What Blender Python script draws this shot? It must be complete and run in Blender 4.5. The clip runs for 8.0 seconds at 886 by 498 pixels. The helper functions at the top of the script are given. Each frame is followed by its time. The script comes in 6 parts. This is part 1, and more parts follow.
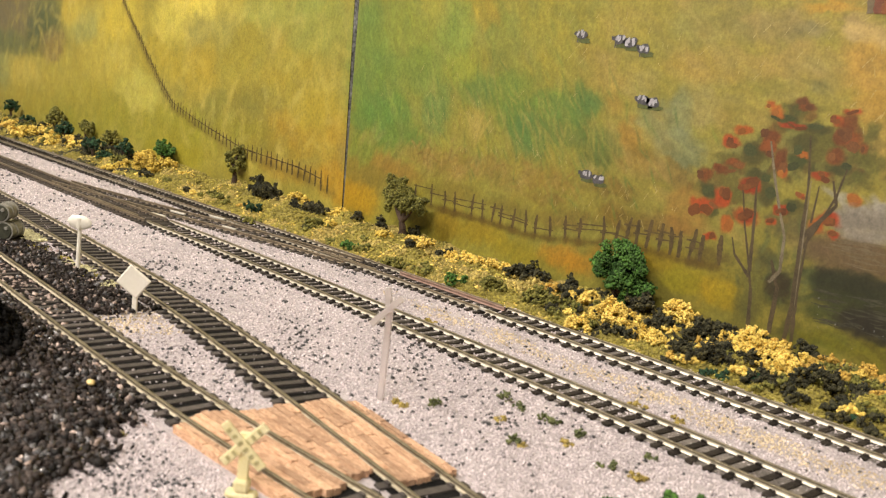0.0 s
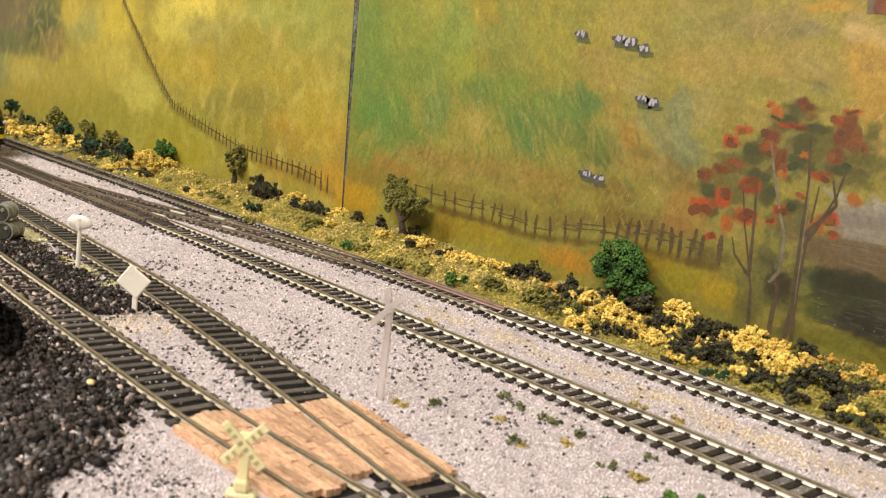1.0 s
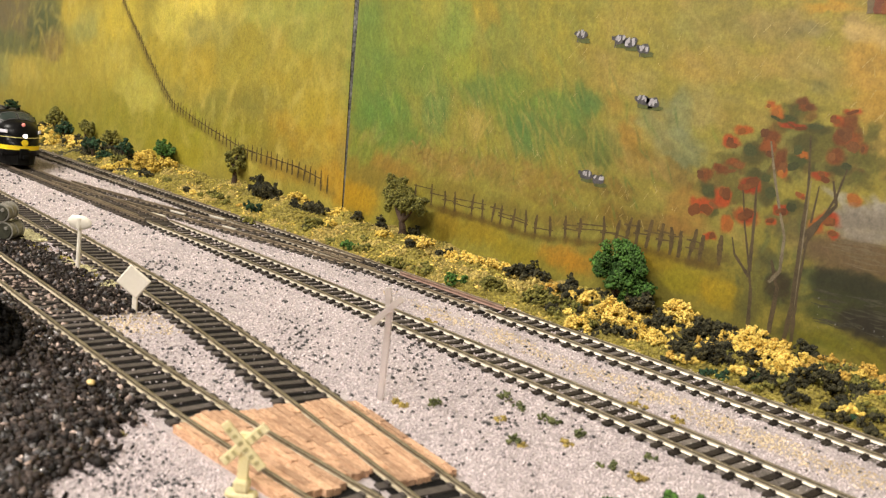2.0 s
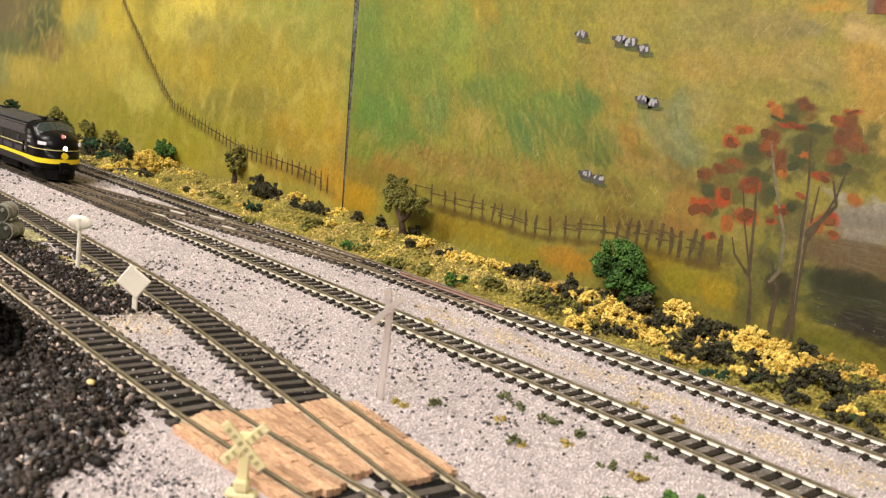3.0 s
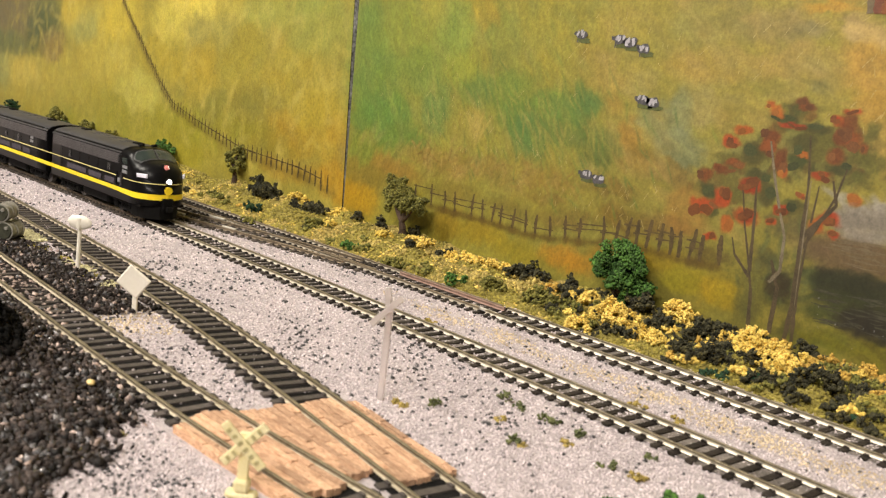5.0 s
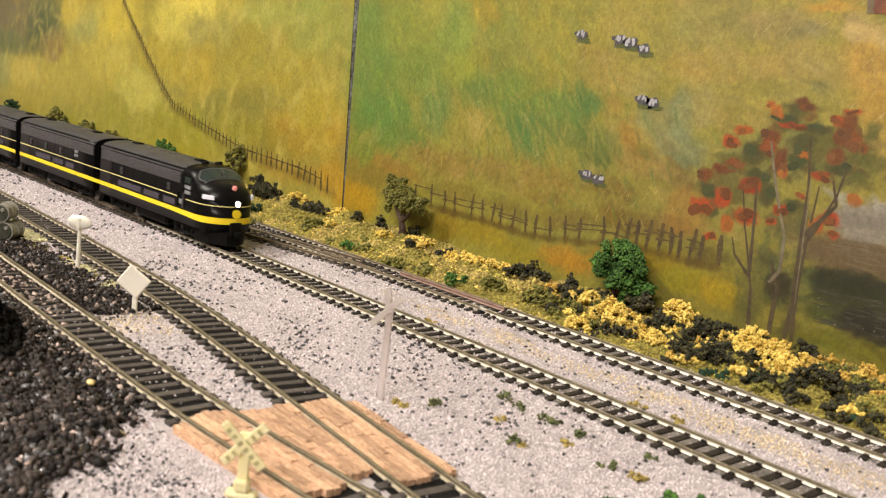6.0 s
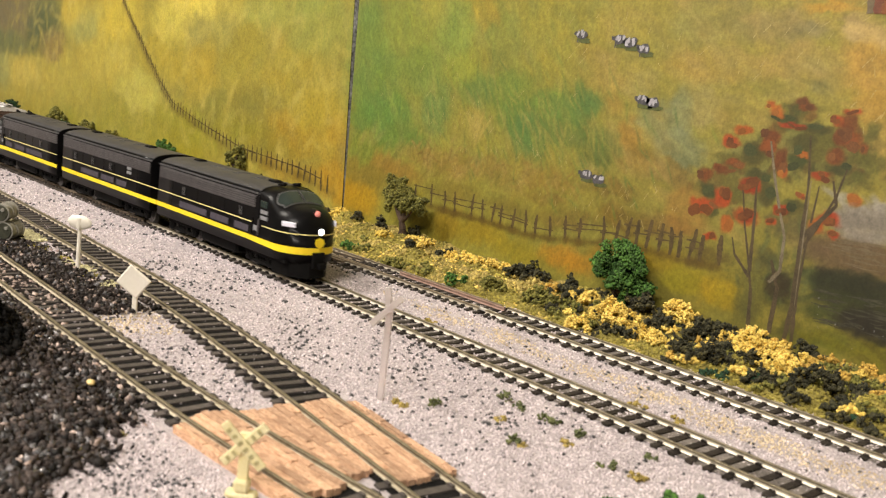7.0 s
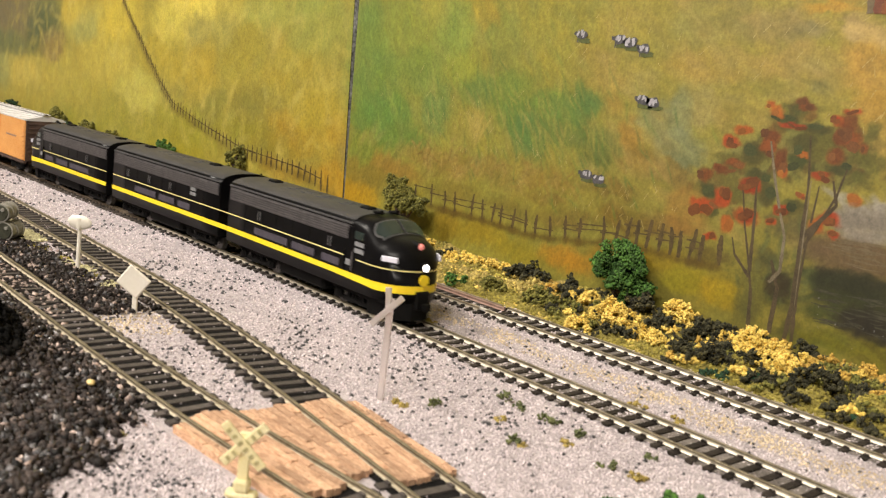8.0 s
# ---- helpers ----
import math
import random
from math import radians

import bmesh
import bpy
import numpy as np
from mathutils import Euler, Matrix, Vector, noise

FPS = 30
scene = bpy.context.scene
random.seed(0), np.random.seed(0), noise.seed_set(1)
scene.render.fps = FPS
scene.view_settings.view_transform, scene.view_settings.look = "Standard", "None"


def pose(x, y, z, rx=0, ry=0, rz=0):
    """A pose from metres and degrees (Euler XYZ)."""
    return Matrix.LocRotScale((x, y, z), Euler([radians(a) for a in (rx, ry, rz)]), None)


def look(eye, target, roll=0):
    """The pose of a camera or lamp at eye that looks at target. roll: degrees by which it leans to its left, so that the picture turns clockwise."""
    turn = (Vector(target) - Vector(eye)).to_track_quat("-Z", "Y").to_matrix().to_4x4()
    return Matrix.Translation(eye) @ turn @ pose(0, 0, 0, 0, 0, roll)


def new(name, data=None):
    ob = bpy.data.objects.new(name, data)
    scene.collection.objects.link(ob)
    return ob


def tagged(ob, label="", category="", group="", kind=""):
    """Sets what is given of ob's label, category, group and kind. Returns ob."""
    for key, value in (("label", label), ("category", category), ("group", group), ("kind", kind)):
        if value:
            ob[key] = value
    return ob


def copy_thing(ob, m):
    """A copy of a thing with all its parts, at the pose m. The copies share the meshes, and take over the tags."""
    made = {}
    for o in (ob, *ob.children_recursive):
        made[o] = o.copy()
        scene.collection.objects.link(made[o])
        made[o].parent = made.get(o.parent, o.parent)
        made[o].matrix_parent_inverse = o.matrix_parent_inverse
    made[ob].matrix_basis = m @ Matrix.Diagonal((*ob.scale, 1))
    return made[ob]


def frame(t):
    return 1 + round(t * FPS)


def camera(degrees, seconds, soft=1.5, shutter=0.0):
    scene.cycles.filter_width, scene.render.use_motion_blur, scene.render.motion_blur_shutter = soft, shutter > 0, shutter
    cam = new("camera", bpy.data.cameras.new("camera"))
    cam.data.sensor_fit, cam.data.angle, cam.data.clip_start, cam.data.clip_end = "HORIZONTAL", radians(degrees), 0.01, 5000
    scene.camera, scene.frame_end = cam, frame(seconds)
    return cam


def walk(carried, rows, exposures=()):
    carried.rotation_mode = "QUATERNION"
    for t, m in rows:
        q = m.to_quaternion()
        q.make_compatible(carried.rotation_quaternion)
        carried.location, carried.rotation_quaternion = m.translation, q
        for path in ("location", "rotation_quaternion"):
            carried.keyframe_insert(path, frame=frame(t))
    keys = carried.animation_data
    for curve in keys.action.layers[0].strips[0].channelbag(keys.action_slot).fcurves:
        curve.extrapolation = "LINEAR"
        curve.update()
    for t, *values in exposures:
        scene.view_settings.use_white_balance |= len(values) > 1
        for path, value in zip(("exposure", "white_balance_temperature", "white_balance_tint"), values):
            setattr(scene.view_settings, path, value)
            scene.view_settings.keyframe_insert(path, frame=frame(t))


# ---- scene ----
cam = camera(51.24, 8.0, 1.25, 0.7)
EYE = Vector((0.0, -0.2813, 0.1161))
AIM = Vector((-0.7302, 0.6611, -0.1724))
STILL = look(EYE, EYE + AIM, 6.74)
walk(cam, [(0.0, STILL), (8.0, STILL)])
cam.data.dof.use_dof, cam.data.dof.focus_distance, cam.data.dof.aperture_fstop = True, 0.64, 30.0

# ---- light: an unseen room with a ceiling lamp and an added fill lamp ----
world = bpy.data.worlds.new("room_air")
world.use_nodes = True
world.node_tree.nodes["Background"].inputs[0].default_value = (0.9, 0.93, 1.0, 1)
world.node_tree.nodes["Background"].inputs[1].default_value = 0.05
scene.world = world


def area_lamp(name, at, aim, size_x, size_y, watts, colour):
    lamp = bpy.data.lights.new(name, "AREA")
    lamp.shape, lamp.size, lamp.size_y = "RECTANGLE", size_x, size_y
    lamp.energy, lamp.color = watts, colour
    ob = new(name, lamp)
    ob.matrix_world = look(at, aim)
    return ob


area_lamp("ceiling_lamp_main", (-1.10, -0.80, 1.33), (-0.5, 0.0, 0.0), 0.25, 0.5, 40, (1.0, 0.93, 0.82))
# fill added behind the camera to brighten near faces; no fixture known there
area_lamp("ceiling_lamp_fill", (0.25, -1.35, 1.30), (-0.3, 0.0, 0.0), 0.8, 0.3, 40, (1.0, 0.93, 0.84))

# ---- materials ----
def mat(name, dark, light, scale=60.0, rough=0.8, metal=0.0, bump=0.0, bump_scale=None, island=0.0, fleck=None, spec=0.5, stretch=None):
    """A two-scale mottled surface. island: how far loose pieces differ in brightness. fleck: a third colour in sparse spots."""
    m = bpy.data.materials.new(name)
    m.use_nodes = True
    nt = m.node_tree
    n, l = nt.nodes, nt.links
    b = n["Principled BSDF"]
    b.inputs["Roughness"].default_value, b.inputs["Metallic"].default_value = rough, metal
    b.inputs["Specular IOR Level"].default_value = spec
    co = n.new("ShaderNodeTexCoord")
    mp = n.new("ShaderNodeMapping")
    l.new(co.outputs["Object"], mp.inputs[0])
    if stretch:
        mp.inputs["Scale"].default_value = stretch
    big, fine = n.new("ShaderNodeTexNoise"), n.new("ShaderNodeTexNoise")
    for t, s, d in ((big, scale, 4), (fine, scale * 9, 3)):
        l.new(mp.outputs[0], t.inputs["Vector"])
        t.inputs["Scale"].default_value, t.inputs["Detail"].default_value = s, d
    add = n.new("ShaderNodeMath")
    add.operation = "MULTIPLY_ADD"
    l.new(fine.outputs["Fac"], add.inputs[0])
    add.inputs[1].default_value = 0.5
    half = n.new("ShaderNodeMath")
    half.operation = "MULTIPLY"
    l.new(big.outputs["Fac"], half.inputs[0])
    half.inputs[1].default_value = 0.5
    l.new(half.outputs[0], add.inputs[2])
    ramp = n.new("ShaderNodeValToRGB")
    l.new(add.outputs[0], ramp.inputs[0])
    ramp.color_ramp.elements[0].position, ramp.color_ramp.elements[1].position = 0.36, 0.64
    ramp.color_ramp.elements[0].color, ramp.color_ramp.elements[1].color = (*dark, 1), (*light, 1)
    out = ramp.outputs[0]
    if fleck:
        spots = n.new("ShaderNodeTexNoise")
        l.new(mp.outputs[0], spots.inputs["Vector"])
        spots.inputs["Scale"].default_value = scale * 4
        cut = n.new("ShaderNodeValToRGB")
        cut.color_ramp.elements[0].position, cut.color_ramp.elements[1].position = 0.60, 0.68
        l.new(spots.outputs["Fac"], cut.inputs[0])
        mx = n.new("ShaderNodeMix")
        mx.data_type = "RGBA"
        l.new(cut.outputs[0], mx.inputs["Factor"])
        l.new(out, mx.inputs["A"])
        mx.inputs["B"].default_value = (*fleck, 1)
        out = mx.outputs["Result"]
    if island:
        geo = n.new("ShaderNodeNewGeometry")
        rng = n.new("ShaderNodeMapRange")
        l.new(geo.outputs["Random Per Island"], rng.inputs[0])
        rng.inputs["To Min"].default_value, rng.inputs["To Max"].default_value = 1 - island, 1 + island
        hsv = n.new("ShaderNodeHueSaturation")
        l.new(rng.outputs[0], hsv.inputs["Value"])
        l.new(out, hsv.inputs["Color"])
        out = hsv.outputs[0]
    l.new(out, b.inputs["Base Color"])
    if bump:
        bp = n.new("ShaderNodeBump")
        bt = n.new("ShaderNodeTexNoise")
        l.new(mp.outputs[0], bt.inputs["Vector"])
        bt.inputs["Scale"].default_value = bump_scale or scale * 9
        bp.inputs["Strength"].default_value, bp.inputs["Distance"].default_value = bump, 0.0004
        l.new(bt.outputs["Fac"], bp.inputs["Height"])
        l.new(bp.outputs[0], b.inputs["Normal"])
    return m


def object_random(m, amount):
    """Lets alike pieces differ in brightness from object to object."""
    n, l = m.node_tree.nodes, m.node_tree.links
    b = n["Principled BSDF"]
    src = b.inputs["Base Color"].links[0].from_socket
    info, rng, hsv = n.new("ShaderNodeObjectInfo"), n.new("ShaderNodeMapRange"), n.new("ShaderNodeHueSaturation")
    l.new(info.outputs["Random"], rng.inputs[0])
    rng.inputs["To Min"].default_value, rng.inputs["To Max"].default_value = 1 - amount, 1 + amount
    l.new(rng.outputs[0], hsv.inputs["Value"])
    l.new(src, hsv.inputs["Color"])
    l.new(hsv.outputs[0], b.inputs["Base Color"])
    return m


def glow(name, colour, strength):
    m = bpy.data.materials.new(name)
    m.use_nodes = True
    b = m.node_tree.nodes["Principled BSDF"]
    b.inputs["Base Color"].default_value = (*colour, 1)
    b.inputs["Emission Color"].default_value = (*colour, 1)
    b.inputs["Emission Strength"].default_value = strength
    return m


M_BALLAST = mat("ballast_bed", (0.31, 0.270, 0.276), (0.55, 0.484, 0.492), 200, 0.9, bump=1.0, bump_scale=1300, fleck=(0.26, 0.24, 0.24))
M_GRAIN = mat("ballast_grain", (0.490, 0.428, 0.440), (0.698, 0.613, 0.628), 30, 0.9, island=0.36, spec=0.2)
M_TAN = mat("tan_grain", (0.54, 0.42, 0.27), (0.72, 0.59, 0.42), 30, 0.85, island=0.35)
M_CINDER = mat("cinder", (0.03, 0.028, 0.03), (0.09, 0.085, 0.09), 90, 0.6, island=0.5)
M_COAL = mat("coal", (0.007, 0.0058, 0.0058), (0.056, 0.041, 0.035), 200, 0.6, spec=0.22, bump=0.6, bump_scale=1500, island=0.85)
M_COALBED = mat("coal_bed", (0.006, 0.005, 0.005), (0.024, 0.018, 0.016), 150, 1.0, bump=1.0, bump_scale=700, spec=0.08)
M_TIE = object_random(mat("tie_plastic", (0.014, 0.011, 0.009), (0.040, 0.032, 0.026), 400, 0.7, spec=0.15, bump=0.4, bump_scale=2500), 0.35)
M_TIE_OLD = object_random(mat("tie_weathered", (0.036, 0.028, 0.022), (0.080, 0.062, 0.049), 400, 0.8, bump=0.4, bump_scale=2500), 0.3)
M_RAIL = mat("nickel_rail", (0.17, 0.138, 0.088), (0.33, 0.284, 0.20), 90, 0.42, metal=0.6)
# webs paler than the heads: light reflected off them is put into the colour
M_WEB_SHEEN = mat("rail_web_sheen", (0.62, 0.55, 0.42), (0.84, 0.78, 0.66), 200, 0.45, metal=0.25)
M_RAIL_OLD = mat("rusty_rail", (0.17, 0.13, 0.09), (0.36, 0.29, 0.21), 90, 0.45, metal=0.6)
M_PLANK = object_random(mat("orange_plank", (0.37, 0.185, 0.100), (0.84, 0.55, 0.36), 2.6, 0.85, bump=0.9, bump_scale=14, fleck=(0.30, 0.155, 0.085), stretch=(1.6, 1, 1)), 0.26)
shift_by, spread_by = M_PLANK.node_tree.nodes.new("ShaderNodeObjectInfo"), M_PLANK.node_tree.nodes.new("ShaderNodeMath")
spread_by.operation = "MULTIPLY"
spread_by.inputs[1].default_value = 83.0
M_PLANK.node_tree.links.new(shift_by.outputs["Random"], spread_by.inputs[0])
M_PLANK.node_tree.links.new(spread_by.outputs[0], M_PLANK.node_tree.nodes["Mapping"].inputs["Location"])
M_EARTH = mat("turf_earth", (0.13, 0.105, 0.022), (0.29, 0.235, 0.050), 45, 0.95, bump=1.0, bump_scale=700, fleck=(0.42, 0.31, 0.08))
M_TURF = mat("olive_turf", (0.145, 0.118, 0.020), (0.33, 0.272, 0.050), 40, 0.95, island=0.45)
M_YELLOW = mat("yellow_foam", (0.62, 0.415, 0.065), (0.87, 0.66, 0.18), 60, 0.95, island=0.3)
M_GOLD = mat("golden_foam", (0.46, 0.31, 0.045), (0.70, 0.52, 0.11), 60, 0.95, island=0.4)
M_OCHRE = mat("ochre_foam", (0.40, 0.24, 0.04), (0.58, 0.38, 0.08), 60, 0.95, island=0.35)
M_DARKBUSH = mat("dark_foam", (0.014, 0.015, 0.008), (0.062, 0.055, 0.022), 60, 0.95, island=0.6, fleck=(0.11, 0.09, 0.025))
M_OLIVEBUSH = mat("olive_foam", (0.080, 0.078, 0.014), (0.225, 0.205, 0.042), 60, 0.95, island=0.5)
M_GREEN = mat("green_foam", (0.022, 0.064, 0.009), (0.085, 0.185, 0.027), 60, 0.95, island=0.5)
M_DEEPGREEN = mat("deep_green_foam", (0.010, 0.030, 0.014), (0.026, 0.070, 0.026), 60, 0.95, island=0.5)
M_BARK = mat("bark", (0.03, 0.018, 0.010), (0.085, 0.05, 0.028), 250, 0.9, bump=0.8)
M_SIGN = mat("white_plastic", (0.80, 0.74, 0.64), (0.86, 0.81, 0.72), 60, 0.45)
M_CREAM = mat("cream_plastic", (0.70, 0.60, 0.30), (0.80, 0.72, 0.45), 120, 0.5)
M_PAINT_DARK = mat("fence_paint", (0.040, 0.026, 0.009), (0.105, 0.070, 0.024), 300, 0.6)
M_PAINT_TRUNK = mat("trunk_paint", (0.036, 0.025, 0.011), (0.084, 0.058, 0.028), 200, 0.6)
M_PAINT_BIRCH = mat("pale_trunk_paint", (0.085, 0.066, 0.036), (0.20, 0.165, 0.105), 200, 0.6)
M_PAINT_RED = object_random(mat("red_leaf_paint", (0.108, 0.032, 0.008), (0.158, 0.054, 0.013), 120, 0.55), 0.3)
M_PAINT_RUST = object_random(mat("rust_leaf_paint", (0.085, 0.032, 0.010), (0.135, 0.055, 0.017), 120, 0.55), 0.3)
M_PAINT_ORANGE = object_random(mat("orange_leaf_paint", (0.18, 0.058, 0.009), (0.25, 0.092, 0.016), 120, 0.55), 0.25)
M_PAINT_LEAF = object_random(mat("green_leaf_paint", (0.026, 0.032, 0.009), (0.056, 0.062, 0.019), 120, 0.55), 0.3)
M_PAINT_GREY = mat("cow_grey_paint", (0.030, 0.028, 0.030), (0.095, 0.088, 0.095), 500, 0.6)
M_PAINT_WHITE = mat("cow_white_paint", (0.20, 0.19, 0.21), (0.44, 0.42, 0.45), 500, 0.6)
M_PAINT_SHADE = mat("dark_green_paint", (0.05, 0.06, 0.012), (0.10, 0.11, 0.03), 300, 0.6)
M_PAINT_POND = mat("pond_paint", (0.022, 0.020, 0.012), (0.060, 0.054, 0.032), 200, 0.55)
M_PAINT_BANK = mat("bank_paint", (0.10, 0.074, 0.036), (0.15, 0.113, 0.062), 200, 0.6)
M_PAINT_BARN = mat("barn_paint", (0.10, 0.028, 0.012), (0.20, 0.07, 0.03), 200, 0.6)
M_PLASTER = mat("room_plaster", (0.55, 0.53, 0.49), (0.62, 0.60, 0.56), 8, 0.9)
M_FLOOR = mat("room_floor", (0.12, 0.11, 0.10), (0.18, 0.165, 0.15), 10, 0.7)
M_BENCH = mat("bench_wood", (0.28, 0.18, 0.09), (0.42, 0.28, 0.15), 20, 0.6, stretch=(0.1, 1, 1))
M_WHITE_CORE = mat("torn_board", (0.04, 0.04, 0.036), (0.74, 0.73, 0.70), 46, 0.85)
M_GAP = mat("gap_shade", (0.008, 0.008, 0.008), (0.02, 0.02, 0.02), 80, 0.9)
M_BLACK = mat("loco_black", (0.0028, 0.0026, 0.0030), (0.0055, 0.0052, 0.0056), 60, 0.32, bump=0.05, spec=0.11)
# roof grey is lifted for its highlights; edge grey paints the roof edge's highlight
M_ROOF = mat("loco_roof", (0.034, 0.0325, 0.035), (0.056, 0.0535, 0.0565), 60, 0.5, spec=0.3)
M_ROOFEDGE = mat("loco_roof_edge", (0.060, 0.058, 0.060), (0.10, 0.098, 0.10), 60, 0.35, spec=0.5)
M_UNDER = mat("loco_under", (0.002, 0.002, 0.002), (0.006, 0.0054, 0.005), 200, 0.7, spec=0.12)
M_STRIPE = mat("loco_yellow", (0.86, 0.62, 0.012), (0.90, 0.68, 0.03), 80, 0.4)
M_GRILLE = mat("grille_metal", (0.075, 0.068, 0.070), (0.16, 0.148, 0.15), 300, 0.45, metal=0.4)
M_LETTER = mat("faded_lettering", (0.036, 0.030, 0.042), (0.075, 0.064, 0.082), 400, 0.6)
M_NUMBER = mat("pale_number", (0.12, 0.12, 0.125), (0.28, 0.28, 0.29), 500, 0.5)
M_PORT = mat("porthole_glass", (0.012, 0.014, 0.014), (0.03, 0.034, 0.034), 300, 0.15)
M_GLASS = mat("windshield_glass", (0.016, 0.024, 0.021), (0.034, 0.046, 0.041), 12, 0.12)
M_STEEL = mat("wheel_steel", (0.10, 0.095, 0.09), (0.22, 0.21, 0.20), 200, 0.4, metal=0.8)
M_REDLENS = glow("warm_lens", (0.80, 0.26, 0.22), 0.35)
M_LAMP = glow("headlight_lens", (1.0, 0.93, 0.84), 6.0)
M_NUMBOARD = glow("number_board_lens", (0.66, 0.64, 0.72), 0.12)
M_ORANGE = mat("boxcar_orange", (0.60, 0.27, 0.070), (0.72, 0.36, 0.11), 40, 0.55, stretch=(1, 1, 3))
M_CARROOF = mat("boxcar_roof", (0.50, 0.48, 0.47), (0.70, 0.68, 0.67), 60, 0.5)
M_CAREND = mat("boxcar_end", (0.040, 0.022, 0.017), (0.085, 0.048, 0.036), 80, 0.6)
M_TANKGREY = mat("drum_grey", (0.19, 0.18, 0.16), (0.35, 0.33, 0.29), 150, 0.5)
M_DRUMDARK = mat("drum_dark", (0.02, 0.02, 0.014), (0.07, 0.07, 0.045), 200, 0.5)
M_ORANGE_CAP = mat("orange_plastic", (0.70, 0.30, 0.03), (0.80, 0.38, 0.05), 60, 0.4)
M_TIE_YARD = object_random(mat("yard_tie_plastic", (0.048, 0.039, 0.035), (0.102, 0.085, 0.077), 400, 0.6, bump=0.4, bump_scale=2500), 0.3)
# near-black colour standing for the shadow between yard ties
M_TIE_GAP = mat("tie_gap_shade", (0.004, 0.004, 0.004), (0.016, 0.014, 0.013), 160, 0.95, spec=0.1)
# yard webs carry less of that painted reflection
M_YARDWEB = mat("yard_rail_web", (0.40, 0.33, 0.22), (0.68, 0.60, 0.46), 120, 0.5, metal=0.2)
M_STRAW = mat("straw_paint", (0.30, 0.235, 0.085), (0.46, 0.38, 0.17), 200, 0.6)
M_THIN = mat("pale_line", (0.80, 0.68, 0.24), (0.86, 0.76, 0.34), 80, 0.4)
M_ROADBED = mat("dark_roadbed", (0.045, 0.037, 0.032), (0.26, 0.225, 0.20), 160, 0.95, bump=0.8)
M_TANTURF = mat("tan_turf", (0.27, 0.20, 0.05), (0.45, 0.345, 0.105), 40, 0.95, island=0.4)
M_HEAP = mat("heap_black", (0.002, 0.002, 0.002), (0.008, 0.007, 0.006), 150, 0.95, spec=0.08, island=0.5)
M_MOSS = mat("moss", (0.34, 0.31, 0.16), (0.54, 0.49, 0.29), 60, 0.95, island=0.4)
M_RUST = mat("rusty_guard", (0.22, 0.13, 0.095), (0.38, 0.25, 0.20), 120, 0.7, metal=0.2)
M_RUSTWEB = mat("rusty_web", (0.15, 0.11, 0.075), (0.30, 0.235, 0.165), 200, 0.6, metal=0.2)
# web colour with the reflection painted in, but duller
M_DULLWEB = mat("dull_web", (0.34, 0.29, 0.22), (0.56, 0.50, 0.40), 400, 0.5, metal=0.2)
M_DIRT = mat("coal_dirt", (0.17, 0.122, 0.104), (0.44, 0.34, 0.295), 200, 0.8, island=0.6)
M_PEBBLE = mat("tan_pebble", (0.62, 0.44, 0.16), (0.80, 0.62, 0.30), 200, 0.6)


# ---- mesh helpers ----
def part(name, bm, material, parent=None, label="", smooth=False):
    me = bpy.data.meshes.new(name)
    bm.normal_update()
    bm.to_mesh(me)
    bm.free()
    me.materials.append(material)
    if smooth:
        me.polygons.foreach_set("use_smooth", [True] * len(me.polygons))
    ob = new(name, me)
    ob.parent = parent
    return tagged(ob, label)


def thing(name, label, category, m=None, group="", kind=""):
    ob = new(name)
    ob.empty_display_size = 0.01
    if m is not None:
        ob.matrix_world = m
    return tagged(ob, label, category, group, kind)


def box(bm, x0, x1, y0, y1, z0, z1, bevel=0.0, m=None):
    geo = bmesh.ops.create_cube(bm, size=1.0)
    vs = geo["verts"]
    bmesh.ops.scale(bm, vec=(x1 - x0, y1 - y0, z1 - z0), verts=vs)
    bmesh.ops.translate(bm, vec=((x0 + x1) / 2, (y0 + y1) / 2, (z0 + z1) / 2), verts=vs)
    if bevel:
        es = list({e for v in vs for e in v.link_edges})
        vs = list({v for f in bmesh.ops.bevel(bm, geom=es, offset=bevel, segments=1, affect="EDGES")["faces"] for v in f.verts} | {v for v in vs if v.is_valid})
    if m is not None:
        bmesh.ops.transform(bm, matrix=m, verts=vs)
    return bm


def boxes(*rows, bevel=0.0):
    bm = bmesh.new()
    for r in rows:
        box(bm, *r, bevel=bevel)
    return bm


def rod(bm, a, b, r0, r1=None, n=8):
    a, b = Vector(a), Vector(b)
    d = b - a
    m = Matrix.Translation((a + b) / 2) @ d.to_track_quat("Z", "Y").to_matrix().to_4x4()
    bmesh.ops.create_cone(bm, cap_ends=True, segments=n, radius1=r0, radius2=r0 if r1 is None else r1, depth=d.length, matrix=m)
    return bm


def tri_mesh(name, verts, faces, material, parent=None, smooth=False):
    me = bpy.data.meshes.new(name)
    me.vertices.add(len(verts))
    me.vertices.foreach_set("co", np.asarray(verts, dtype=np.float32).ravel())
    k = faces.shape[1]
    me.loops.add(faces.size)
    me.loops.foreach_set("vertex_index", faces.astype(np.int32).ravel())
    me.polygons.add(len(faces))
    me.polygons.foreach_set("loop_start", np.arange(0, faces.size, k, dtype=np.int32))
    me.update(calc_edges=True)
    me.validate()
    if smooth:
        me.polygons.foreach_set("use_smooth", [True] * len(me.polygons))
    me.materials.append(material)
    ob = new(name, me)
    ob.parent = parent
    return ob


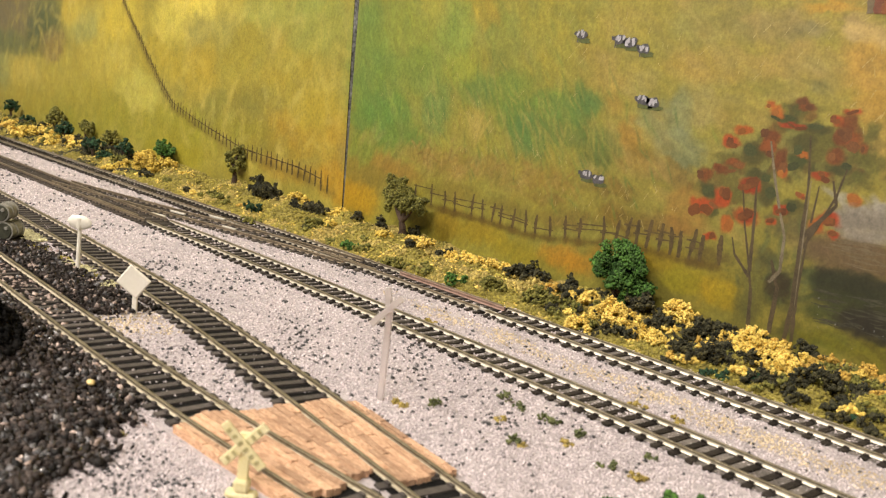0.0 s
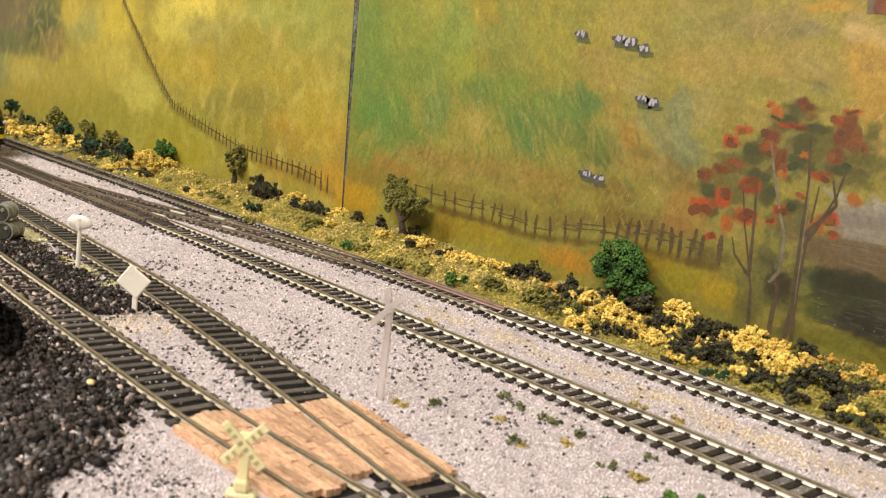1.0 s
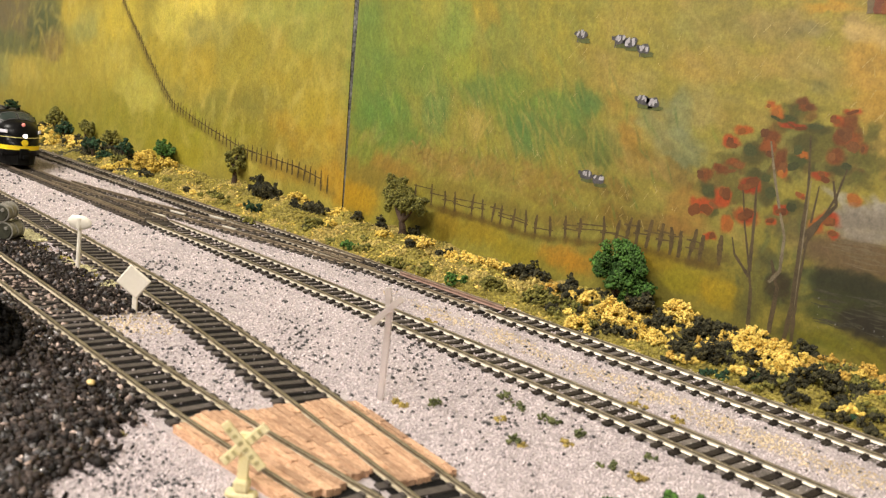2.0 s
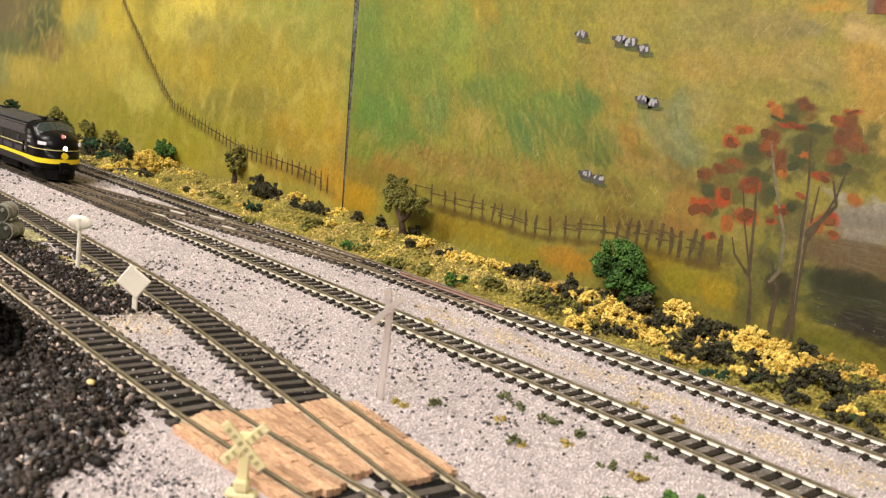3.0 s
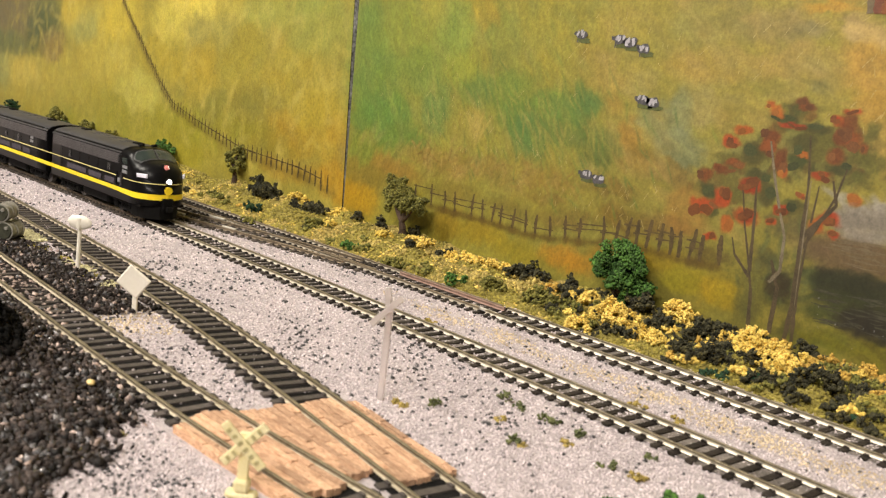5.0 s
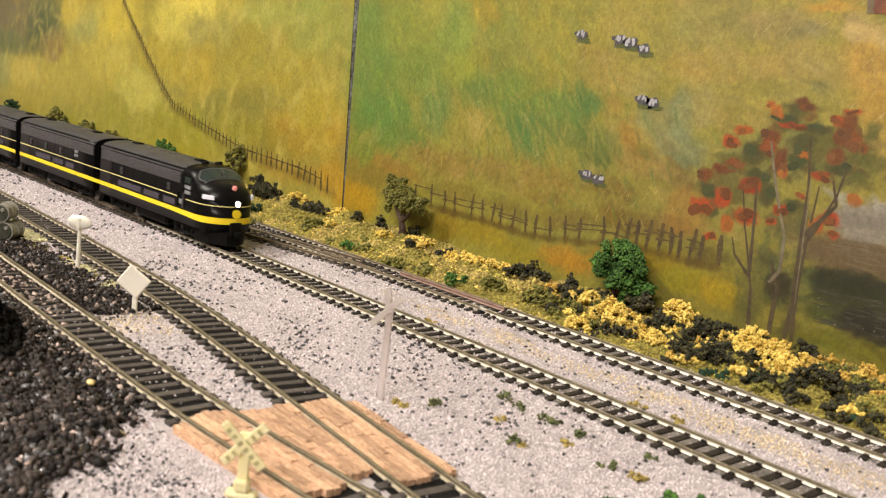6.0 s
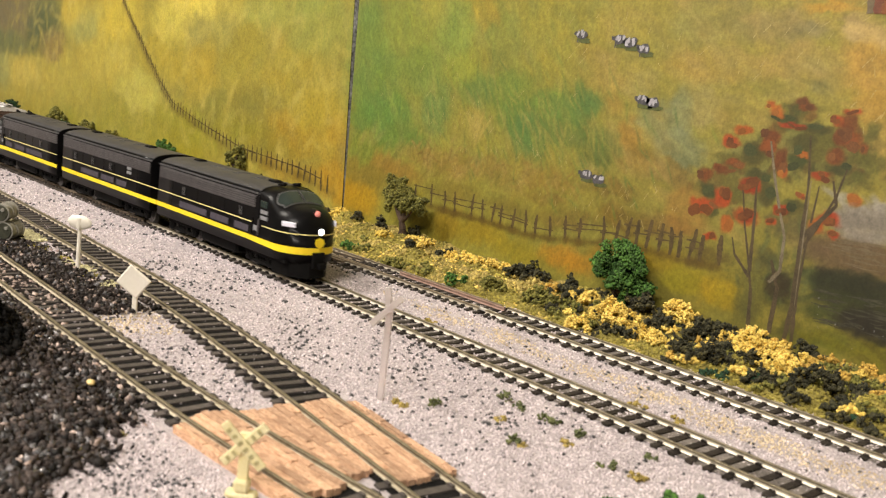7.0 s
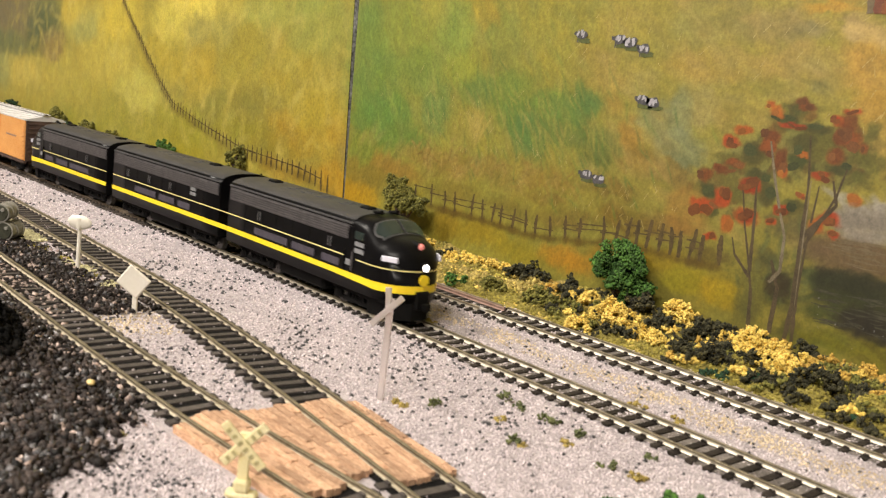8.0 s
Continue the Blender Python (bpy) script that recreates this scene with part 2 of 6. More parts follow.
_bm = bmesh.new()
bmesh.ops.create_icosphere(_bm, subdivisions=1, radius=1.0)
ICO_V = np.array([v.co[:] for v in _bm.verts])
ICO_F = np.array([[v.index for v in f.verts] for f in _bm.faces])
_bm.free()
OCT_V = np.array([[1, 0, 0], [-1, 0, 0], [0, 1, 0], [0, -1, 0], [0, 0, 1], [0, 0, -1]], dtype=float)
OCT_F = np.array([[0, 2, 4], [2, 1, 4], [1, 3, 4], [3, 0, 4], [2, 0, 5], [1, 2, 5], [3, 1, 5], [0, 3, 5]])


def spins(n, rng):
    """n random turns as 3 x 3 matrices."""
    q = rng.normal(size=(n, 4))
    q /= np.linalg.norm(q, axis=1)[:, None]
    w, x, y, z = q.T
    return np.stack([1 - 2 * (y * y + z * z), 2 * (x * y - z * w), 2 * (x * z + y * w), 2 * (x * y + z * w), 1 - 2 * (x * x + z * z), 2 * (y * z - x * w),
                     2 * (x * z - y * w), 2 * (y * z + x * w), 1 - 2 * (x * x + y * y)], axis=1).reshape(n, 3, 3)


def lumps(centres, radii, rng, base="oct", rough=0.25):
    bv, bf = (OCT_V, OCT_F) if base == "oct" else (ICO_V, ICO_F)
    n, k = len(centres), len(bv)
    shape = bv[None] * (1 + rng.uniform(-rough, rough, (n, k, 1))) * rng.uniform(0.7, 1.25, (n, 1, 3))
    v = np.einsum("nij,nkj->nki", spins(n, rng), shape) * np.asarray(radii)[:, None, None] + np.asarray(centres)[:, None, :]
    f = bf[None] + (np.arange(n) * k)[:, None, None]
    return v.reshape(-1, 3), f.reshape(-1, 3)


def smooth_noise(x, y, scale, seed=0):
    """Value noise on a lattice, for arrays."""
    x, y = np.asarray(x) * scale + 57.3 * seed, np.asarray(y) * scale + 31.7 * seed
    i, j = np.floor(x).astype(np.int64), np.floor(y).astype(np.int64)
    u, v = x - i, y - j
    u, v = u * u * (3 - 2 * u), v * v * (3 - 2 * v)

    def h(a, b):
        s = np.sin(a * 127.1 + b * 311.7 + seed * 17.3) * 43758.5453
        return s - np.floor(s)
    return (h(i, j) * (1 - u) + h(i + 1, j) * u) * (1 - v) + (h(i, j + 1) * (1 - u) + h(i + 1, j + 1) * u) * v


def fbm(x, y, scale, octaves=4, seed=0):
    return sum(smooth_noise(x, y, scale * 2 ** o, seed + o) / 2 ** (o + 1) for o in range(octaves))


# ---- the lie of the land: rail tops are at z = 0 ----
def soft_ramp(d, w=0.05):
    return w * np.log1p(np.exp(np.clip(np.asarray(d, dtype=float) / w, -40, 40)))


def main_y(x):
    return 0.0087 - 0.047 * soft_ramp(-0.47 - np.asarray(x))


def back_y(x):
    return 0.0777 - 0.046 * soft_ramp(-0.36 - np.asarray(x))


def scene_y(x):
    """The foot of the painted backdrop."""
    return 0.148 - 0.07 * soft_ramp(-0.62 - np.asarray(x), 0.01)


def spur_y(x):
    x = np.asarray(x)
    return -0.0775 - 0.11 * soft_ramp(x + 0.43, 0.045)


def yard_y(x):
    x = np.asarray(x)
    return -0.1385 + 0.083 * soft_ramp(x + 0.27, 0.03)


def cross_y(x):
    """The crossover between the two main tracks."""
    x = np.asarray(x)
    u = np.clip((x + 0.84) / 0.40, 0, 1)
    w = u * u * (3 - 2 * u) * 0.35 + u * 0.65
    return main_y(x) * (1 - w) + back_y(x) * w


BED = -0.0032


def strip_z(x, y):
    """Hummocks of the turf strip over the plain ground."""
    foot = back_y(x) + 0.0165
    r = np.clip((y - foot) / (scene_y(x) - foot), 0, 1)
    return ground_z(x, y) + 0.0012 * np.minimum(1, r * 8) + 0.0125 * (fbm(x, y, 75, 4, 12) - 0.5) * np.minimum(1, r * 4)


def ground_z(x, y):
    x, y = np.asarray(x, dtype=float), np.asarray(y, dtype=float)
    z = BED + 0.0009 * (fbm(x, y, 22, 2, 3) - 0.5)
    foot = back_y(x) + 0.017
    rise = np.clip((y - foot) / (scene_y(x) - foot), 0, 1.3)
    z = z + rise ** 0.8 * (0.0115 + 0.006 * (fbm(x, y, 22, 3, 9) - 0.45)) * (y > foot)
    return z
FAR_HILL = [
    (-1.348, 0.145, 0.097, 0.026, 120, 106, 76),
    (-1.255, 0.136, 0.056, 0.028, 78, 92, 58),
    (-1.381, 0.106, 0.063, 0.014, 108, 112, 68),
    (-1.214, 0.113, 0.033, 0.017, 146, 120, 66),
    (-1.192, 0.098, 0.022, 0.008, 128, 104, 62),
    (-1.137, 0.151, 0.033, 0.016, 200, 172, 62),
    (-1.099, 0.137, 0.044, 0.014, 172, 165, 84),
    (-1.011, 0.149, 0.043, 0.024, 205, 178, 62),
    (-1.315, 0.068, 0.066, 0.018, 206, 180, 80),
    (-1.394, 0.067, 0.031, 0.023, 160, 156, 84),
    (-1.277, 0.040, 0.113, 0.016, 180, 160, 62),
    (-1.165, 0.075, 0.068, 0.019, 186, 166, 66),
    (-1.042, 0.099, 0.050, 0.023, 192, 170, 66),
]
OLD_MEADOW = [
    (-1.088, 0.056, 0.070, 0.018, 172, 156, 56),
    (-0.957, 0.074, 0.040, 0.019, 194, 180, 78),
    (-0.972, 0.042, 0.065, 0.015, 160, 150, 50),
    (-1.140, 0.029, 0.105, 0.013, 162, 152, 56),
    (-0.884, 0.147, 0.031, 0.016, 206, 186, 76),
    (-0.849, 0.165, 0.042, 0.010, 226, 202, 86),
    (-0.907, 0.110, 0.034, 0.015, 176, 154, 50),
    (-0.850, 0.137, 0.023, 0.013, 160, 148, 72),
    (-0.836, 0.106, 0.027, 0.018, 180, 154, 50),
    (-0.849, 0.048, 0.053, 0.015, 158, 148, 42),
    (-0.868, 0.023, 0.044, 0.012, 164, 150, 42),
    (-0.806, 0.071, 0.020, 0.013, 142, 132, 50),
    (-0.792, 0.150, 0.017, 0.018, 166, 152, 70),
]
SEAM_SIDE = [
    (-0.782, 0.162, 0.024, 0.009, 192, 172, 70),
    (-0.730, 0.162, 0.038, 0.012, 164, 160, 70),
    (-0.743, 0.127, 0.032, 0.018, 162, 146, 52),
    (-0.718, 0.139, 0.015, 0.012, 166, 146, 58),
    (-0.697, 0.115, 0.028, 0.017, 170, 150, 52),
    (-0.767, 0.105, 0.028, 0.014, 168, 150, 52),
    (-0.743, 0.078, 0.023, 0.014, 140, 128, 48),
    (-0.751, 0.056, 0.033, 0.009, 146, 136, 42),
    (-0.655, 0.144, 0.027, 0.020, 152, 148, 62),
    (-0.658, 0.162, 0.027, 0.012, 150, 154, 68),
    (-0.662, 0.114, 0.026, 0.013, 166, 146, 50),
    (-0.644, 0.083, 0.030, 0.016, 174, 150, 46),
]
WARM_FOOT = [
    (-0.674, 0.061, 0.029, 0.012, 176, 140, 40),
    (-0.620, 0.063, 0.014, 0.016, 178, 144, 44),
    (-0.706, 0.050, 0.029, 0.009, 150, 132, 42),
    (-0.756, 0.026, 0.026, 0.009, 156, 142, 50),
    (-0.682, 0.030, 0.036, 0.008, 166, 132, 42),
    (-0.613, 0.030, 0.017, 0.011, 190, 140, 32),
    (-0.572, 0.041, 0.024, 0.008, 152, 124, 46),
    (-0.582, 0.024, 0.019, 0.010, 200, 148, 28),
    (-0.543, 0.050, 0.023, 0.005, 166, 126, 52),
    (-0.511, 0.065, 0.023, 0.005, 160, 130, 56),
]
GREEN_SLOPE = [
    (-0.590, 0.157, 0.016, 0.017, 122, 142, 62),
    (-0.575, 0.120, 0.024, 0.022, 118, 142, 62),
    (-0.563, 0.089, 0.027, 0.015, 102, 138, 58),
    (-0.539, 0.071, 0.025, 0.009, 112, 138, 56),
    (-0.581, 0.062, 0.009, 0.011, 132, 140, 54),
    (-0.542, 0.159, 0.022, 0.014, 150, 152, 62),
    (-0.522, 0.127, 0.022, 0.014, 132, 146, 62),
    (-0.516, 0.167, 0.021, 0.010, 170, 158, 66),
    (-0.499, 0.100, 0.013, 0.014, 118, 138, 68),
    (-0.491, 0.152, 0.015, 0.017, 150, 158, 66),
    (-0.475, 0.130, 0.015, 0.010, 160, 158, 58),
    (-0.458, 0.164, 0.014, 0.008, 178, 150, 58),
]
HATCHED_SLOPE = [
    (-0.441, 0.153, 0.014, 0.009, 152, 148, 66),
    (-0.447, 0.136, 0.016, 0.007, 150, 140, 58),
    (-0.456, 0.116, 0.016, 0.010, 118, 134, 58),
    (-0.430, 0.122, 0.015, 0.009, 126, 140, 56),
    (-0.462, 0.088, 0.011, 0.010, 166, 146, 62),
    (-0.426, 0.104, 0.013, 0.009, 108, 132, 52),
    (-0.408, 0.092, 0.013, 0.008, 86, 124, 60),
    (-0.392, 0.111, 0.014, 0.007, 102, 132, 54),
    (-0.365, 0.114, 0.011, 0.007, 90, 122, 58),
    (-0.376, 0.096, 0.015, 0.006, 104, 118, 54),
    (-0.348, 0.091, 0.013, 0.006, 96, 112, 50),
    (-0.351, 0.081, 0.009, 0.004, 100, 110, 46),
]
DRY_PASTURE = [
    (-0.475, 0.064, 0.021, 0.006, 152, 126, 52),
    (-0.440, 0.065, 0.019, 0.005, 160, 132, 60),
    (-0.389, 0.069, 0.016, 0.005, 150, 122, 50),
    (-0.392, 0.142, 0.014, 0.011, 172, 150, 56),
    (-0.406, 0.155, 0.012, 0.009, 166, 150, 60),
    (-0.362, 0.140, 0.015, 0.008, 170, 144, 62),
    (-0.389, 0.166, 0.020, 0.007, 162, 146, 58),
    (-0.346, 0.164, 0.018, 0.008, 168, 148, 62),
    (-0.344, 0.132, 0.014, 0.006, 180, 150, 68),
    (-0.345, 0.115, 0.006, 0.005, 172, 140, 60),
    (-0.327, 0.130, 0.009, 0.005, 166, 150, 80),
    (-0.311, 0.109, 0.010, 0.007, 145, 140, 84),
]
EAST_PASTURE = [
    (-0.298, 0.101, 0.008, 0.007, 136, 138, 92),
    (-0.330, 0.097, 0.007, 0.007, 170, 126, 48),
    (-0.319, 0.085, 0.013, 0.006, 150, 116, 46),
    (-0.295, 0.083, 0.009, 0.006, 140, 112, 52),
    (-0.297, 0.165, 0.013, 0.008, 158, 146, 72),
    (-0.274, 0.171, 0.007, 0.007, 150, 136, 68),
    (-0.251, 0.166, 0.013, 0.007, 160, 136, 76),
    (-0.235, 0.161, 0.010, 0.004, 145, 128, 78),
    (-0.220, 0.173, 0.010, 0.002, 206, 150, 46),
    (-0.202, 0.165, 0.007, 0.004, 200, 166, 102),
    (-0.292, 0.141, 0.013, 0.007, 178, 148, 66),
    (-0.269, 0.143, 0.012, 0.007, 172, 146, 66),
]
RISE = [
    (-0.244, 0.147, 0.013, 0.005, 178, 148, 74),
    (-0.223, 0.143, 0.010, 0.006, 172, 144, 66),
    (-0.221, 0.136, 0.005, 0.003, 140, 128, 68),
    (-0.202, 0.149, 0.009, 0.009, 196, 150, 66),
    (-0.196, 0.131, 0.007, 0.007, 190, 145, 58),
    (-0.285, 0.121, 0.009, 0.008, 166, 148, 80),
    (-0.269, 0.125, 0.011, 0.003, 150, 134, 64),
    (-0.298, 0.117, 0.006, 0.007, 140, 140, 90),
    (-0.289, 0.096, 0.007, 0.006, 130, 132, 88),
    (-0.264, 0.117, 0.010, 0.005, 160, 140, 62),
    (-0.230, 0.105, 0.016, 0.009, 132, 126, 62),
    (-0.258, 0.087, 0.013, 0.010, 122, 120, 64),
]
POND_SIDE = [
    (-0.206, 0.102, 0.010, 0.009, 132, 122, 58),
    (-0.191, 0.114, 0.006, 0.009, 170, 136, 56),
    (-0.196, 0.079, 0.008, 0.003, 130, 116, 84),
    (-0.184, 0.080, 0.007, 0.003, 150, 138, 122),
    (-0.182, 0.071, 0.009, 0.002, 166, 156, 142),
    (-0.209, 0.060, 0.012, 0.005, 118, 96, 64),
    (-0.187, 0.061, 0.011, 0.005, 116, 96, 66),
    (-0.223, 0.068, 0.010, 0.007, 108, 96, 54),
    (-0.204, 0.046, 0.008, 0.002, 50, 52, 30),
    (-0.182, 0.044, 0.012, 0.004, 58, 60, 30),
    (-0.175, 0.031, 0.009, 0.003, 46, 42, 30),
    (-0.195, 0.033, 0.009, 0.003, 72, 80, 36),
]
MEADOW_FOOT = [
    (-0.222, 0.034, 0.007, 0.006, 76, 80, 40),
    (-0.195, 0.021, 0.009, 0.003, 118, 116, 32),
    (-0.172, 0.019, 0.009, 0.003, 112, 104, 26),
    (-0.213, 0.017, 0.005, 0.004, 86, 84, 36),
    (-0.235, 0.046, 0.005, 0.005, 86, 82, 42),
    (-0.239, 0.024, 0.005, 0.005, 102, 96, 44),
    (-0.256, 0.026, 0.010, 0.006, 192, 158, 28),
    (-0.278, 0.029, 0.012, 0.005, 176, 158, 32),
    (-0.298, 0.035, 0.013, 0.005, 174, 142, 32),
    (-0.266, 0.042, 0.009, 0.003, 120, 100, 40),
    (-0.473, 0.020, 0.015, 0.008, 150, 120, 28),
    (-0.439, 0.023, 0.018, 0.006, 166, 136, 32),
]
FENCE_GROUND = [
    (-0.401, 0.019, 0.017, 0.006, 160, 136, 34),
    (-0.363, 0.022, 0.015, 0.005, 206, 142, 38),
    (-0.328, 0.025, 0.012, 0.005, 170, 130, 32),
    (-0.472, 0.044, 0.020, 0.005, 142, 120, 48),
    (-0.416, 0.042, 0.017, 0.004, 134, 114, 46),
    (-0.367, 0.044, 0.018, 0.004, 138, 112, 46),
    (-0.325, 0.052, 0.013, 0.004, 140, 110, 42),
    (-0.294, 0.054, 0.012, 0.005, 138, 108, 48),
    (-0.418, 0.057, 0.017, 0.004, 150, 128, 54),
    (-0.336, 0.066, 0.014, 0.004, 136, 110, 46),
    (-0.388, 0.056, 0.012, 0.003, 140, 114, 48),
]
PATCHES = FAR_HILL + OLD_MEADOW + SEAM_SIDE + WARM_FOOT + GREEN_SLOPE + HATCHED_SLOPE + DRY_PASTURE + EAST_PASTURE + RISE + POND_SIDE + MEADOW_FOOT + FENCE_GROUND
RIGHT_FENCE = [(-0.5101, 0.0329), (-0.4922, 0.0325), (-0.4779, 0.0322), (-0.4666, 0.0322), (-0.4497, 0.0322), (-0.439, 0.0321), (-0.4297, 0.0318), (-0.4215, 0.0315), (-0.4105, 0.0312), (-0.3986, 0.0308), (-0.3898, 0.0314), (-0.3773, 0.0322), (-0.365, 0.0338), (-0.3543, 0.0353), (-0.336, 0.0377), (-0.3273, 0.0388), (-0.3196, 0.0397), (-0.3124, 0.0399), (-0.3053, 0.04), (-0.2968, 0.04), (-0.2892, 0.0397), (-0.2836, 0.0395), (-0.2771, 0.0399), (-0.2704, 0.0404), (-0.2583, 0.0407)]
LEFT_FENCE = [(-0.9962, 0.1668), (-0.9704, 0.1429), (-0.9346, 0.1111), (-0.9031, 0.0848), (-0.8781, 0.0672), (-0.8343, 0.0557), (-0.7873, 0.0455), (-0.7482, 0.0374), (-0.7034, 0.0349), (-0.6616, 0.0321), (-0.6136, 0.0244)]
RED_TOUCHES = [(-0.2637, 0.1055, 0.0084, 0.0046), (-0.2094, 0.1214, 0.0054, 0.0047), (-0.2027, 0.1261, 0.0074, 0.0025), (-0.2133, 0.0953, 0.0078, 0.0042), (-0.2474, 0.0839, 0.0094, 0.0073), (-0.2636, 0.0774, 0.0073, 0.0098), (-0.2751, 0.0703, 0.0102, 0.0083), (-0.2487, 0.0690, 0.0113, 0.0068), (-0.2300, 0.0750, 0.0065, 0.0038), (-0.2036, 0.0751, 0.0092, 0.0053), (-0.2018, 0.0686, 0.0054, 0.0031), (-0.2343, 0.0688, 0.0049, 0.0028), (-0.2662, 0.0549, 0.0060, 0.0035), (-0.2211, 0.0836, 0.0041, 0.0032), (-0.2315, 0.1169, 0.0132, 0.0024)]
ORANGE_TOUCHES = [(-0.2446, 0.1262, 0.0051, 0.0036), (-0.2398, 0.1221, 0.0069, 0.0039), (-0.2087, 0.0719, 0.0072, 0.0064), (-0.1949, 0.0869, 0.0068, 0.0051), (-0.2235, 0.1029, 0.0040, 0.0033), (-0.2575, 0.1112, 0.0083, 0.0040), (-0.2582, 0.0634, 0.0065, 0.0080), (-0.2330, 0.0938, 0.0047, 0.0050)]
RUST_TOUCHES = [(-0.2284, 0.1285, 0.0051, 0.0037), (-0.2249, 0.1255, 0.0080, 0.0038), (-0.2416, 0.1110, 0.0085, 0.0066), (-0.2426, 0.1047, 0.0079, 0.0061), (-0.2345, 0.0984, 0.0065, 0.0077), (-0.2040, 0.1193, 0.0080, 0.0078), (-0.2013, 0.1125, 0.0090, 0.0078), (-0.2080, 0.1042, 0.0071, 0.0068), (-0.1947, 0.1099, 0.0034, 0.0041), (-0.2658, 0.0905, 0.0092, 0.0040), (-0.2576, 0.0946, 0.0084, 0.0034), (-0.2752, 0.0855, 0.0068, 0.0070), (-0.2676, 0.0716, 0.0073, 0.0047), (-0.2062, 0.1138, 0.0065, 0.0062)]
DARK_TOUCHES = [(-0.2341, 0.1197, 0.0136, 0.0041), (-0.2188, 0.1164, 0.0154, 0.0035), (-0.2257, 0.1068, 0.0109, 0.0092), (-0.2259, 0.1004, 0.0075, 0.0065), (-0.2499, 0.1020, 0.0100, 0.0106), (-0.2439, 0.0908, 0.0122, 0.0051), (-0.2369, 0.0818, 0.0078, 0.0106), (-0.2236, 0.0781, 0.0098, 0.0060), (-0.2029, 0.0995, 0.0080, 0.0063), (-0.2713, 0.0783, 0.0087, 0.0059), (-0.2388, 0.1203, 0.0072, 0.0033)]
OLIVE_TOUCHES = [(-0.2609, 0.0859, 0.0117, 0.0104), (-0.1916, 0.1173, 0.0051, 0.0086), (-0.1931, 0.1049, 0.0129, 0.0071), (-0.1942, 0.0968, 0.0062, 0.0052), (-0.2109, 0.1119, 0.0126, 0.0058), (-0.2630, 0.0968, 0.0143, 0.0043), (-0.2223, 0.1119, 0.0114, 0.0054), (-0.2512, 0.0955, 0.0094, 0.0073), (-0.1852, 0.1047, 0.0051, 0.0055), (-0.2151, 0.1046, 0.0111, 0.0069), (-0.2562, 0.0786, 0.0096, 0.0075)]
COWS = [(-0.3739, 0.1555), (-0.3451, 0.1537), (-0.3368, 0.1526), (-0.3267, 0.1496), (-0.3225, 0.1215), (-0.3155, 0.1210), (-0.3558, 0.0745), (-0.3455, 0.0732)]
TRUNK_A = [(-0.2357, 0.0101), (-0.2377, 0.0305), (-0.2405, 0.0418), (-0.2474, 0.064), (-0.2522, 0.0837)]
TRUNK_B = [(-0.2242, 0.0134), (-0.2241, 0.0368), (-0.2298, 0.05)]
TRUNK_C = [(-0.2158, 0.0099), (-0.2147, 0.0305), (-0.2165, 0.0642), (-0.2178, 0.0919), (-0.2211, 0.1134)]
TRUNK_D = [(-0.2118, 0.0125), (-0.2135, 0.0337), (-0.2134, 0.0592), (-0.2122, 0.09)]
TRUNK_E = [(-0.2403, 0.0388), (-0.2503, 0.0485), (-0.2533, 0.0569)]
TRUNK_F = [(-0.2405, 0.0418), (-0.2429, 0.0707), (-0.2449, 0.0877)]
TRUNK_G = [(-0.2291, 0.0385), (-0.2242, 0.0455), (-0.2251, 0.0625), (-0.2352, 0.0892), (-0.2411, 0.1082)]
TRUNK_H = [(-0.2148, 0.059), (-0.203, 0.086), (-0.2002, 0.0999)]
TRUNK_I = [(-0.2159, 0.0644), (-0.2022, 0.0821), (-0.2059, 0.0937)]
# ---- ground, backdrop and room ----
def sheet(name, xs, ys, zf, material):
    X, Y = np.meshgrid(xs, ys)
    Z = zf(X, Y)
    v = np.stack([X, Y, Z], -1).reshape(-1, 3)
    nx, ny = len(xs), len(ys)
    a = (np.arange(ny - 1)[:, None] * nx + np.arange(nx - 1)[None]).ravel()
    return tri_mesh(name, v, np.stack([a, a + 1, a + nx + 1, a + nx], 1), material, smooth=True)


def build_ground():
    xs = np.concatenate([np.arange(-2.2, -1.0, 0.012), np.arange(-1.0, 0.3, 0.005)])
    ys = np.arange(-0.6, 0.30, 0.006)
    def bed(X, Y):
        return ground_z(X, Y) - 0.012 * np.clip((Y - back_y(X) - 0.019) / 0.006, 0, 1)
    tagged(sheet("ground", xs, ys, bed, M_BALLAST), "pale grey ballast bed of a model railway", "ground", kind="structure")
    bm = boxes((-2.2, 0.3, -0.6, 0.3, -0.06, -0.02))
    tagged(part("benchwork", bm, M_BENCH), "wooden benchwork board under the layout", "benchwork", kind="structure")
    # turf strip behind the back track
    rows = np.linspace(0, 1, 34)
    X, R = np.meshgrid(np.arange(-2.1, 0.25, 0.0025), rows)
    foot = back_y(X) + 0.0165 + 0.004 * (fbm(X, X * 0, 60, 3, 21) - 0.5)
    Y = foot + (scene_y(X) - 0.0006 - foot) * R
    Z = strip_z(X, Y)
    n = X.shape[1]
    a = (np.arange(len(rows) - 1)[:, None] * n + np.arange(n - 1)[None]).ravel()
    ob = tri_mesh("embankment", np.stack([X, Y, Z], -1).reshape(-1, 3), np.stack([a, a + 1, a + n + 1, a + n], 1), M_EARTH, smooth=True)
    tagged(ob, "olive turf embankment at the backdrop's foot", "embankment", kind="structure")


def linear(c):
    c = np.asarray(c, dtype=float) / 255
    return np.where(c < 0.04045, c / 12.92, ((c + 0.055) / 1.055) ** 2.4)


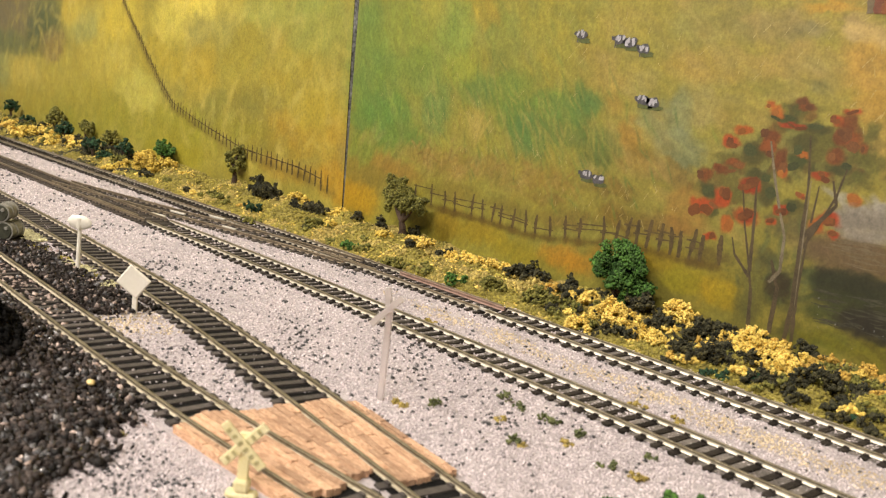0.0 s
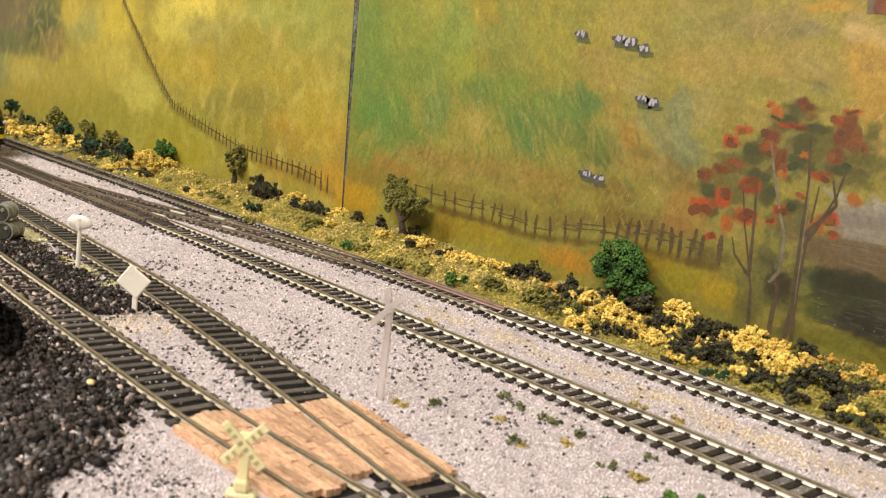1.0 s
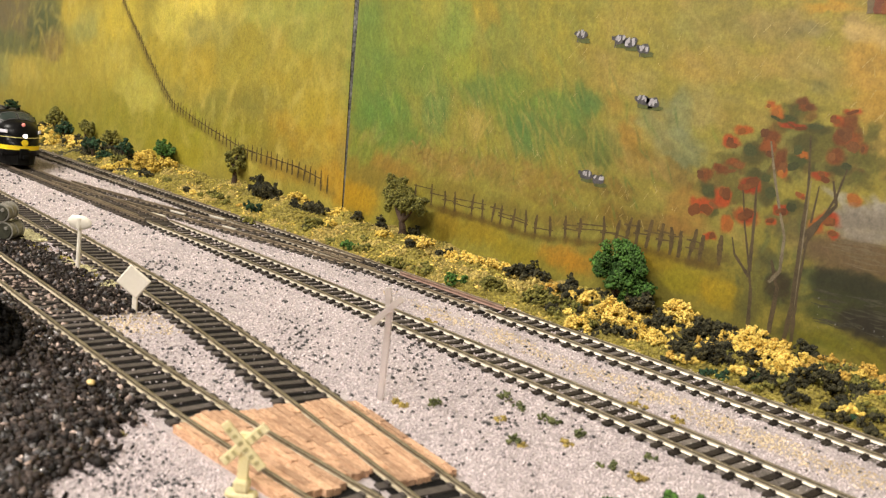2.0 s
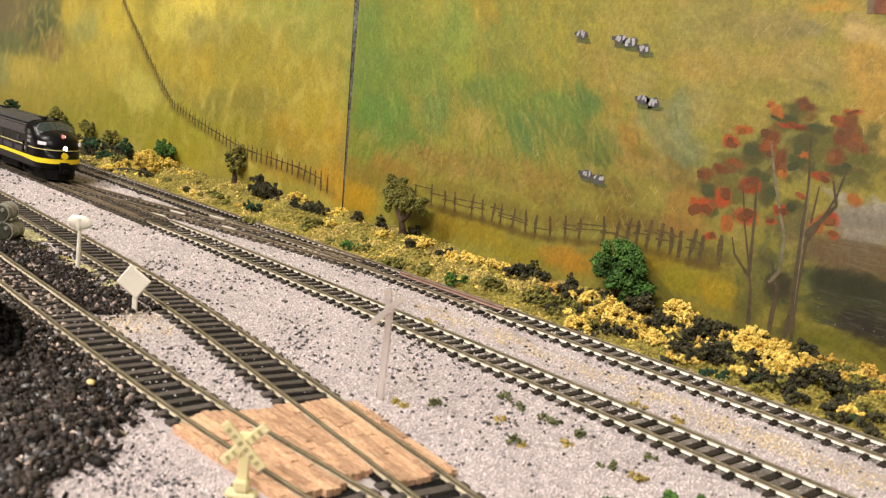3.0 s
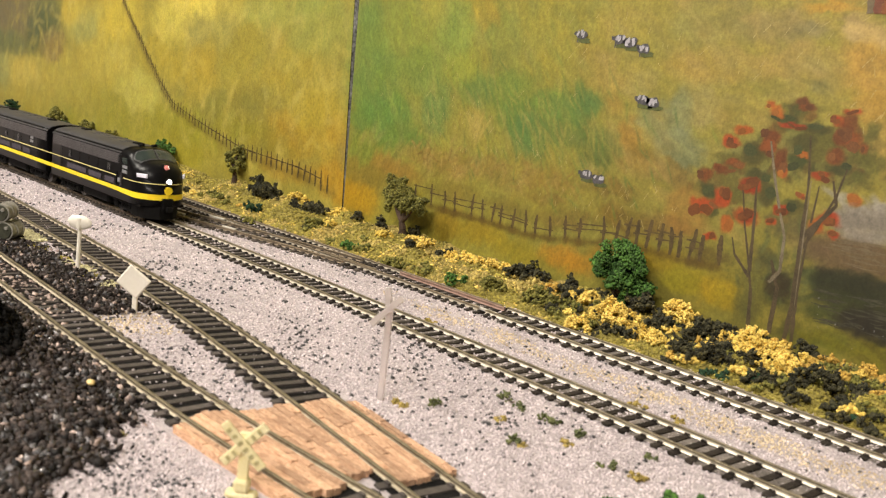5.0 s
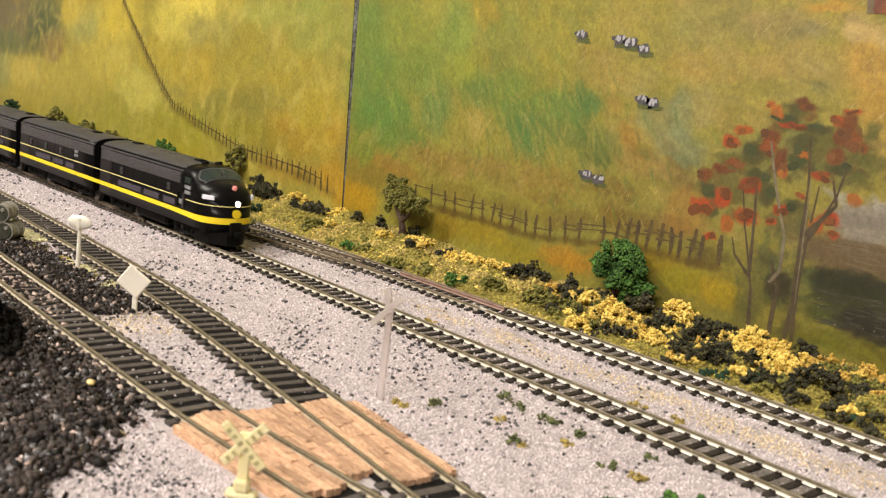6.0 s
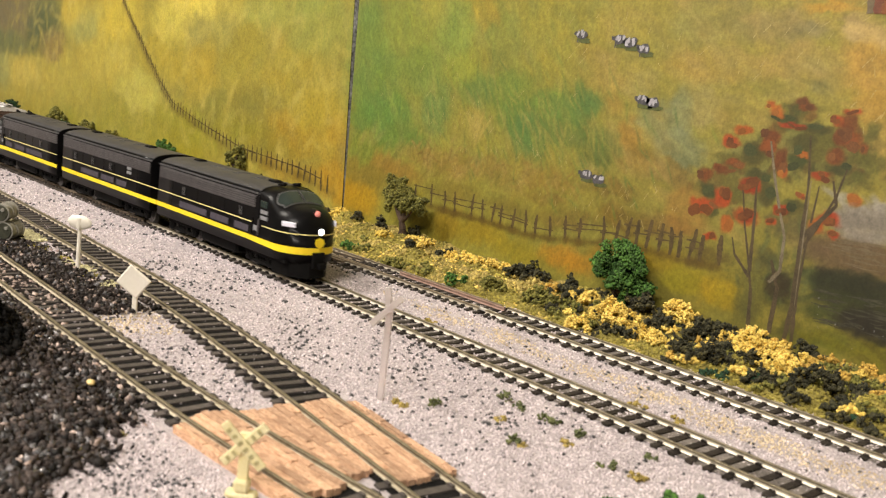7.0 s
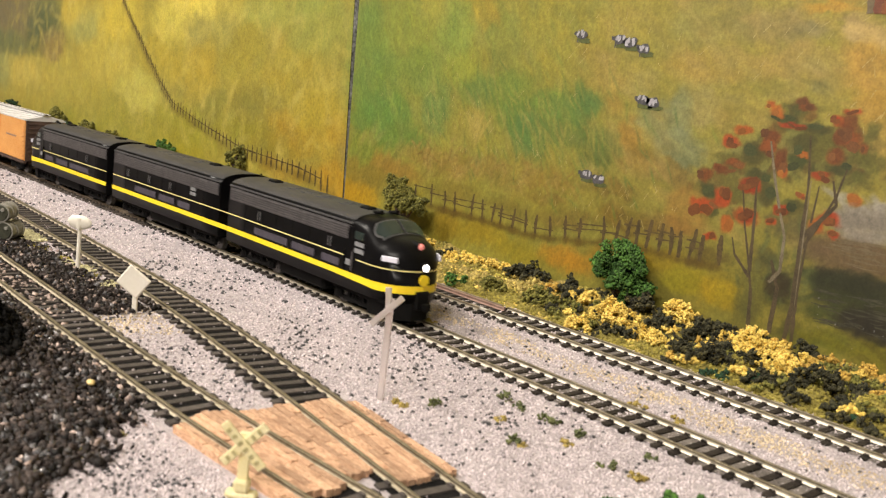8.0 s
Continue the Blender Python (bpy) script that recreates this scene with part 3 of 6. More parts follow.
def brush_way(x, z):
    """The angle at which the painter brushed: upright on the far board, slanting on the green slope, nearly level on the pasture."""
    if x < -0.61:
        return 1.57
    if x < -0.34:
        return 2.15 if z > 0.075 else 1.0
    return 2.75 if z > 0.05 else 0.15


def paint_colour(X, Z):
    """Blended brush patches with ragged borders, then single strokes over them."""
    far = np.clip((-0.56 - X) / 0.1, 0, 1)
    wx = X + (0.016 + 0.016 * far) * (fbm(X, Z, 34, 4, 1) - 0.48) + 0.010 * (fbm(X, Z, 150, 3, 5) - 0.48)
    wz = Z + 0.014 * (fbm(X, Z, 34, 4, 2) - 0.48) + 0.009 * (fbm(X, Z, 170, 3, 6) - 0.48)
    total = np.full(X.shape + (1,), 0.03)
    col = linear((160, 144, 58)) * total
    for px, pz, rx, rz, r, g, b in PATCHES:
        d = ((wx - px) / (rx * 0.85)) ** 2 + ((wz - pz) / (rz * 0.85)) ** 2
        w = np.exp(-1.3 * d)[..., None] * (4.5 if g < 70 else 1.0)
        col = col + linear((r, g, b)) * w
        total = total + w
    col = col / total * 0.90 + linear((150, 136, 60)) * 0.10
    # lamp level put into the paint: right board dimmer, darkest low in the east
    tone = np.where((X > -0.6)[..., None], np.array([0.690, 0.765, 0.76]), np.array([0.840, 0.885, 0.94]))
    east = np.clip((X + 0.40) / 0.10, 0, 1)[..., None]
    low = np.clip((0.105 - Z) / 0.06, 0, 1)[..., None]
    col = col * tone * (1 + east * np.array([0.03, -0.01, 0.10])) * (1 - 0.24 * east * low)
    rub = fbm(X, Z, 120, 4, 8)[..., None] - 0.47
    hue = fbm(X, Z, 75, 4, 90)[..., None] - 0.47
    col = col * (1 + 0.32 * rub) * (1 + hue * np.array([0.10, -0.04, -0.35]))
    rng = random.Random(31)

    def mark(cx, cz, ang, ln, wd, tint, alpha):
        i0, i1 = np.searchsorted(Z[:, 0], (cz - ln, cz + ln))
        if i1 - i0 < 2:
            return
        j0, j1 = np.searchsorted(X[(i0 + i1) // 2], (cx - ln, cx + ln))
        if j1 - j0 < 2:
            return
        xs, zs = X[i0:i1, j0:j1] - cx, Z[i0:i1, j0:j1] - cz
        u, v = xs * math.cos(ang) + zs * math.sin(ang), -xs * math.sin(ang) + zs * math.cos(ang)
        a = np.clip(1.3 - np.abs(u) / (ln * 0.5) * 1.1, 0, 1) * np.clip(1.6 - np.abs(v) / (wd * 0.5), 0, 1) * alpha
        here = col[i0:i1, j0:j1]
        target = np.array(tint[:3]) if len(tint) == 4 else col[(i0 + i1) // 2, (j0 + j1) // 2] * np.array(tint)
        col[i0:i1, j0:j1] = here * (1 - a[..., None]) + target * a[..., None]

    def wash(cx, cz, w, h, tone_of, alpha, soft=2.4):
        i0, i1 = np.searchsorted(Z[:, 0], (cz - h, cz + h))
        if i1 - i0 < 2:
            return
        j0, j1 = np.searchsorted(X[(i0 + i1) // 2], (cx - w, cx + w))
        if j1 - j0 < 2:
            return
        xs, zs = X[i0:i1, j0:j1], Z[i0:i1, j0:j1]
        ja, jb = fbm(xs, zs, 240, 3, 101) - 0.47, fbm(xs, zs, 240, 3, 102) - 0.47
        d = (np.abs((xs + 0.004 * ja - cx) / (w / 2)) ** 2.6 + np.abs((zs + 0.004 * jb - cz) / (h / 2)) ** 2.6) ** 0.38
        a = (np.clip((1.15 - d) * soft, 0, 1) * alpha * np.clip(1.1 + 1.2 * (fbm(xs, zs, 420, 2, 33) - 0.45), 0.45, 1))[..., None]
        col[i0:i1, j0:j1] = col[i0:i1, j0:j1] * (1 - a) + tone_of * a
    # broad scumbled strokes of thin paint
    for _ in range(900):
        cx, cz = rng.uniform(max(-1.40, X.min()), min(-0.14, X.max())), rng.uniform(0.0, 0.185)
        if cx < -0.61:
            c = rng.choice(((206, 190, 104), (196, 182, 92), (150, 142, 60), (138, 132, 62), (184, 166, 70), (212, 190, 92)))
            c, ang, k = linear(c) * 0.90, rng.gauss(1.3, 0.8), 1.15
        else:
            tones = ((136, 146, 74), (106, 134, 62), (158, 156, 76), (122, 130, 56)) if cx < -0.36 and cz > 0.075 else ((178, 152, 84), (150, 140, 84), (190, 160, 92), (136, 120, 62), (164, 150, 76))
            c, ang, k = linear(rng.choice(tones)) * 0.74, brush_way(cx, cz) + rng.gauss(0, 0.4), 1.0
        if cz > 0.055 or cx < -0.61:
            mark(cx, cz, ang, rng.uniform(0.012, 0.030) * k, rng.uniform(0.003, 0.007) * k, (*c, 1), rng.uniform(0.08, 0.30))
    # strokes that follow the brush: many faint ones, fewer on the softly rubbed far board
    for _ in range(6500):
        cx, cz = rng.uniform(max(-1.40, X.min()), min(-0.14, X.max())), rng.uniform(0.0, 0.185)
        left = cx < -0.61
        ang = brush_way(cx, cz) + rng.gauss(0, 0.5 if left else 0.42)
        b = rng.choice((0.80, 0.88, 1.10, 1.18, 1.28))
        b = 1 + (b - 1) * (0.7 if left else 1.0)
        mark(cx, cz, ang, rng.uniform(0.006, 0.018), rng.uniform(0.0010, 0.0022) * (1.6 if left else 1.0), (b * rng.uniform(0.95, 1.06), b, b * rng.uniform(0.75, 1.15)), rng.uniform(0.14, 0.50) * (0.6 if left else 1.0))
    # hatching over the green slope and a fan of straw
    for _ in range(420):
        cx, cz = rng.gauss(-0.400, 0.045), rng.gauss(0.098, 0.020)
        c = linear(rng.choice(((168, 156, 74), (150, 152, 66), (92, 128, 52), (74, 112, 54), (176, 160, 84)))) * 0.74
        mark(cx, cz, rng.gauss(2.15, 0.25), rng.uniform(0.008, 0.020), rng.uniform(0.0008, 0.0014), (*c, 1), rng.uniform(0.2, 0.55))
    for _ in range(70):
        k = rng.gauss(0, 0.35)
        mark(-0.4545 - 0.012 * k, 0.0905 + rng.uniform(-0.004, 0.006), 1.57 + k, rng.uniform(0.012, 0.022), 0.0010, (*(linear((182, 162, 80)) * 0.74), 1), rng.uniform(0.25, 0.6))
    for _ in range(260):
        cx, cz = rng.uniform(-0.52, -0.36), rng.gauss(0.066, 0.006)
        c = linear(rng.choice(((176, 150, 80), (162, 130, 62), (124, 98, 44), (150, 120, 52)))) * 0.74
        mark(cx, cz, rng.choice((0.7, 2.3)) + rng.gauss(0, 0.4), rng.uniform(0.005, 0.011), rng.uniform(0.0008, 0.0013), (*c, 1), rng.uniform(0.25, 0.6))
    if X.max() > -0.2:
        for cx, cz, sx, sz, ang, tones in ((-0.190, 0.050, 0.014, 0.003, 0.05, ((48, 48, 28), (58, 62, 32), (56, 48, 30))), (-0.178, 0.034, 0.014, 0.003, -0.15, ((46, 40, 28), (60, 54, 34))), (-0.208, 0.040, 0.010, 0.006, 0.3, ((72, 80, 40), (88, 94, 48))),
                                           (-0.182, 0.083, 0.012, 0.003, -0.2, ((168, 160, 146), (150, 140, 124), (178, 172, 158))), (-0.192, 0.064, 0.014, 0.005, -0.1, ((122, 100, 70), (112, 90, 62), (132, 106, 74))), (-0.190, 0.018, 0.014, 0.003, -0.1, ((116, 112, 30), (128, 120, 36))),
                                           (-0.228, 0.045, 0.008, 0.012, 1.5, ((100, 106, 58), (88, 90, 50), (116, 116, 66)))):
            for _ in range(34):
                c = linear(rng.choice(tones)) * 0.72
                mark(cx + rng.gauss(0, sx), cz + rng.gauss(0, sz), ang + rng.gauss(0, 0.3), rng.uniform(0.006, 0.014), rng.uniform(0.0012, 0.003), (*c, 1), rng.uniform(0.4, 0.8))
        # bank, path, dark water and roots beside the tree
        for x, z, w, h, c, alpha in ((-0.1944, 0.0598, 0.0516, 0.0196, (118, 96, 66), 0.55),
                                     (-0.1853, 0.0753, 0.0318, 0.0153, (156, 146, 130), 0.70),
                                     (-0.1837, 0.0770, 0.0278, 0.0059, (134, 124, 110), 0.50),
                                     (-0.1861, 0.0453, 0.0452, 0.0140, (50, 52, 30), 0.85),
                                     (-0.1828, 0.0388, 0.0410, 0.0103, (62, 66, 32), 0.70),
                                     (-0.1757, 0.0297, 0.0301, 0.0131, (44, 40, 28), 0.85),
                                     (-0.2238, 0.0386, 0.0147, 0.0144, (62, 50, 32), 0.70),
                                     (-0.2829, 0.0650, 0.0245, 0.0269, (170, 126, 58), 0.45),
                                     (-0.2384, 0.0289, 0.0155, 0.0313, (104, 100, 46), 0.40)):
            for k in range(3):
                wash(x + rng.gauss(0, 0.06) * w, z + rng.gauss(0, 0.06) * h, w * rng.uniform(0.85, 1.1), h * rng.uniform(0.8, 1.1), linear(c) * 0.70 * rng.uniform(0.85, 1.15), alpha * 0.7, 3.5)
        for _ in range(330):
            x, z, w, h = rng.choice(OLIVE_TOUCHES + DARK_TOUCHES + RUST_TOUCHES)
            c = linear(rng.choice(((86, 84, 40), (74, 80, 40), (98, 92, 44), (112, 72, 36), (122, 100, 46), (66, 72, 38)))) * 0.74
            wash(x + rng.gauss(0, 0.0040), z - abs(rng.gauss(0, 0.0040)), rng.uniform(0.003, 0.008), rng.uniform(0.003, 0.007), c, rng.uniform(0.25, 0.6))
        # the autumn tree's crown, dull greens first, rust and red over them
        for spots, tones, alpha in ((OLIVE_TOUCHES, ((104, 100, 44), (92, 94, 42), (116, 108, 50)), 0.62), (DARK_TOUCHES, ((74, 80, 40), (82, 78, 38), (66, 74, 42)), 0.86),
                                    (RUST_TOUCHES, ((128, 70, 34), (140, 78, 36), (112, 66, 34)), 0.88), (ORANGE_TOUCHES, ((184, 104, 38), (170, 88, 36)), 0.9), (RED_TOUCHES, ((166, 66, 30), (152, 60, 28), (176, 76, 32)), 0.92)):
            for x, z, w, h in spots:
                for k in range(3):
                    c = linear(rng.choice(tones)) * 0.76
                    wash(x + rng.gauss(0, 0.12) * w, z + rng.gauss(0, 0.12) * h, w * rng.uniform(0.85, 1.25), h * rng.uniform(0.85, 1.25), c, alpha * rng.uniform(0.75, 1))
    # shadowy ground line painted along the foot of the fences
    for line, drop, wide, force in ((RIGHT_FENCE, 0.0010, 0.0034, 0.80), (LEFT_FENCE, 0.0040, 0.0050, 0.40)):
        for (ax, az), (bx, bz) in zip(line, line[1:]):
            seg = (X > min(ax, bx) - 0.02) & (X < max(ax, bx) + 0.02) & (Z > min(az, bz) - 0.03) & (Z < max(az, bz) + 0.02)
            xs, zs = X[seg], Z[seg]
            u = np.clip(((xs - ax) * (bx - ax) + (zs + drop - az) * (bz - az)) / ((bx - ax) ** 2 + (bz - az) ** 2), 0, 1)
            d = np.hypot(xs - ax - u * (bx - ax), zs + drop - az - u * (bz - az)) + 0.004 * (fbm(xs, zs, 160, 3, 120) - 0.5)
            a = np.clip(1 - d / wide, 0, 1)[:, None] * force
            col[seg] = col[seg] * (1 - a) + linear((96, 76, 28)) * 0.85 * a
    return np.clip(col * PAINT_GAIN, 0.004, 0.9)


PAINT_GAIN = 0.86


def painted_material():
    m = bpy.data.materials.new("painted_board")
    m.use_nodes = True
    n, l = m.node_tree.nodes, m.node_tree.links
    b = n["Principled BSDF"]
    b.inputs["Roughness"].default_value = 0.5
    at = n.new("ShaderNodeAttribute")
    at.attribute_name = "paint"
    co, mp = n.new("ShaderNodeTexCoord"), n.new("ShaderNodeMapping")
    mp.inputs["Rotation"].default_value, mp.inputs["Scale"].default_value = (0, 0.7, 0), (1, 1, 0.90)
    l.new(co.outputs["Object"], mp.inputs[0])
    stroke, grain = n.new("ShaderNodeTexNoise"), n.new("ShaderNodeTexNoise")
    stroke.inputs["Scale"].default_value, stroke.inputs["Detail"].default_value = 430, 5
    grain.inputs["Scale"].default_value, grain.inputs["Detail"].default_value = 900, 3
    l.new(mp.outputs[0], stroke.inputs["Vector"])
    l.new(co.outputs["Object"], grain.inputs["Vector"])
    add = n.new("ShaderNodeMath")
    add.operation = "ADD"
    l.new(stroke.outputs["Fac"], add.inputs[0])
    l.new(grain.outputs["Fac"], add.inputs[1])
    hatch, mp2 = n.new("ShaderNodeTexNoise"), n.new("ShaderNodeMapping")
    mp2.inputs["Rotation"].default_value, mp2.inputs["Scale"].default_value = (0, -0.6, 0), (1, 1, 0.40)
    hatch.inputs["Scale"].default_value, hatch.inputs["Detail"].default_value = 500, 3
    l.new(co.outputs["Object"], mp2.inputs[0])
    l.new(mp2.outputs[0], hatch.inputs["Vector"])
    blend = n.new("ShaderNodeMath")
    blend.operation = "MULTIPLY_ADD"
    blend.inputs[1].default_value, blend.inputs[2].default_value = 0.6, -0.3
    l.new(hatch.outputs["Fac"], blend.inputs[0])
    both = n.new("ShaderNodeMath")
    both.operation = "ADD"
    l.new(add.outputs[0], both.inputs[0])
    l.new(blend.outputs[0], both.inputs[1])
    add = both
    rng = n.new("ShaderNodeMapRange")
    l.new(add.outputs[0], rng.inputs[0])
    rng.inputs["From Min"].default_value, rng.inputs["From Max"].default_value = 0.6, 1.4
    rng.inputs["To Min"].default_value, rng.inputs["To Max"].default_value = 0.73, 1.28
    hsv = n.new("ShaderNodeHueSaturation")
    l.new(rng.outputs[0], hsv.inputs["Value"])
    l.new(at.outputs["Color"], hsv.inputs["Color"])
    l.new(hsv.outputs[0], b.inputs["Base Color"])
    bp = n.new("ShaderNodeBump")
    bp.inputs["Strength"].default_value, bp.inputs["Distance"].default_value = 0.35, 0.0004
    l.new(stroke.outputs["Fac"], bp.inputs["Height"])
    l.new(bp.outputs[0], b.inputs["Normal"])
    return m


def seam_x(z):
    return -0.5990 - 0.047 * (z - 0.0144)


def build_backdrop():
    holder = thing("backdrop", "hand-painted hillside backdrop of two joined boards", "backdrop", kind="structure")
    material = painted_material()
    zs = np.concatenate([np.arange(-0.004, 0.186, 0.0008), np.linspace(0.186, 0.5, 12)])
    for side in (0, 1):
        u = np.linspace(0, 1, 560) if side == 0 else np.concatenate([np.linspace(0, 0.54, 520), np.linspace(0.54, 1, 40)[1:]])
        U, Z = np.meshgrid(u, zs)
        half = 0.0010 + 0.0120 * np.clip(Z - 0.01, 0, 1)
        X = -2.1 + (seam_x(Z) - half + 2.1) * (1 - (1 - U) ** 1.25) if side == 0 else seam_x(Z) + half + (0.25 - seam_x(Z) - half) * U
        Y = scene_y(X)
        n, k = X.shape[1], X.shape[0]
        front = np.stack([X, Y, Z], -1).reshape(-1, 3)
        rear = front + np.array([0, 0.004, 0])
        a = (np.arange(k - 1)[:, None] * n + np.arange(n - 1)[None]).ravel()
        ob = tri_mesh("painted_panel", front, np.stack([a, a + 1, a + n + 1, a + n], 1), material, holder, smooth=True)
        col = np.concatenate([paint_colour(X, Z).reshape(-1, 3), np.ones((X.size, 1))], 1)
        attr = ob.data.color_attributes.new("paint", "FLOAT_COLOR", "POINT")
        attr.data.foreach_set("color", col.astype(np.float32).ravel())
        # the board's edge at the seam: left torn pale, right coloured as the gap's shade
        e = np.arange(k) * n + (n - 1 if side == 0 else 0)
        ev = np.concatenate([front[e], rear[e]])
        ev[:k, 0] += (0.0003 + 0.0011 * fbm(zs, zs * 0, 160, 3, 31)) * (1 if side == 0 else -0.3) * np.clip(0.2 - zs, 0, 0.08) / 0.08
        ev[:k, 1] += 0.0002
        j = np.arange(k - 1)
        tri_mesh("board_edge", ev, np.stack([j, j + k, j + k + 1, j + 1], 1), M_WHITE_CORE if side == 0 else M_GAP, holder)
    # near-black strip added behind the seam to give the gap its shade
    bm = boxes((-0.70, -0.50, 0.158, 0.162, -0.02, 0.5))
    part("backing_strip", bm, M_GAP, holder)
    return holder


def on_board(x, z, lift=0.0005):
    return Vector((x, float(scene_y(x)) - lift, z))


def daub(bm, x, z, w, h, turn=0.0, rng=random, n=11, ragged=0.22, lift=0.0005):
    vs = []
    for i in range(n):
        a = 2 * math.pi * i / n
        r = (1 + rng.uniform(-ragged, ragged)) * (abs(math.cos(a)) ** 3.4 + abs(math.sin(a)) ** 3.4) ** -0.294
        u, v = math.cos(a) * w / 2 * r, math.sin(a) * h / 2 * r
        vs.append(bm.verts.new(on_board(x + u * math.cos(turn) - v * math.sin(turn), z + u * math.sin(turn) + v * math.cos(turn), lift)))
    f = bm.faces.new(vs)
    return f


def stroke(bm, pts, widths, rng=random, lift=0.0002):
    """A brush stroke of wavering width along points of the board."""
    fine, wid = [], []
    for (a, b), (wa, wb) in zip(zip(pts, pts[1:]), zip(widths, widths[1:])):
        for i in range(5):
            t = i / 5
            fine.append((a[0] + (b[0] - a[0]) * t, a[1] + (b[1] - a[1]) * t))
            wid.append(wa + (wb - wa) * t)
    fine.append(pts[-1])
    wid.append(widths[-1])
    prev = None
    for i, (p, w) in enumerate(zip(fine, wid)):
        q = fine[min(i + 1, len(fine) - 1)]
        o = fine[max(i - 1, 0)]
        dx, dz = q[0] - o[0], q[1] - o[1]
        ln = math.hypot(dx, dz) or 1
        nx, nz = -dz / ln, dx / ln
        w = w * rng.uniform(0.75, 1.25) / 2
        c = rng.uniform(-0.15, 0.15) * w
        pair = (bm.verts.new(on_board(p[0] + nx * (w + c), p[1] + nz * (w + c), lift)), bm.verts.new(on_board(p[0] - nx * (w - c), p[1] - nz * (w - c), lift)))
        if prev:
            bm.faces.new((prev[0], prev[1], pair[1], pair[0]))
        prev = pair


def along(pts, step0, step1):
    """Places along a polyline with a pace that changes from step0 to step1."""
    segs = [math.dist(a, b) for a, b in zip(pts, pts[1:])]
    total, s, out = sum(segs), 0.0, []
    while s < total:
        r = s
        for (a, b), d in zip(zip(pts, pts[1:]), segs):
            if r <= d:
                out.append((a[0] + (b[0] - a[0]) * r / d, a[1] + (b[1] - a[1]) * r / d, s / total))
                break
            r -= d
        s += step0 + (step1 - step0) * s / total
    return out


def build_painting(board):
    rng = random.Random(5)
    # fence that climbs the hill
    posts = along(LEFT_FENCE, 0.0040, 0.0088)
    for x, z, u in posts:
        h = 0.0075 + 0.0075 * u + rng.uniform(-0.001, 0.002)
        bm = bmesh.new()
        lean = rng.uniform(-0.12, 0.12) * h
        stroke(bm, [(x, z - h * 0.40), (x + lean * 0.5, z), (x + lean, z + h * rng.uniform(0.45, 0.65))], [0.0010 + 0.0006 * u, 0.0016 + 0.0006 * u, 0.0009], rng)
        part("painted_post", bm, M_PAINT_DARK, board)
    for k, up in enumerate((0.0010,)):
        bm = bmesh.new()
        stroke(bm, [(x, z + up + 0.002 * u) for x, z, u in posts[::2]], [0.0005 + 0.0006 * rng.random() for _ in posts[::2]], rng, 0.0004 - 0.0001 * k)
        part("painted_rail", bm, M_PAINT_DARK, board)
    for i, (x, z) in enumerate(RIGHT_FENCE):
        u = i / len(RIGHT_FENCE)
        h = 0.0135 + 0.0020 * u + rng.uniform(-0.002, 0.002)
        bm = bmesh.new()
        lean = rng.uniform(-0.16, 0.16) * h
        stroke(bm, [(x, z), (x + lean * 0.4 + rng.uniform(-0.0007, 0.0007), z + h * 0.55), (x + lean, z + h)], [0.0012 + 0.0008 * u, 0.0021 + 0.0010 * u, 0.0011 + 0.0008 * u], rng, 0.00010 + 0.000002 * i)
        part("painted_post", bm, M_PAINT_DARK, board)
        if i:
            px, pz = RIGHT_FENCE[i - 1]
            for k in (0.66, 0.36):
                if rng.random() < 0.55:
                    bm = bmesh.new()
                    o = rng.uniform(-0.10, 0.10)
                    stroke(bm, [(px - 0.003, pz + h * (k + o)), (x + 0.002, z + h * (k + o + rng.uniform(-0.1, 0.1)))], [0.0008 + 0.0004 * u, 0.0005], rng, 0.00004 + 0.000001 * i + 0.00003 * (k > 0.5))
                    part("painted_rail", bm, M_PAINT_DARK, board)
    # cows
    for x, z in COWS:
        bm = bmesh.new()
        # the mural's dark green shade, painted below each cow
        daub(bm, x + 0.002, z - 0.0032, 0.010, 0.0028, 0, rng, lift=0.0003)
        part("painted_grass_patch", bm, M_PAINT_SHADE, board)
        bm = bmesh.new()
        daub(bm, x, z, 0.0085, 0.0052, rng.uniform(-0.1, 0.1), rng)
        for k in (-0.0028, -0.0015, 0.0016, 0.0029):
            stroke(bm, [(x + k, z - 0.001), (x + k, z - 0.0045)], [0.0009, 0.0006], rng)
        daub(bm, x - 0.0045, z + 0.0008, 0.0026, 0.0024, 0, rng)
        cow = part("painted_cow", bm, M_PAINT_GREY, board)
        for k in rng.sample((-0.0028, -0.0014, 0.0002, 0.0018, 0.0030), 3):
            bm = bmesh.new()
            daub(bm, x + k, z + 0.0004 + rng.uniform(-0.0010, 0.0012), rng.uniform(0.0014, 0.0024), rng.uniform(0.0024, 0.0042), rng.uniform(-0.6, 0.6), rng, 9, 0.35, lift=0.0006 + k * 0.01)
            part("white_patch", bm, M_PAINT_WHITE, cow)
    # autumn tree
    lift = 0.00005
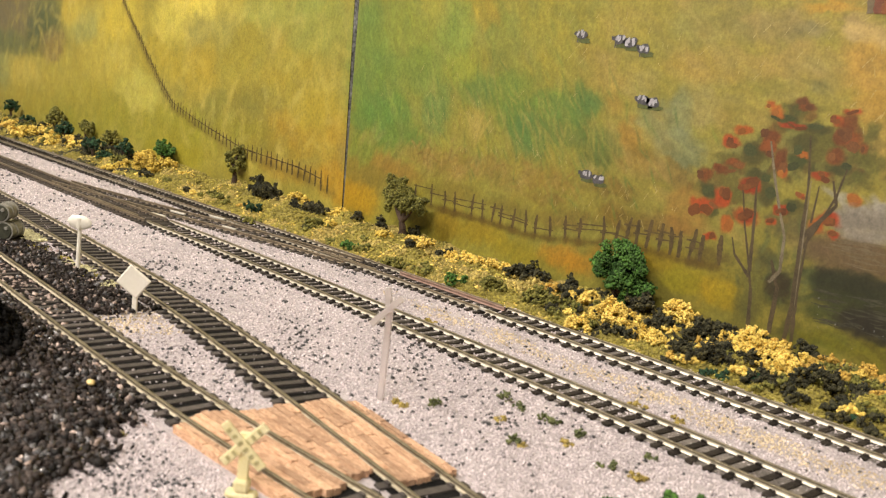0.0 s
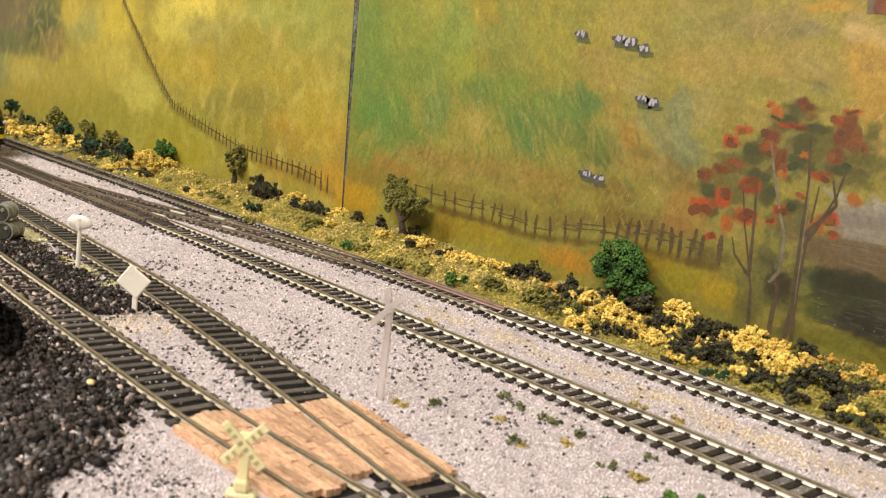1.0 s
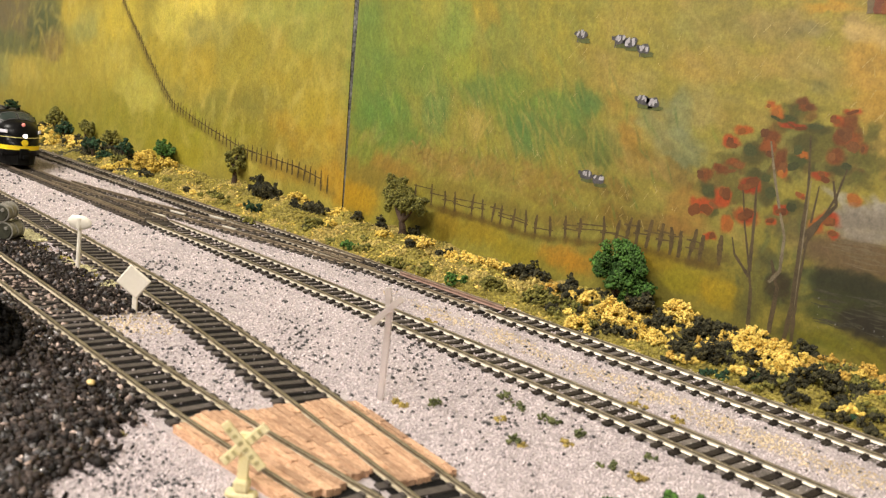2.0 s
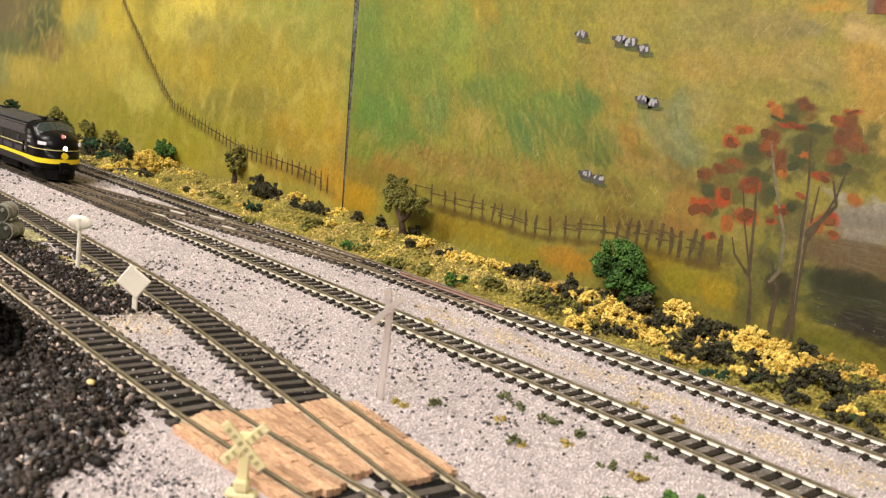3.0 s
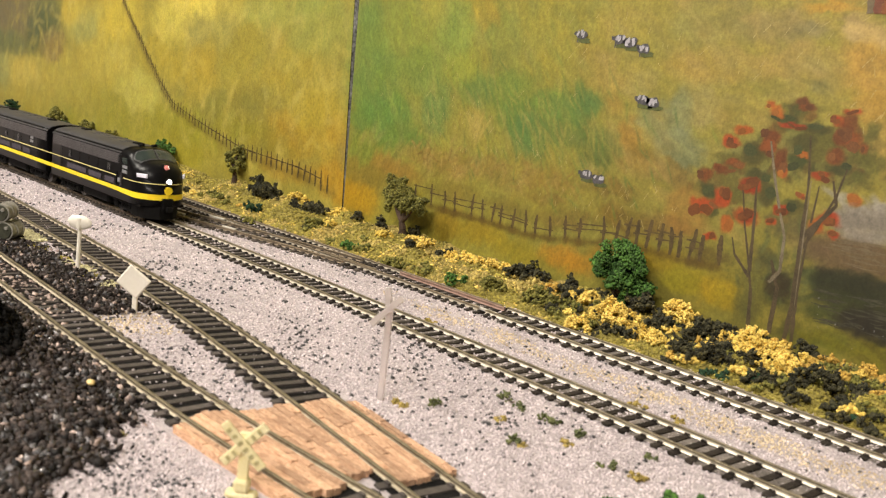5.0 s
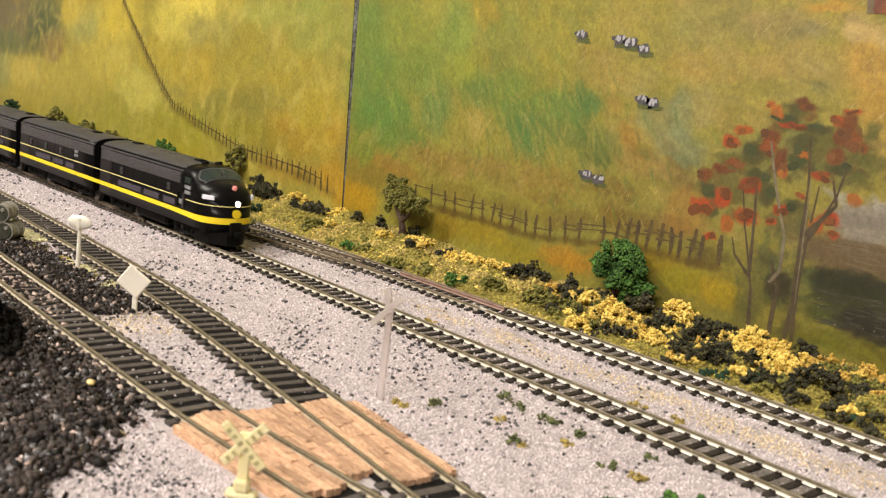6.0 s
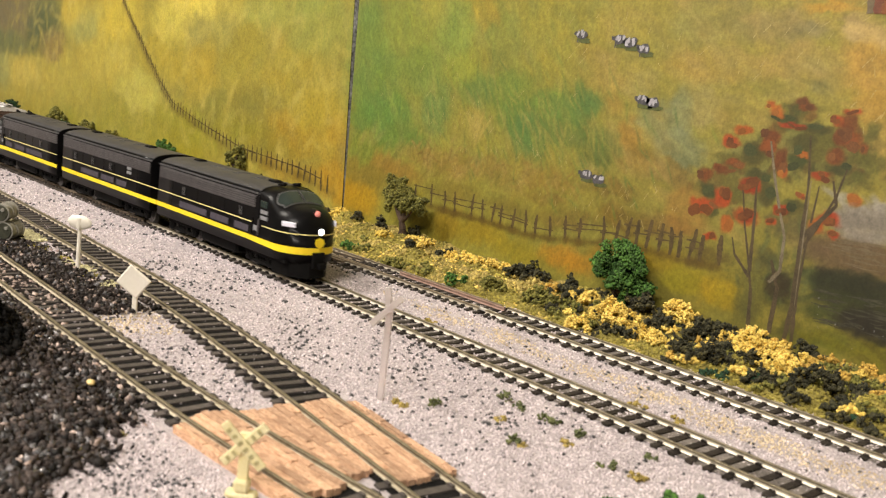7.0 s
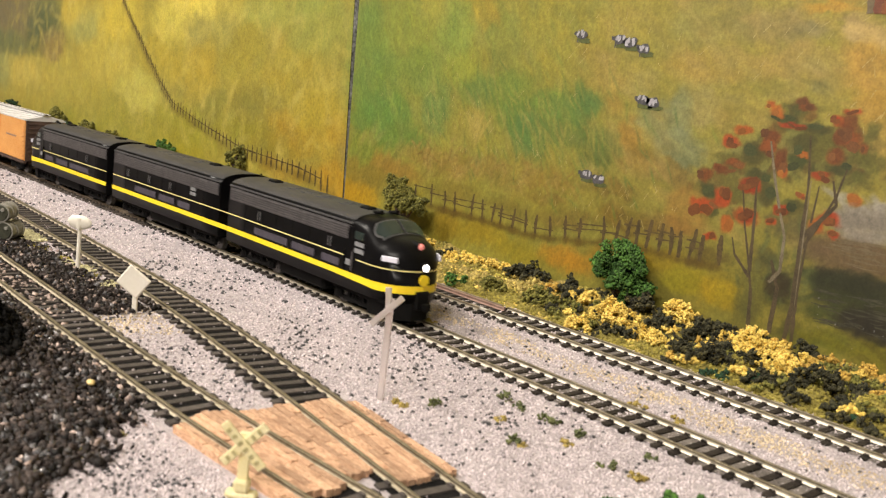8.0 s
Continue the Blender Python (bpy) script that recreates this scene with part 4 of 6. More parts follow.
    for trunk, w0, w1, m in ((TRUNK_A, 0.0015, 0.0006, M_PAINT_TRUNK), (TRUNK_B, 0.0021, 0.0012, M_PAINT_TRUNK), (TRUNK_C, 0.0019, 0.0008, M_PAINT_TRUNK), (TRUNK_D, 0.0016, 0.0007, M_PAINT_TRUNK),
                             (TRUNK_E, 0.0013, 0.0007, M_PAINT_TRUNK), (TRUNK_F, 0.0016, 0.0008, M_PAINT_TRUNK), (TRUNK_G, 0.0016, 0.0009, M_PAINT_BIRCH), (TRUNK_H, 0.0014, 0.0007, M_PAINT_TRUNK), (TRUNK_I, 0.0018, 0.0008, M_PAINT_TRUNK)):
        bm = bmesh.new()
        k = len(trunk) - 1
        lift += 0.00001
        stroke(bm, trunk, [1.35 * w0 + (1.2 * w1 - 1.35 * w0) * i / k for i in range(k + 1)], rng, lift)
        part("painted_trunk", bm, m, board)
    # pale highlight painted along one trunk of the mural
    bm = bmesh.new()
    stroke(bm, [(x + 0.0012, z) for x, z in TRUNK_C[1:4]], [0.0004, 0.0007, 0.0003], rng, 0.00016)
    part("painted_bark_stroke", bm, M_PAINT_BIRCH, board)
    j = 0
    for spots, m, reps in ((DARK_TOUCHES, M_PAINT_LEAF, 1), (RUST_TOUCHES, M_PAINT_RUST, 1), (ORANGE_TOUCHES, M_PAINT_ORANGE, 1), (RED_TOUCHES, M_PAINT_RED, 2)):
        for x, z, w, h in spots:
            for k in range(reps):
                j += 1
                bm = bmesh.new()
                daub(bm, x + rng.gauss(0, 0.22) * w, z + rng.gauss(0, 0.22) * h, min(w, 0.010) * rng.uniform(0.45, 0.85), min(h, 0.008) * rng.uniform(0.45, 0.85), rng.uniform(-0.5, 0.5), rng, 15, 0.16, 0.00006 + 0.0000012 * j)
                part("painted_leaf", bm, m, board)
    # dark pond and its brown bank in level strokes
    for j in range(64):
        water = j < 40
        x = -0.184 + rng.uniform(-0.018, 0.020)
        z = 0.034 + rng.uniform(-0.009, 0.009) if water else 0.062 + rng.uniform(-0.006, 0.006)
        ln = rng.uniform(0.003, 0.009)
        bm = bmesh.new()
        stroke(bm, [(x - ln, z), (x, z + rng.uniform(-0.0006, 0.0006)), (x + ln, z + rng.uniform(-0.001, 0.001))], [0.0002, rng.uniform(0.0005, 0.0012), 0.0002], rng, 0.00002 + 0.0000007 * j)
        part("painted_water" if water else "painted_bank", bm, M_PAINT_POND if water else M_PAINT_BANK, board)
    # dry grass brushed in short strokes, and white glints painted on the pond
    for j, (cx, cz, sx, sz, lean, m) in enumerate(((-0.470, 0.100, 0.016, 0.010, 0.25, M_STRAW), (-0.455, 0.074, 0.022, 0.007, -0.3, M_STRAW), (-0.345, 0.056, 0.020, 0.006, 0.2, M_STRAW), (-0.395, 0.078, 0.018, 0.006, -0.2, M_STRAW),
                                          (-0.315, 0.060, 0.018, 0.007, 0.3, M_STRAW), (-0.500, 0.120, 0.020, 0.014, 0.4, M_STRAW), (-0.390, 0.150, 0.022, 0.012, 0.5, M_STRAW),
                                          (-0.300, 0.150, 0.030, 0.010, 0.6, M_STRAW), (-0.230, 0.155, 0.022, 0.010, 0.5, M_STRAW), (-0.190, 0.135, 0.016, 0.012, 0.6, M_STRAW), (-0.190, 0.028, 0.012, 0.004, 0.1, M_PAINT_WHITE))):
        bm = bmesh.new()
        for k in range(16 if m is M_STRAW else 9):
            x, z, ln = cx + rng.gauss(0, sx), cz + rng.gauss(0, sz), rng.uniform(0.0015, 0.0055)
            if m is M_PAINT_WHITE:
                ln = 0.0006
            stroke(bm, [(x, z), (x + (lean + rng.gauss(0, 0.45)) * ln, z + ln)], [0.00022, 0.00014] if m in (M_STRAW, M_PAINT_WHITE) else [0.0007, 0.0004], rng, 0.00006 + 0.000001 * (j * 16 + k))
        part("painted_grass", bm, m, board)
    for x0, w, m, name in ((-0.2035, 0.0030, M_PAINT_BANK, "painted_barn_side"), (-0.2000, 0.0040, M_PAINT_BARN, "painted_barn"), (-0.1955, 0.0050, M_PAINT_RED, "painted_barn")):
        bm = bmesh.new()
        stroke(bm, [(x0, 0.1712), (x0 - 0.0004, 0.1760), (x0 - 0.0008, 0.1860)], [w, w, w], rng, 0.0002 + 0.02 * w)
        part(name, bm, m, board)


def build_room():
    x0, x1, y0, y1, z0, z1 = -2.9, 1.9, -2.2, 0.7, -1.05, 1.40
    t = 0.08
    for name, b, m in (("wall_north", (x0, x1, y1, y1 + t, z0, z1), M_PLASTER), ("wall_south", (x0, x1, y0 - t, y0, z0, z1), M_PLASTER),
                       ("wall_west", (x0 - t, x0, y0 - t, y1 + t, z0, z1), M_PLASTER), ("wall_east", (x1, x1 + t, y0 - t, y1 + t, z0, z1), M_PLASTER),
                       ("floor", (x0 - t, x1 + t, y0 - t, y1 + t, z0 - t, z0), M_FLOOR), ("ceiling", (x0 - t, x1 + t, y0 - t, y1 + t, z1, z1 + t), M_PLASTER)):
        tagged(part(name, boxes(b), m), "plain plastered room surface", name.split("_")[0], kind="structure")
    legs = [(x, y) for x in (-2.1, -0.9, 0.2) for y in (-0.55, 0.25)]
    for x, y in legs:
        tagged(part("bench_leg", boxes((x - 0.03, x + 0.03, y - 0.03, y + 0.03, z0, -0.06)), M_BENCH), "square wooden leg of the benchwork", "bench leg", "legs of the benchwork", "structure")


build_ground()
BOARD = build_backdrop()
build_painting(BOARD)
build_room()

# ---- tracks ----
def tie_mesh(name, length, width, material):
    bm = boxes((-width / 2, width / 2, -length / 2, length / 2, -0.0042, -0.0022))
    for s in (-1, 1):
        for k in (-1, 1):
            y = s * 0.0087 + k * 0.00125
            box(bm, -width * 0.34, width * 0.34, y - 0.0006, y + 0.0006, -0.0023, -0.00135)
    me = bpy.data.meshes.new(name)
    bm.to_mesh(me)
    bm.free()
    me.materials.append(material)
    return me


TIE_NEW = tie_mesh("tie", 0.0272, 0.0030, M_TIE)
TIE_YARD = tie_mesh("tie_yard", 0.0272, 0.0036, M_TIE_YARD)
TIE_GREY = tie_mesh("tie_long", 0.0275, 0.0034, M_TIE_OLD)


def rail_part(name, path, xs, off, parent, head, web):
    """A rail with foot, web and head swept along path(x) at the offset off."""
    x = np.asarray(xs)
    y = path(x)
    dx, dy = np.gradient(x), np.gradient(y)
    ln = np.hypot(dx, dy)
    nx, ny = -dy / ln, dx / ln
    prof = [(-0.00080, -0.0022), (-0.00080, -0.0020), (-0.0003, -0.0018), (-0.0003, -0.0010), (-0.00060, -0.0008), (-0.00060, -0.0001), (-0.0005, 0.0),
            (0.0005, 0.0), (0.00060, -0.0001), (0.00060, -0.0008), (0.0003, -0.0010), (0.0003, -0.0018), (0.00080, -0.0020), (0.00080, -0.0022)]
    k, n = len(prof), len(x)
    v = np.stack([np.stack([x + nx * (off + o), y + ny * (off + o), np.full(n, z)], -1) for o, z in prof], 1).reshape(-1, 3)
    f = []
    i = np.arange(n - 1)
    for j in range(k - 1):
        f.append(np.stack([i * k + j, i * k + j + 1, (i + 1) * k + j + 1, (i + 1) * k + j], 1))
    f = np.concatenate(f)
    ob = tri_mesh(name, v, f, head, parent)
    ob.data.materials.append(web)
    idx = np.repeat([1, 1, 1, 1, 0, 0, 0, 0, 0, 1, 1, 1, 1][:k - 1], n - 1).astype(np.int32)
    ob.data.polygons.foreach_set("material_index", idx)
    return ob


def build_track(label, path, x0, x1, pitch, tie, head, web, skip=(), name="railway_track", gauge=0.0087, ties=True, drop=0.0, sunk=-9.0):
    t = thing(name, label, "railway track", group="tracks of the layout")
    xs = np.arange(x0, x1, 0.01)
    for s in (-1, 1):
        rail_part("rail", path, xs, s * gauge, t, head, web)
    if ties:
        bx = np.arange(x0, x1, 0.02)
        by = path(bx)
        n = len(bx)
        i = np.arange(n - 1)
        v = np.concatenate([np.stack([bx, by + s * 0.0120, np.full(n, BED + 0.0004 - drop)], -1) for s in (-1, 1)])
        # dark strip added in the tie gaps; on yard tracks it paints their shade
        tri_mesh("roadbed", v, np.stack([i, i + 1, n + i + 1, n + i], 1), M_TIE_GAP if tie is TIE_YARD else M_ROADBED, t)
    x, rng = x0, random.Random(len(label))
    count = 0
    while ties and x < x1:
        slope = float(path(x + 0.004) - path(x - 0.004)) / 0.008
        step = pitch / math.hypot(1, slope)
        x += step
        if any(a < x < b for a, b in skip):
            continue
        ob = new("tie", TIE_GREY if x < sunk else tie)
        ob.parent = t
        ob.matrix_basis = pose(x, float(path(x)), rng.uniform(-0.0002, 0.0001) - (0.0005 if x < sunk else 0), 0, 0, math.degrees(math.atan(slope)) + rng.uniform(-1.2, 1.2))
        count += 1
    return t


MAIN = build_track("main line track with black ties and tan rails", main_y, -0.615, 0.2, 0.0075, TIE_NEW, M_RAIL, M_WEB_SHEEN)
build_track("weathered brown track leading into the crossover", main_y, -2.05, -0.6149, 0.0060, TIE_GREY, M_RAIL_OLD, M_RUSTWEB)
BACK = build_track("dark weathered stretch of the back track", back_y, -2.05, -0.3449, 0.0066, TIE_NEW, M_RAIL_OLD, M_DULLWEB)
build_track("back main track with dark grey ties beside the embankment", back_y, -0.345, 0.2, 0.0075, TIE_NEW, M_RAIL, M_WEB_SHEEN)
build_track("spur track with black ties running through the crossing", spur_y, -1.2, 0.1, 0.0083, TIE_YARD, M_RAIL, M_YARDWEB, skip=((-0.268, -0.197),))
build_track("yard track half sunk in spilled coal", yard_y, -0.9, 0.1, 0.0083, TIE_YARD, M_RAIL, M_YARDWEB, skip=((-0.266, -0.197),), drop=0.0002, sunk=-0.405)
CROSS = build_track("crossover track joining the two main lines", cross_y, -0.80, -0.46, 0.0075, TIE_GREY, M_RAIL_OLD, M_RAIL_OLD, drop=0.0001)


rail_part("guard_rail", back_y, np.arange(-0.435, -0.345, 0.005), 0.0058, BACK, M_RUST, M_RUST)
rail_part("guard_rail", back_y, np.arange(-0.500, -0.440, 0.005), -0.0058, BACK, M_RAIL_OLD, M_RAIL_OLD)
rail_part("guard_rail", main_y, np.arange(-0.720, -0.630, 0.005), -0.0058, MAIN, M_RAIL_OLD, M_RAIL_OLD)


def frog(x, y, ln, w):
    slope = float(cross_y(x + 0.01) - cross_y(x - 0.01)) / 0.02
    ob = part("frog_plate", boxes((-ln / 2, ln / 2, -w / 2, w / 2, -0.0016, -0.0001), bevel=0.0003), M_FROG, CROSS, "pale metal frog casting")
    ob.matrix_basis = pose(x, y, 0, 0, 0, math.degrees(math.atan(slope)))


M_FROG = mat("frog_metal", (0.50, 0.46, 0.40), (0.74, 0.70, 0.64), 200, 0.4, metal=0.4)
for fx, fy, ln, w in ((-0.6384, 0.0119, 0.016, 0.0022), (-0.6476, 0.0317, 0.016, 0.0022), (-0.6256, 0.0532, 0.016, 0.0022), (-0.5858, 0.0414, 0.014, 0.0020), (-0.3484, 0.0688, 0.018, 0.0020)):
    frog(fx, fy, ln, w)

# ---- the train ----
def hull(x):
    """Half width and roof height of the cab unit along its length."""
    pts_w = ((-0.076, 0.0185), (0.064, 0.0185), (0.068, 0.0182), (0.072, 0.0172), (0.076, 0.0153), (0.0795, 0.0124), (0.082, 0.0087), (0.0835, 0.0052), (0.0842, 0.0012))
    pts_z = ((-0.076, 0.0490), (0.0500, 0.0490), (0.0555, 0.0487), (0.0585, 0.0478), (0.0615, 0.0459), (0.0645, 0.0436), (0.0675, 0.0417), (0.072, 0.0407), (0.0755, 0.0396), (0.0785, 0.0379), (0.0815, 0.0347), (0.0835, 0.0305), (0.0842, 0.0255))
    w = np.interp(x, [p[0] for p in pts_w], [p[1] for p in pts_w])
    z = np.interp(x, [p[0] for p in pts_z], [p[1] for p in pts_z])
    return float(w), float(z)


def shoulder(x, zt, zb=0.0108, cab=True):
    """How far the roof's rounding reaches down the side."""
    return min(float(np.interp(x, (0.045, 0.056, 0.066), (0.0062, 0.0090, 0.0115))) if cab else 0.0062, (zt - zb) * 0.4)


def skin_z(x, y):
    """Height of the cab unit's upper skin."""
    w, zt = hull(x)
    sh = shoulder(x, zt)
    return zt - sh + sh * max(0.0, 1 - (abs(y) / w) ** 2.3) ** (1 / 2.3)


def ring(x, zb=0.0108, cab=True):
    w, zt = hull(x) if cab else (0.0185, 0.0490)
    out = [(w, zb), (w, zb + (zt - zb) * 0.3), (w, zb + (zt - zb) * 0.6)]
    sh = shoulder(x, zt, zb, cab)
    p = 2.3
    for i in range(9):
        a = math.pi / 2 * i / 8
        out.append((w * math.cos(a) ** (2 / p), zt - sh + sh * math.sin(a) ** (2 / p)))
    return out + [(-y, z) for y, z in reversed(out[:-1])]


def loft(stations, rings, caps=True):
    bm = bmesh.new()
    rows = [[bm.verts.new((x, y, z)) for y, z in r] for x, r in zip(stations, rings)]
    for a, b in zip(rows, rows[1:]):
        for i in range(len(a) - 1):
            bm.faces.new((a[i], a[i + 1], b[i + 1], b[i]))
        bm.faces.new((a[-1], a[0], b[0], b[-1]))
    if caps:
        bm.faces.new(rows[0])
        bm.faces.new(list(reversed(rows[-1])))
    bmesh.ops.recalc_face_normals(bm, faces=bm.faces)
    return bm


def band(parent, name, x0, x1, zlo, zhi, material, out=0.00035, cab=True, label=""):
    """A painted band that wraps the hull's sides."""
    xs = [x for x in np.linspace(x0, 0.064, 6)] + [0.066, 0.068, 0.070, 0.072, 0.074, 0.076, 0.078, 0.0795, 0.081, 0.082, 0.083, 0.0837, 0.0842] if x1 > 0.07 else list(np.linspace(x0, x1, 6))
    side = [(x, (hull(x)[0] if cab else 0.0185) + out) for x in xs]
    if x1 > 0.07:
        side.append((0.0842 + out, 0.0))
        path = [(x, -y) for x, y in side] + [(x, y) for x, y in reversed(side[:-1])]
        runs = [path]
    else:
        runs = [[(x, -y) for x, y in side], [(x, y) for x, y in side]]
    bm = bmesh.new()
    for run in runs:
        prev = None
        for x, y in run:
            hi = zhi
            lo = zlo(x) if callable(zlo) else zlo
            pair = (bm.verts.new((x, y, lo)), bm.verts.new((x, y, hi)))
            if prev:
                bm.faces.new((prev[0], pair[0], pair[1], prev[1]))
            prev = pair
    return part(name, bm, material, parent, label)


def wheelset(parent, x):
    bm = bmesh.new()
    rod(bm, (0, -0.0085, 0), (0, 0.0085, 0), 0.0012)
    for s in (-1, 1):
        rod(bm, (0, s * 0.0075, 0), (0, s * 0.0100, 0), 0.0057, 0.0057, 20)
        rod(bm, (0, s * 0.0070, 0), (0, s * 0.0077, 0), 0.0064, 0.0064, 20)
        for k in range(4):
            a = k * math.pi / 2
            rod(bm, (0.003 * math.cos(a), s * 0.0098, 0.003 * math.sin(a)), (0.003 * math.cos(a), s * 0.0103, 0.003 * math.sin(a)), 0.0008, 0.0008, 6)
    w = part("wheelset", bm, M_STEEL, parent)
    w.location = (x, 0, 0.0058)
    WHEELS.append((w, x))
    return w


WHEELS = []


def truck(parent, x, base):
    bm = bmesh.new()
    for s in (-1, 1):
        y = s * 0.0132
        box(bm, x - base / 2 - 0.005, x + base / 2 + 0.005, y - 0.0011, y + 0.0011, 0.0075, 0.0098, 0.0004)
        box(bm, x - base / 2 + 0.004, x + base / 2 - 0.004, y - 0.0011, y + 0.0011, 0.0030, 0.0052, 0.0004)
        for k in (-1, 1):
            box(bm, x + k * base / 2 - 0.0028, x + k * base / 2 + 0.0028, y - 0.0015, y + 0.0015, 0.0032, 0.0085, 0.0005)
            rod(bm, (x + k * base / 2, y - 0.0020 * (s < 0), 0.0058), (x + k * base / 2, y + 0.0020 * (s > 0), 0.0058), 0.0018, 0.0015, 10)
            box(bm, x + k * base / 5 - 0.001, x + k * base / 5 + 0.001, y - 0.0012, y + 0.0012, 0.0050, 0.0078)
        for k in range(3):
            rod(bm, (x - 0.003 + 0.003 * k, y, 0.0045), (x - 0.003 + 0.003 * k, y, 0.0085), 0.0009, 0.0009, 8)
    box(bm, x - 0.004, x + 0.004, -0.0125, 0.0125, 0.0070, 0.0112)
    part("truck_frame", bm, M_UNDER, parent)
    for k in (-1, 1):
        wheelset(parent, x + k * base / 2)


def coupler(parent, x, s):
    bm = boxes((min(x, x + s * 0.006), max(x, x + s * 0.006), -0.0012, 0.0012, 0.0085, 0.0105), (min(x + s * 0.0045, x + s * 0.0075), max(x + s * 0.0045, x + s * 0.0075), -0.0022, 0.0022, 0.0078, 0.0112), bevel=0.0003)
    part("coupler", bm, M_UNDER, parent)


def plate(parent, name, x0, x1, z0, z1, material, out=0.0005, w=0.0185, label="", depth=0.0004):
    for s in (-1, 1):
        a, b = s * (w - depth), s * (w + out)
        part(name, boxes((x0, x1, min(a, b), max(a, b), z0, z1)), material, parent, label)


def engine(cab):
    name = "diesel_cab_unit" if cab else "diesel_booster_unit"
    t = thing(name, "black streamlined model diesel %s unit with yellow stripes" % ("cab" if cab else "booster"), "locomotive", group="locomotive units of the train")
    if cab:
        xs = list(np.linspace(-0.076, 0.0450, 7)) + [0.0475, 0.050, 0.053, 0.0555, 0.057, 0.0585, 0.060, 0.0615, 0.063, 0.0645, 0.066, 0.0675, 0.070, 0.072, 0.074, 0.076, 0.078, 0.0795, 0.081, 0.0822, 0.083, 0.0837, 0.0842]
        end = 0.064
    else:
        xs = list(np.linspace(-0.0745, 0.0745, 8))
        end = 0.0745
    part("body", loft(xs, [ring(x, cab=cab) for x in xs]), M_BLACK, t, "glossy black body shell", smooth=False)
    body = t.children[0]
    body.data.polygons.foreach_set("use_smooth", [len(p.vertices) == 4 for p in body.data.polygons])
    # roof skin
    x1 = 0.0480 if cab else 0.0743
    rx = list(np.linspace(-0.0758 if cab else -0.0743, x1, 8))
    bm = bmesh.new()
    rows = []
    for x in rx:
        r = [(y * 1.012, z + 0.0003) for y, z in ring(-0.05, cab=cab)[5:-5]]
        rows.append([bm.verts.new((x, y, z)) for y, z in r])
    for a, b in zip(rows, rows[1:]):
        for i in range(len(a) - 1):
            bm.faces.new((a[i], a[i + 1], b[i + 1], b[i]))
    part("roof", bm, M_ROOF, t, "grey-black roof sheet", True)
    # drip strip under the roof edge, its paler grey painting the edge's highlight
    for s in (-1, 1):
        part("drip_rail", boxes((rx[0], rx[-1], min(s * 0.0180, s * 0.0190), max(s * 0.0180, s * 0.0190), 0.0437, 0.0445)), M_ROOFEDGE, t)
    rear = -0.076 if cab else -0.0745
    # grille panel with its louvre bars
    g0, g1 = rear + 0.002, (0.046 if cab else 0.0725)
    plate(t, "grille_panel", g0, g1, 0.0356, 0.0428, M_GRILLE, 0.0002)
    for k in range(5):
        plate(t, "louvre", g0 + 0.0005, g1 - 0.0005, 0.0362 + 0.0013 * k, 0.0368 + 0.0013 * k, M_GRILLE, 0.0007)
    # stripes
    if cab:
        band(t, "wide_stripe", rear, 0.085, lambda x: 0.0165 if x < 0.05 else 0.0165 - 0.0011 * min(1, (x - 0.05) / 0.02), 0.0194, M_STRIPE, label="bright yellow stripe")
        band(t, "thin_stripe", 0.0535, 0.085, 0.0264, 0.0270, M_THIN, label="thin yellow line")
        band(t, "thin_stripe", rear, 0.0435, 0.0268, 0.0274, M_THIN, label="thin yellow line")
    else:
        band(t, "wide_stripe", rear, end, 0.0165, 0.0194, M_STRIPE, cab=False, label="bright yellow stripe")
        band(t, "thin_stripe", rear, end, 0.0268, 0.0274, M_THIN, cab=False, label="thin yellow line")
    # faded lettering as plain bars, panel joints, portholes
    for a, b in ((-0.0447, -0.0100), (-0.0050, 0.0165), (0.0235, 0.0390)) if cab else ((-0.0385, -0.0080), (-0.0030, 0.0180), (0.0230, 0.0385)):
        plate(t, "lettering_bar", a, b, 0.0206, 0.0244, M_LETTER, 0.0003)
    for x in (-0.0405, 0.0295) if cab else (-0.050, -0.018, 0.012):
        for s in (-1, 1):
            bm = bmesh.new()
            rod(bm, (x, s * 0.0180, 0.0315), (x, s * 0.0189, 0.0315), 0.0021, 0.0021, 16)
            part("porthole", bm, M_PORT, t)
            bm = boxes((x - 0.0015, x - 0.0009, min(s * 0.0185, s * 0.0191), max(s * 0.0185, s * 0.0191), 0.0290, 0.0340), (x + 0.0009, x + 0.0015, min(s * 0.0185, s * 0.0191), max(s * 0.0185, s * 0.0191), 0.0290, 0.0340))
            part("grab_iron", bm, M_GRILLE, t)
    for x in np.linspace(rear + 0.02, end - 0.02, 7):
        plate(t, "panel_seam", x - 0.0002, x + 0.0002, 0.0192, 0.0360, M_UNDER, 0.00010)
    # underside
    bm = boxes((-0.022, 0.022, -0.0150, 0.0150, 0.0035, 0.0112), bevel=0.0015)
    box(bm, rear + 0.002, 0.076 if cab else 0.0725, -0.0165, 0.0165, 0.0095, 0.0112)
    part("fuel_tank", bm, M_UNDER, t)
    for x in (-0.047, 0.050 if cab else 0.047):
        truck(t, x, 0.0300)
    coupler(t, rear, -1)
    for k, x in enumerate((-0.032, -0.018, -0.004, 0.018)):
        bm = bmesh.new()
        rod(bm, (x, 0, 0.0484), (x, 0, 0.0494), 0.0062, 0.0058, 20)
        rod(bm, (x, 0, 0.0494), (x, 0, 0.0498), 0.0034, 0.0026, 12)
        part("roof_fan", bm, M_ROOF, t)
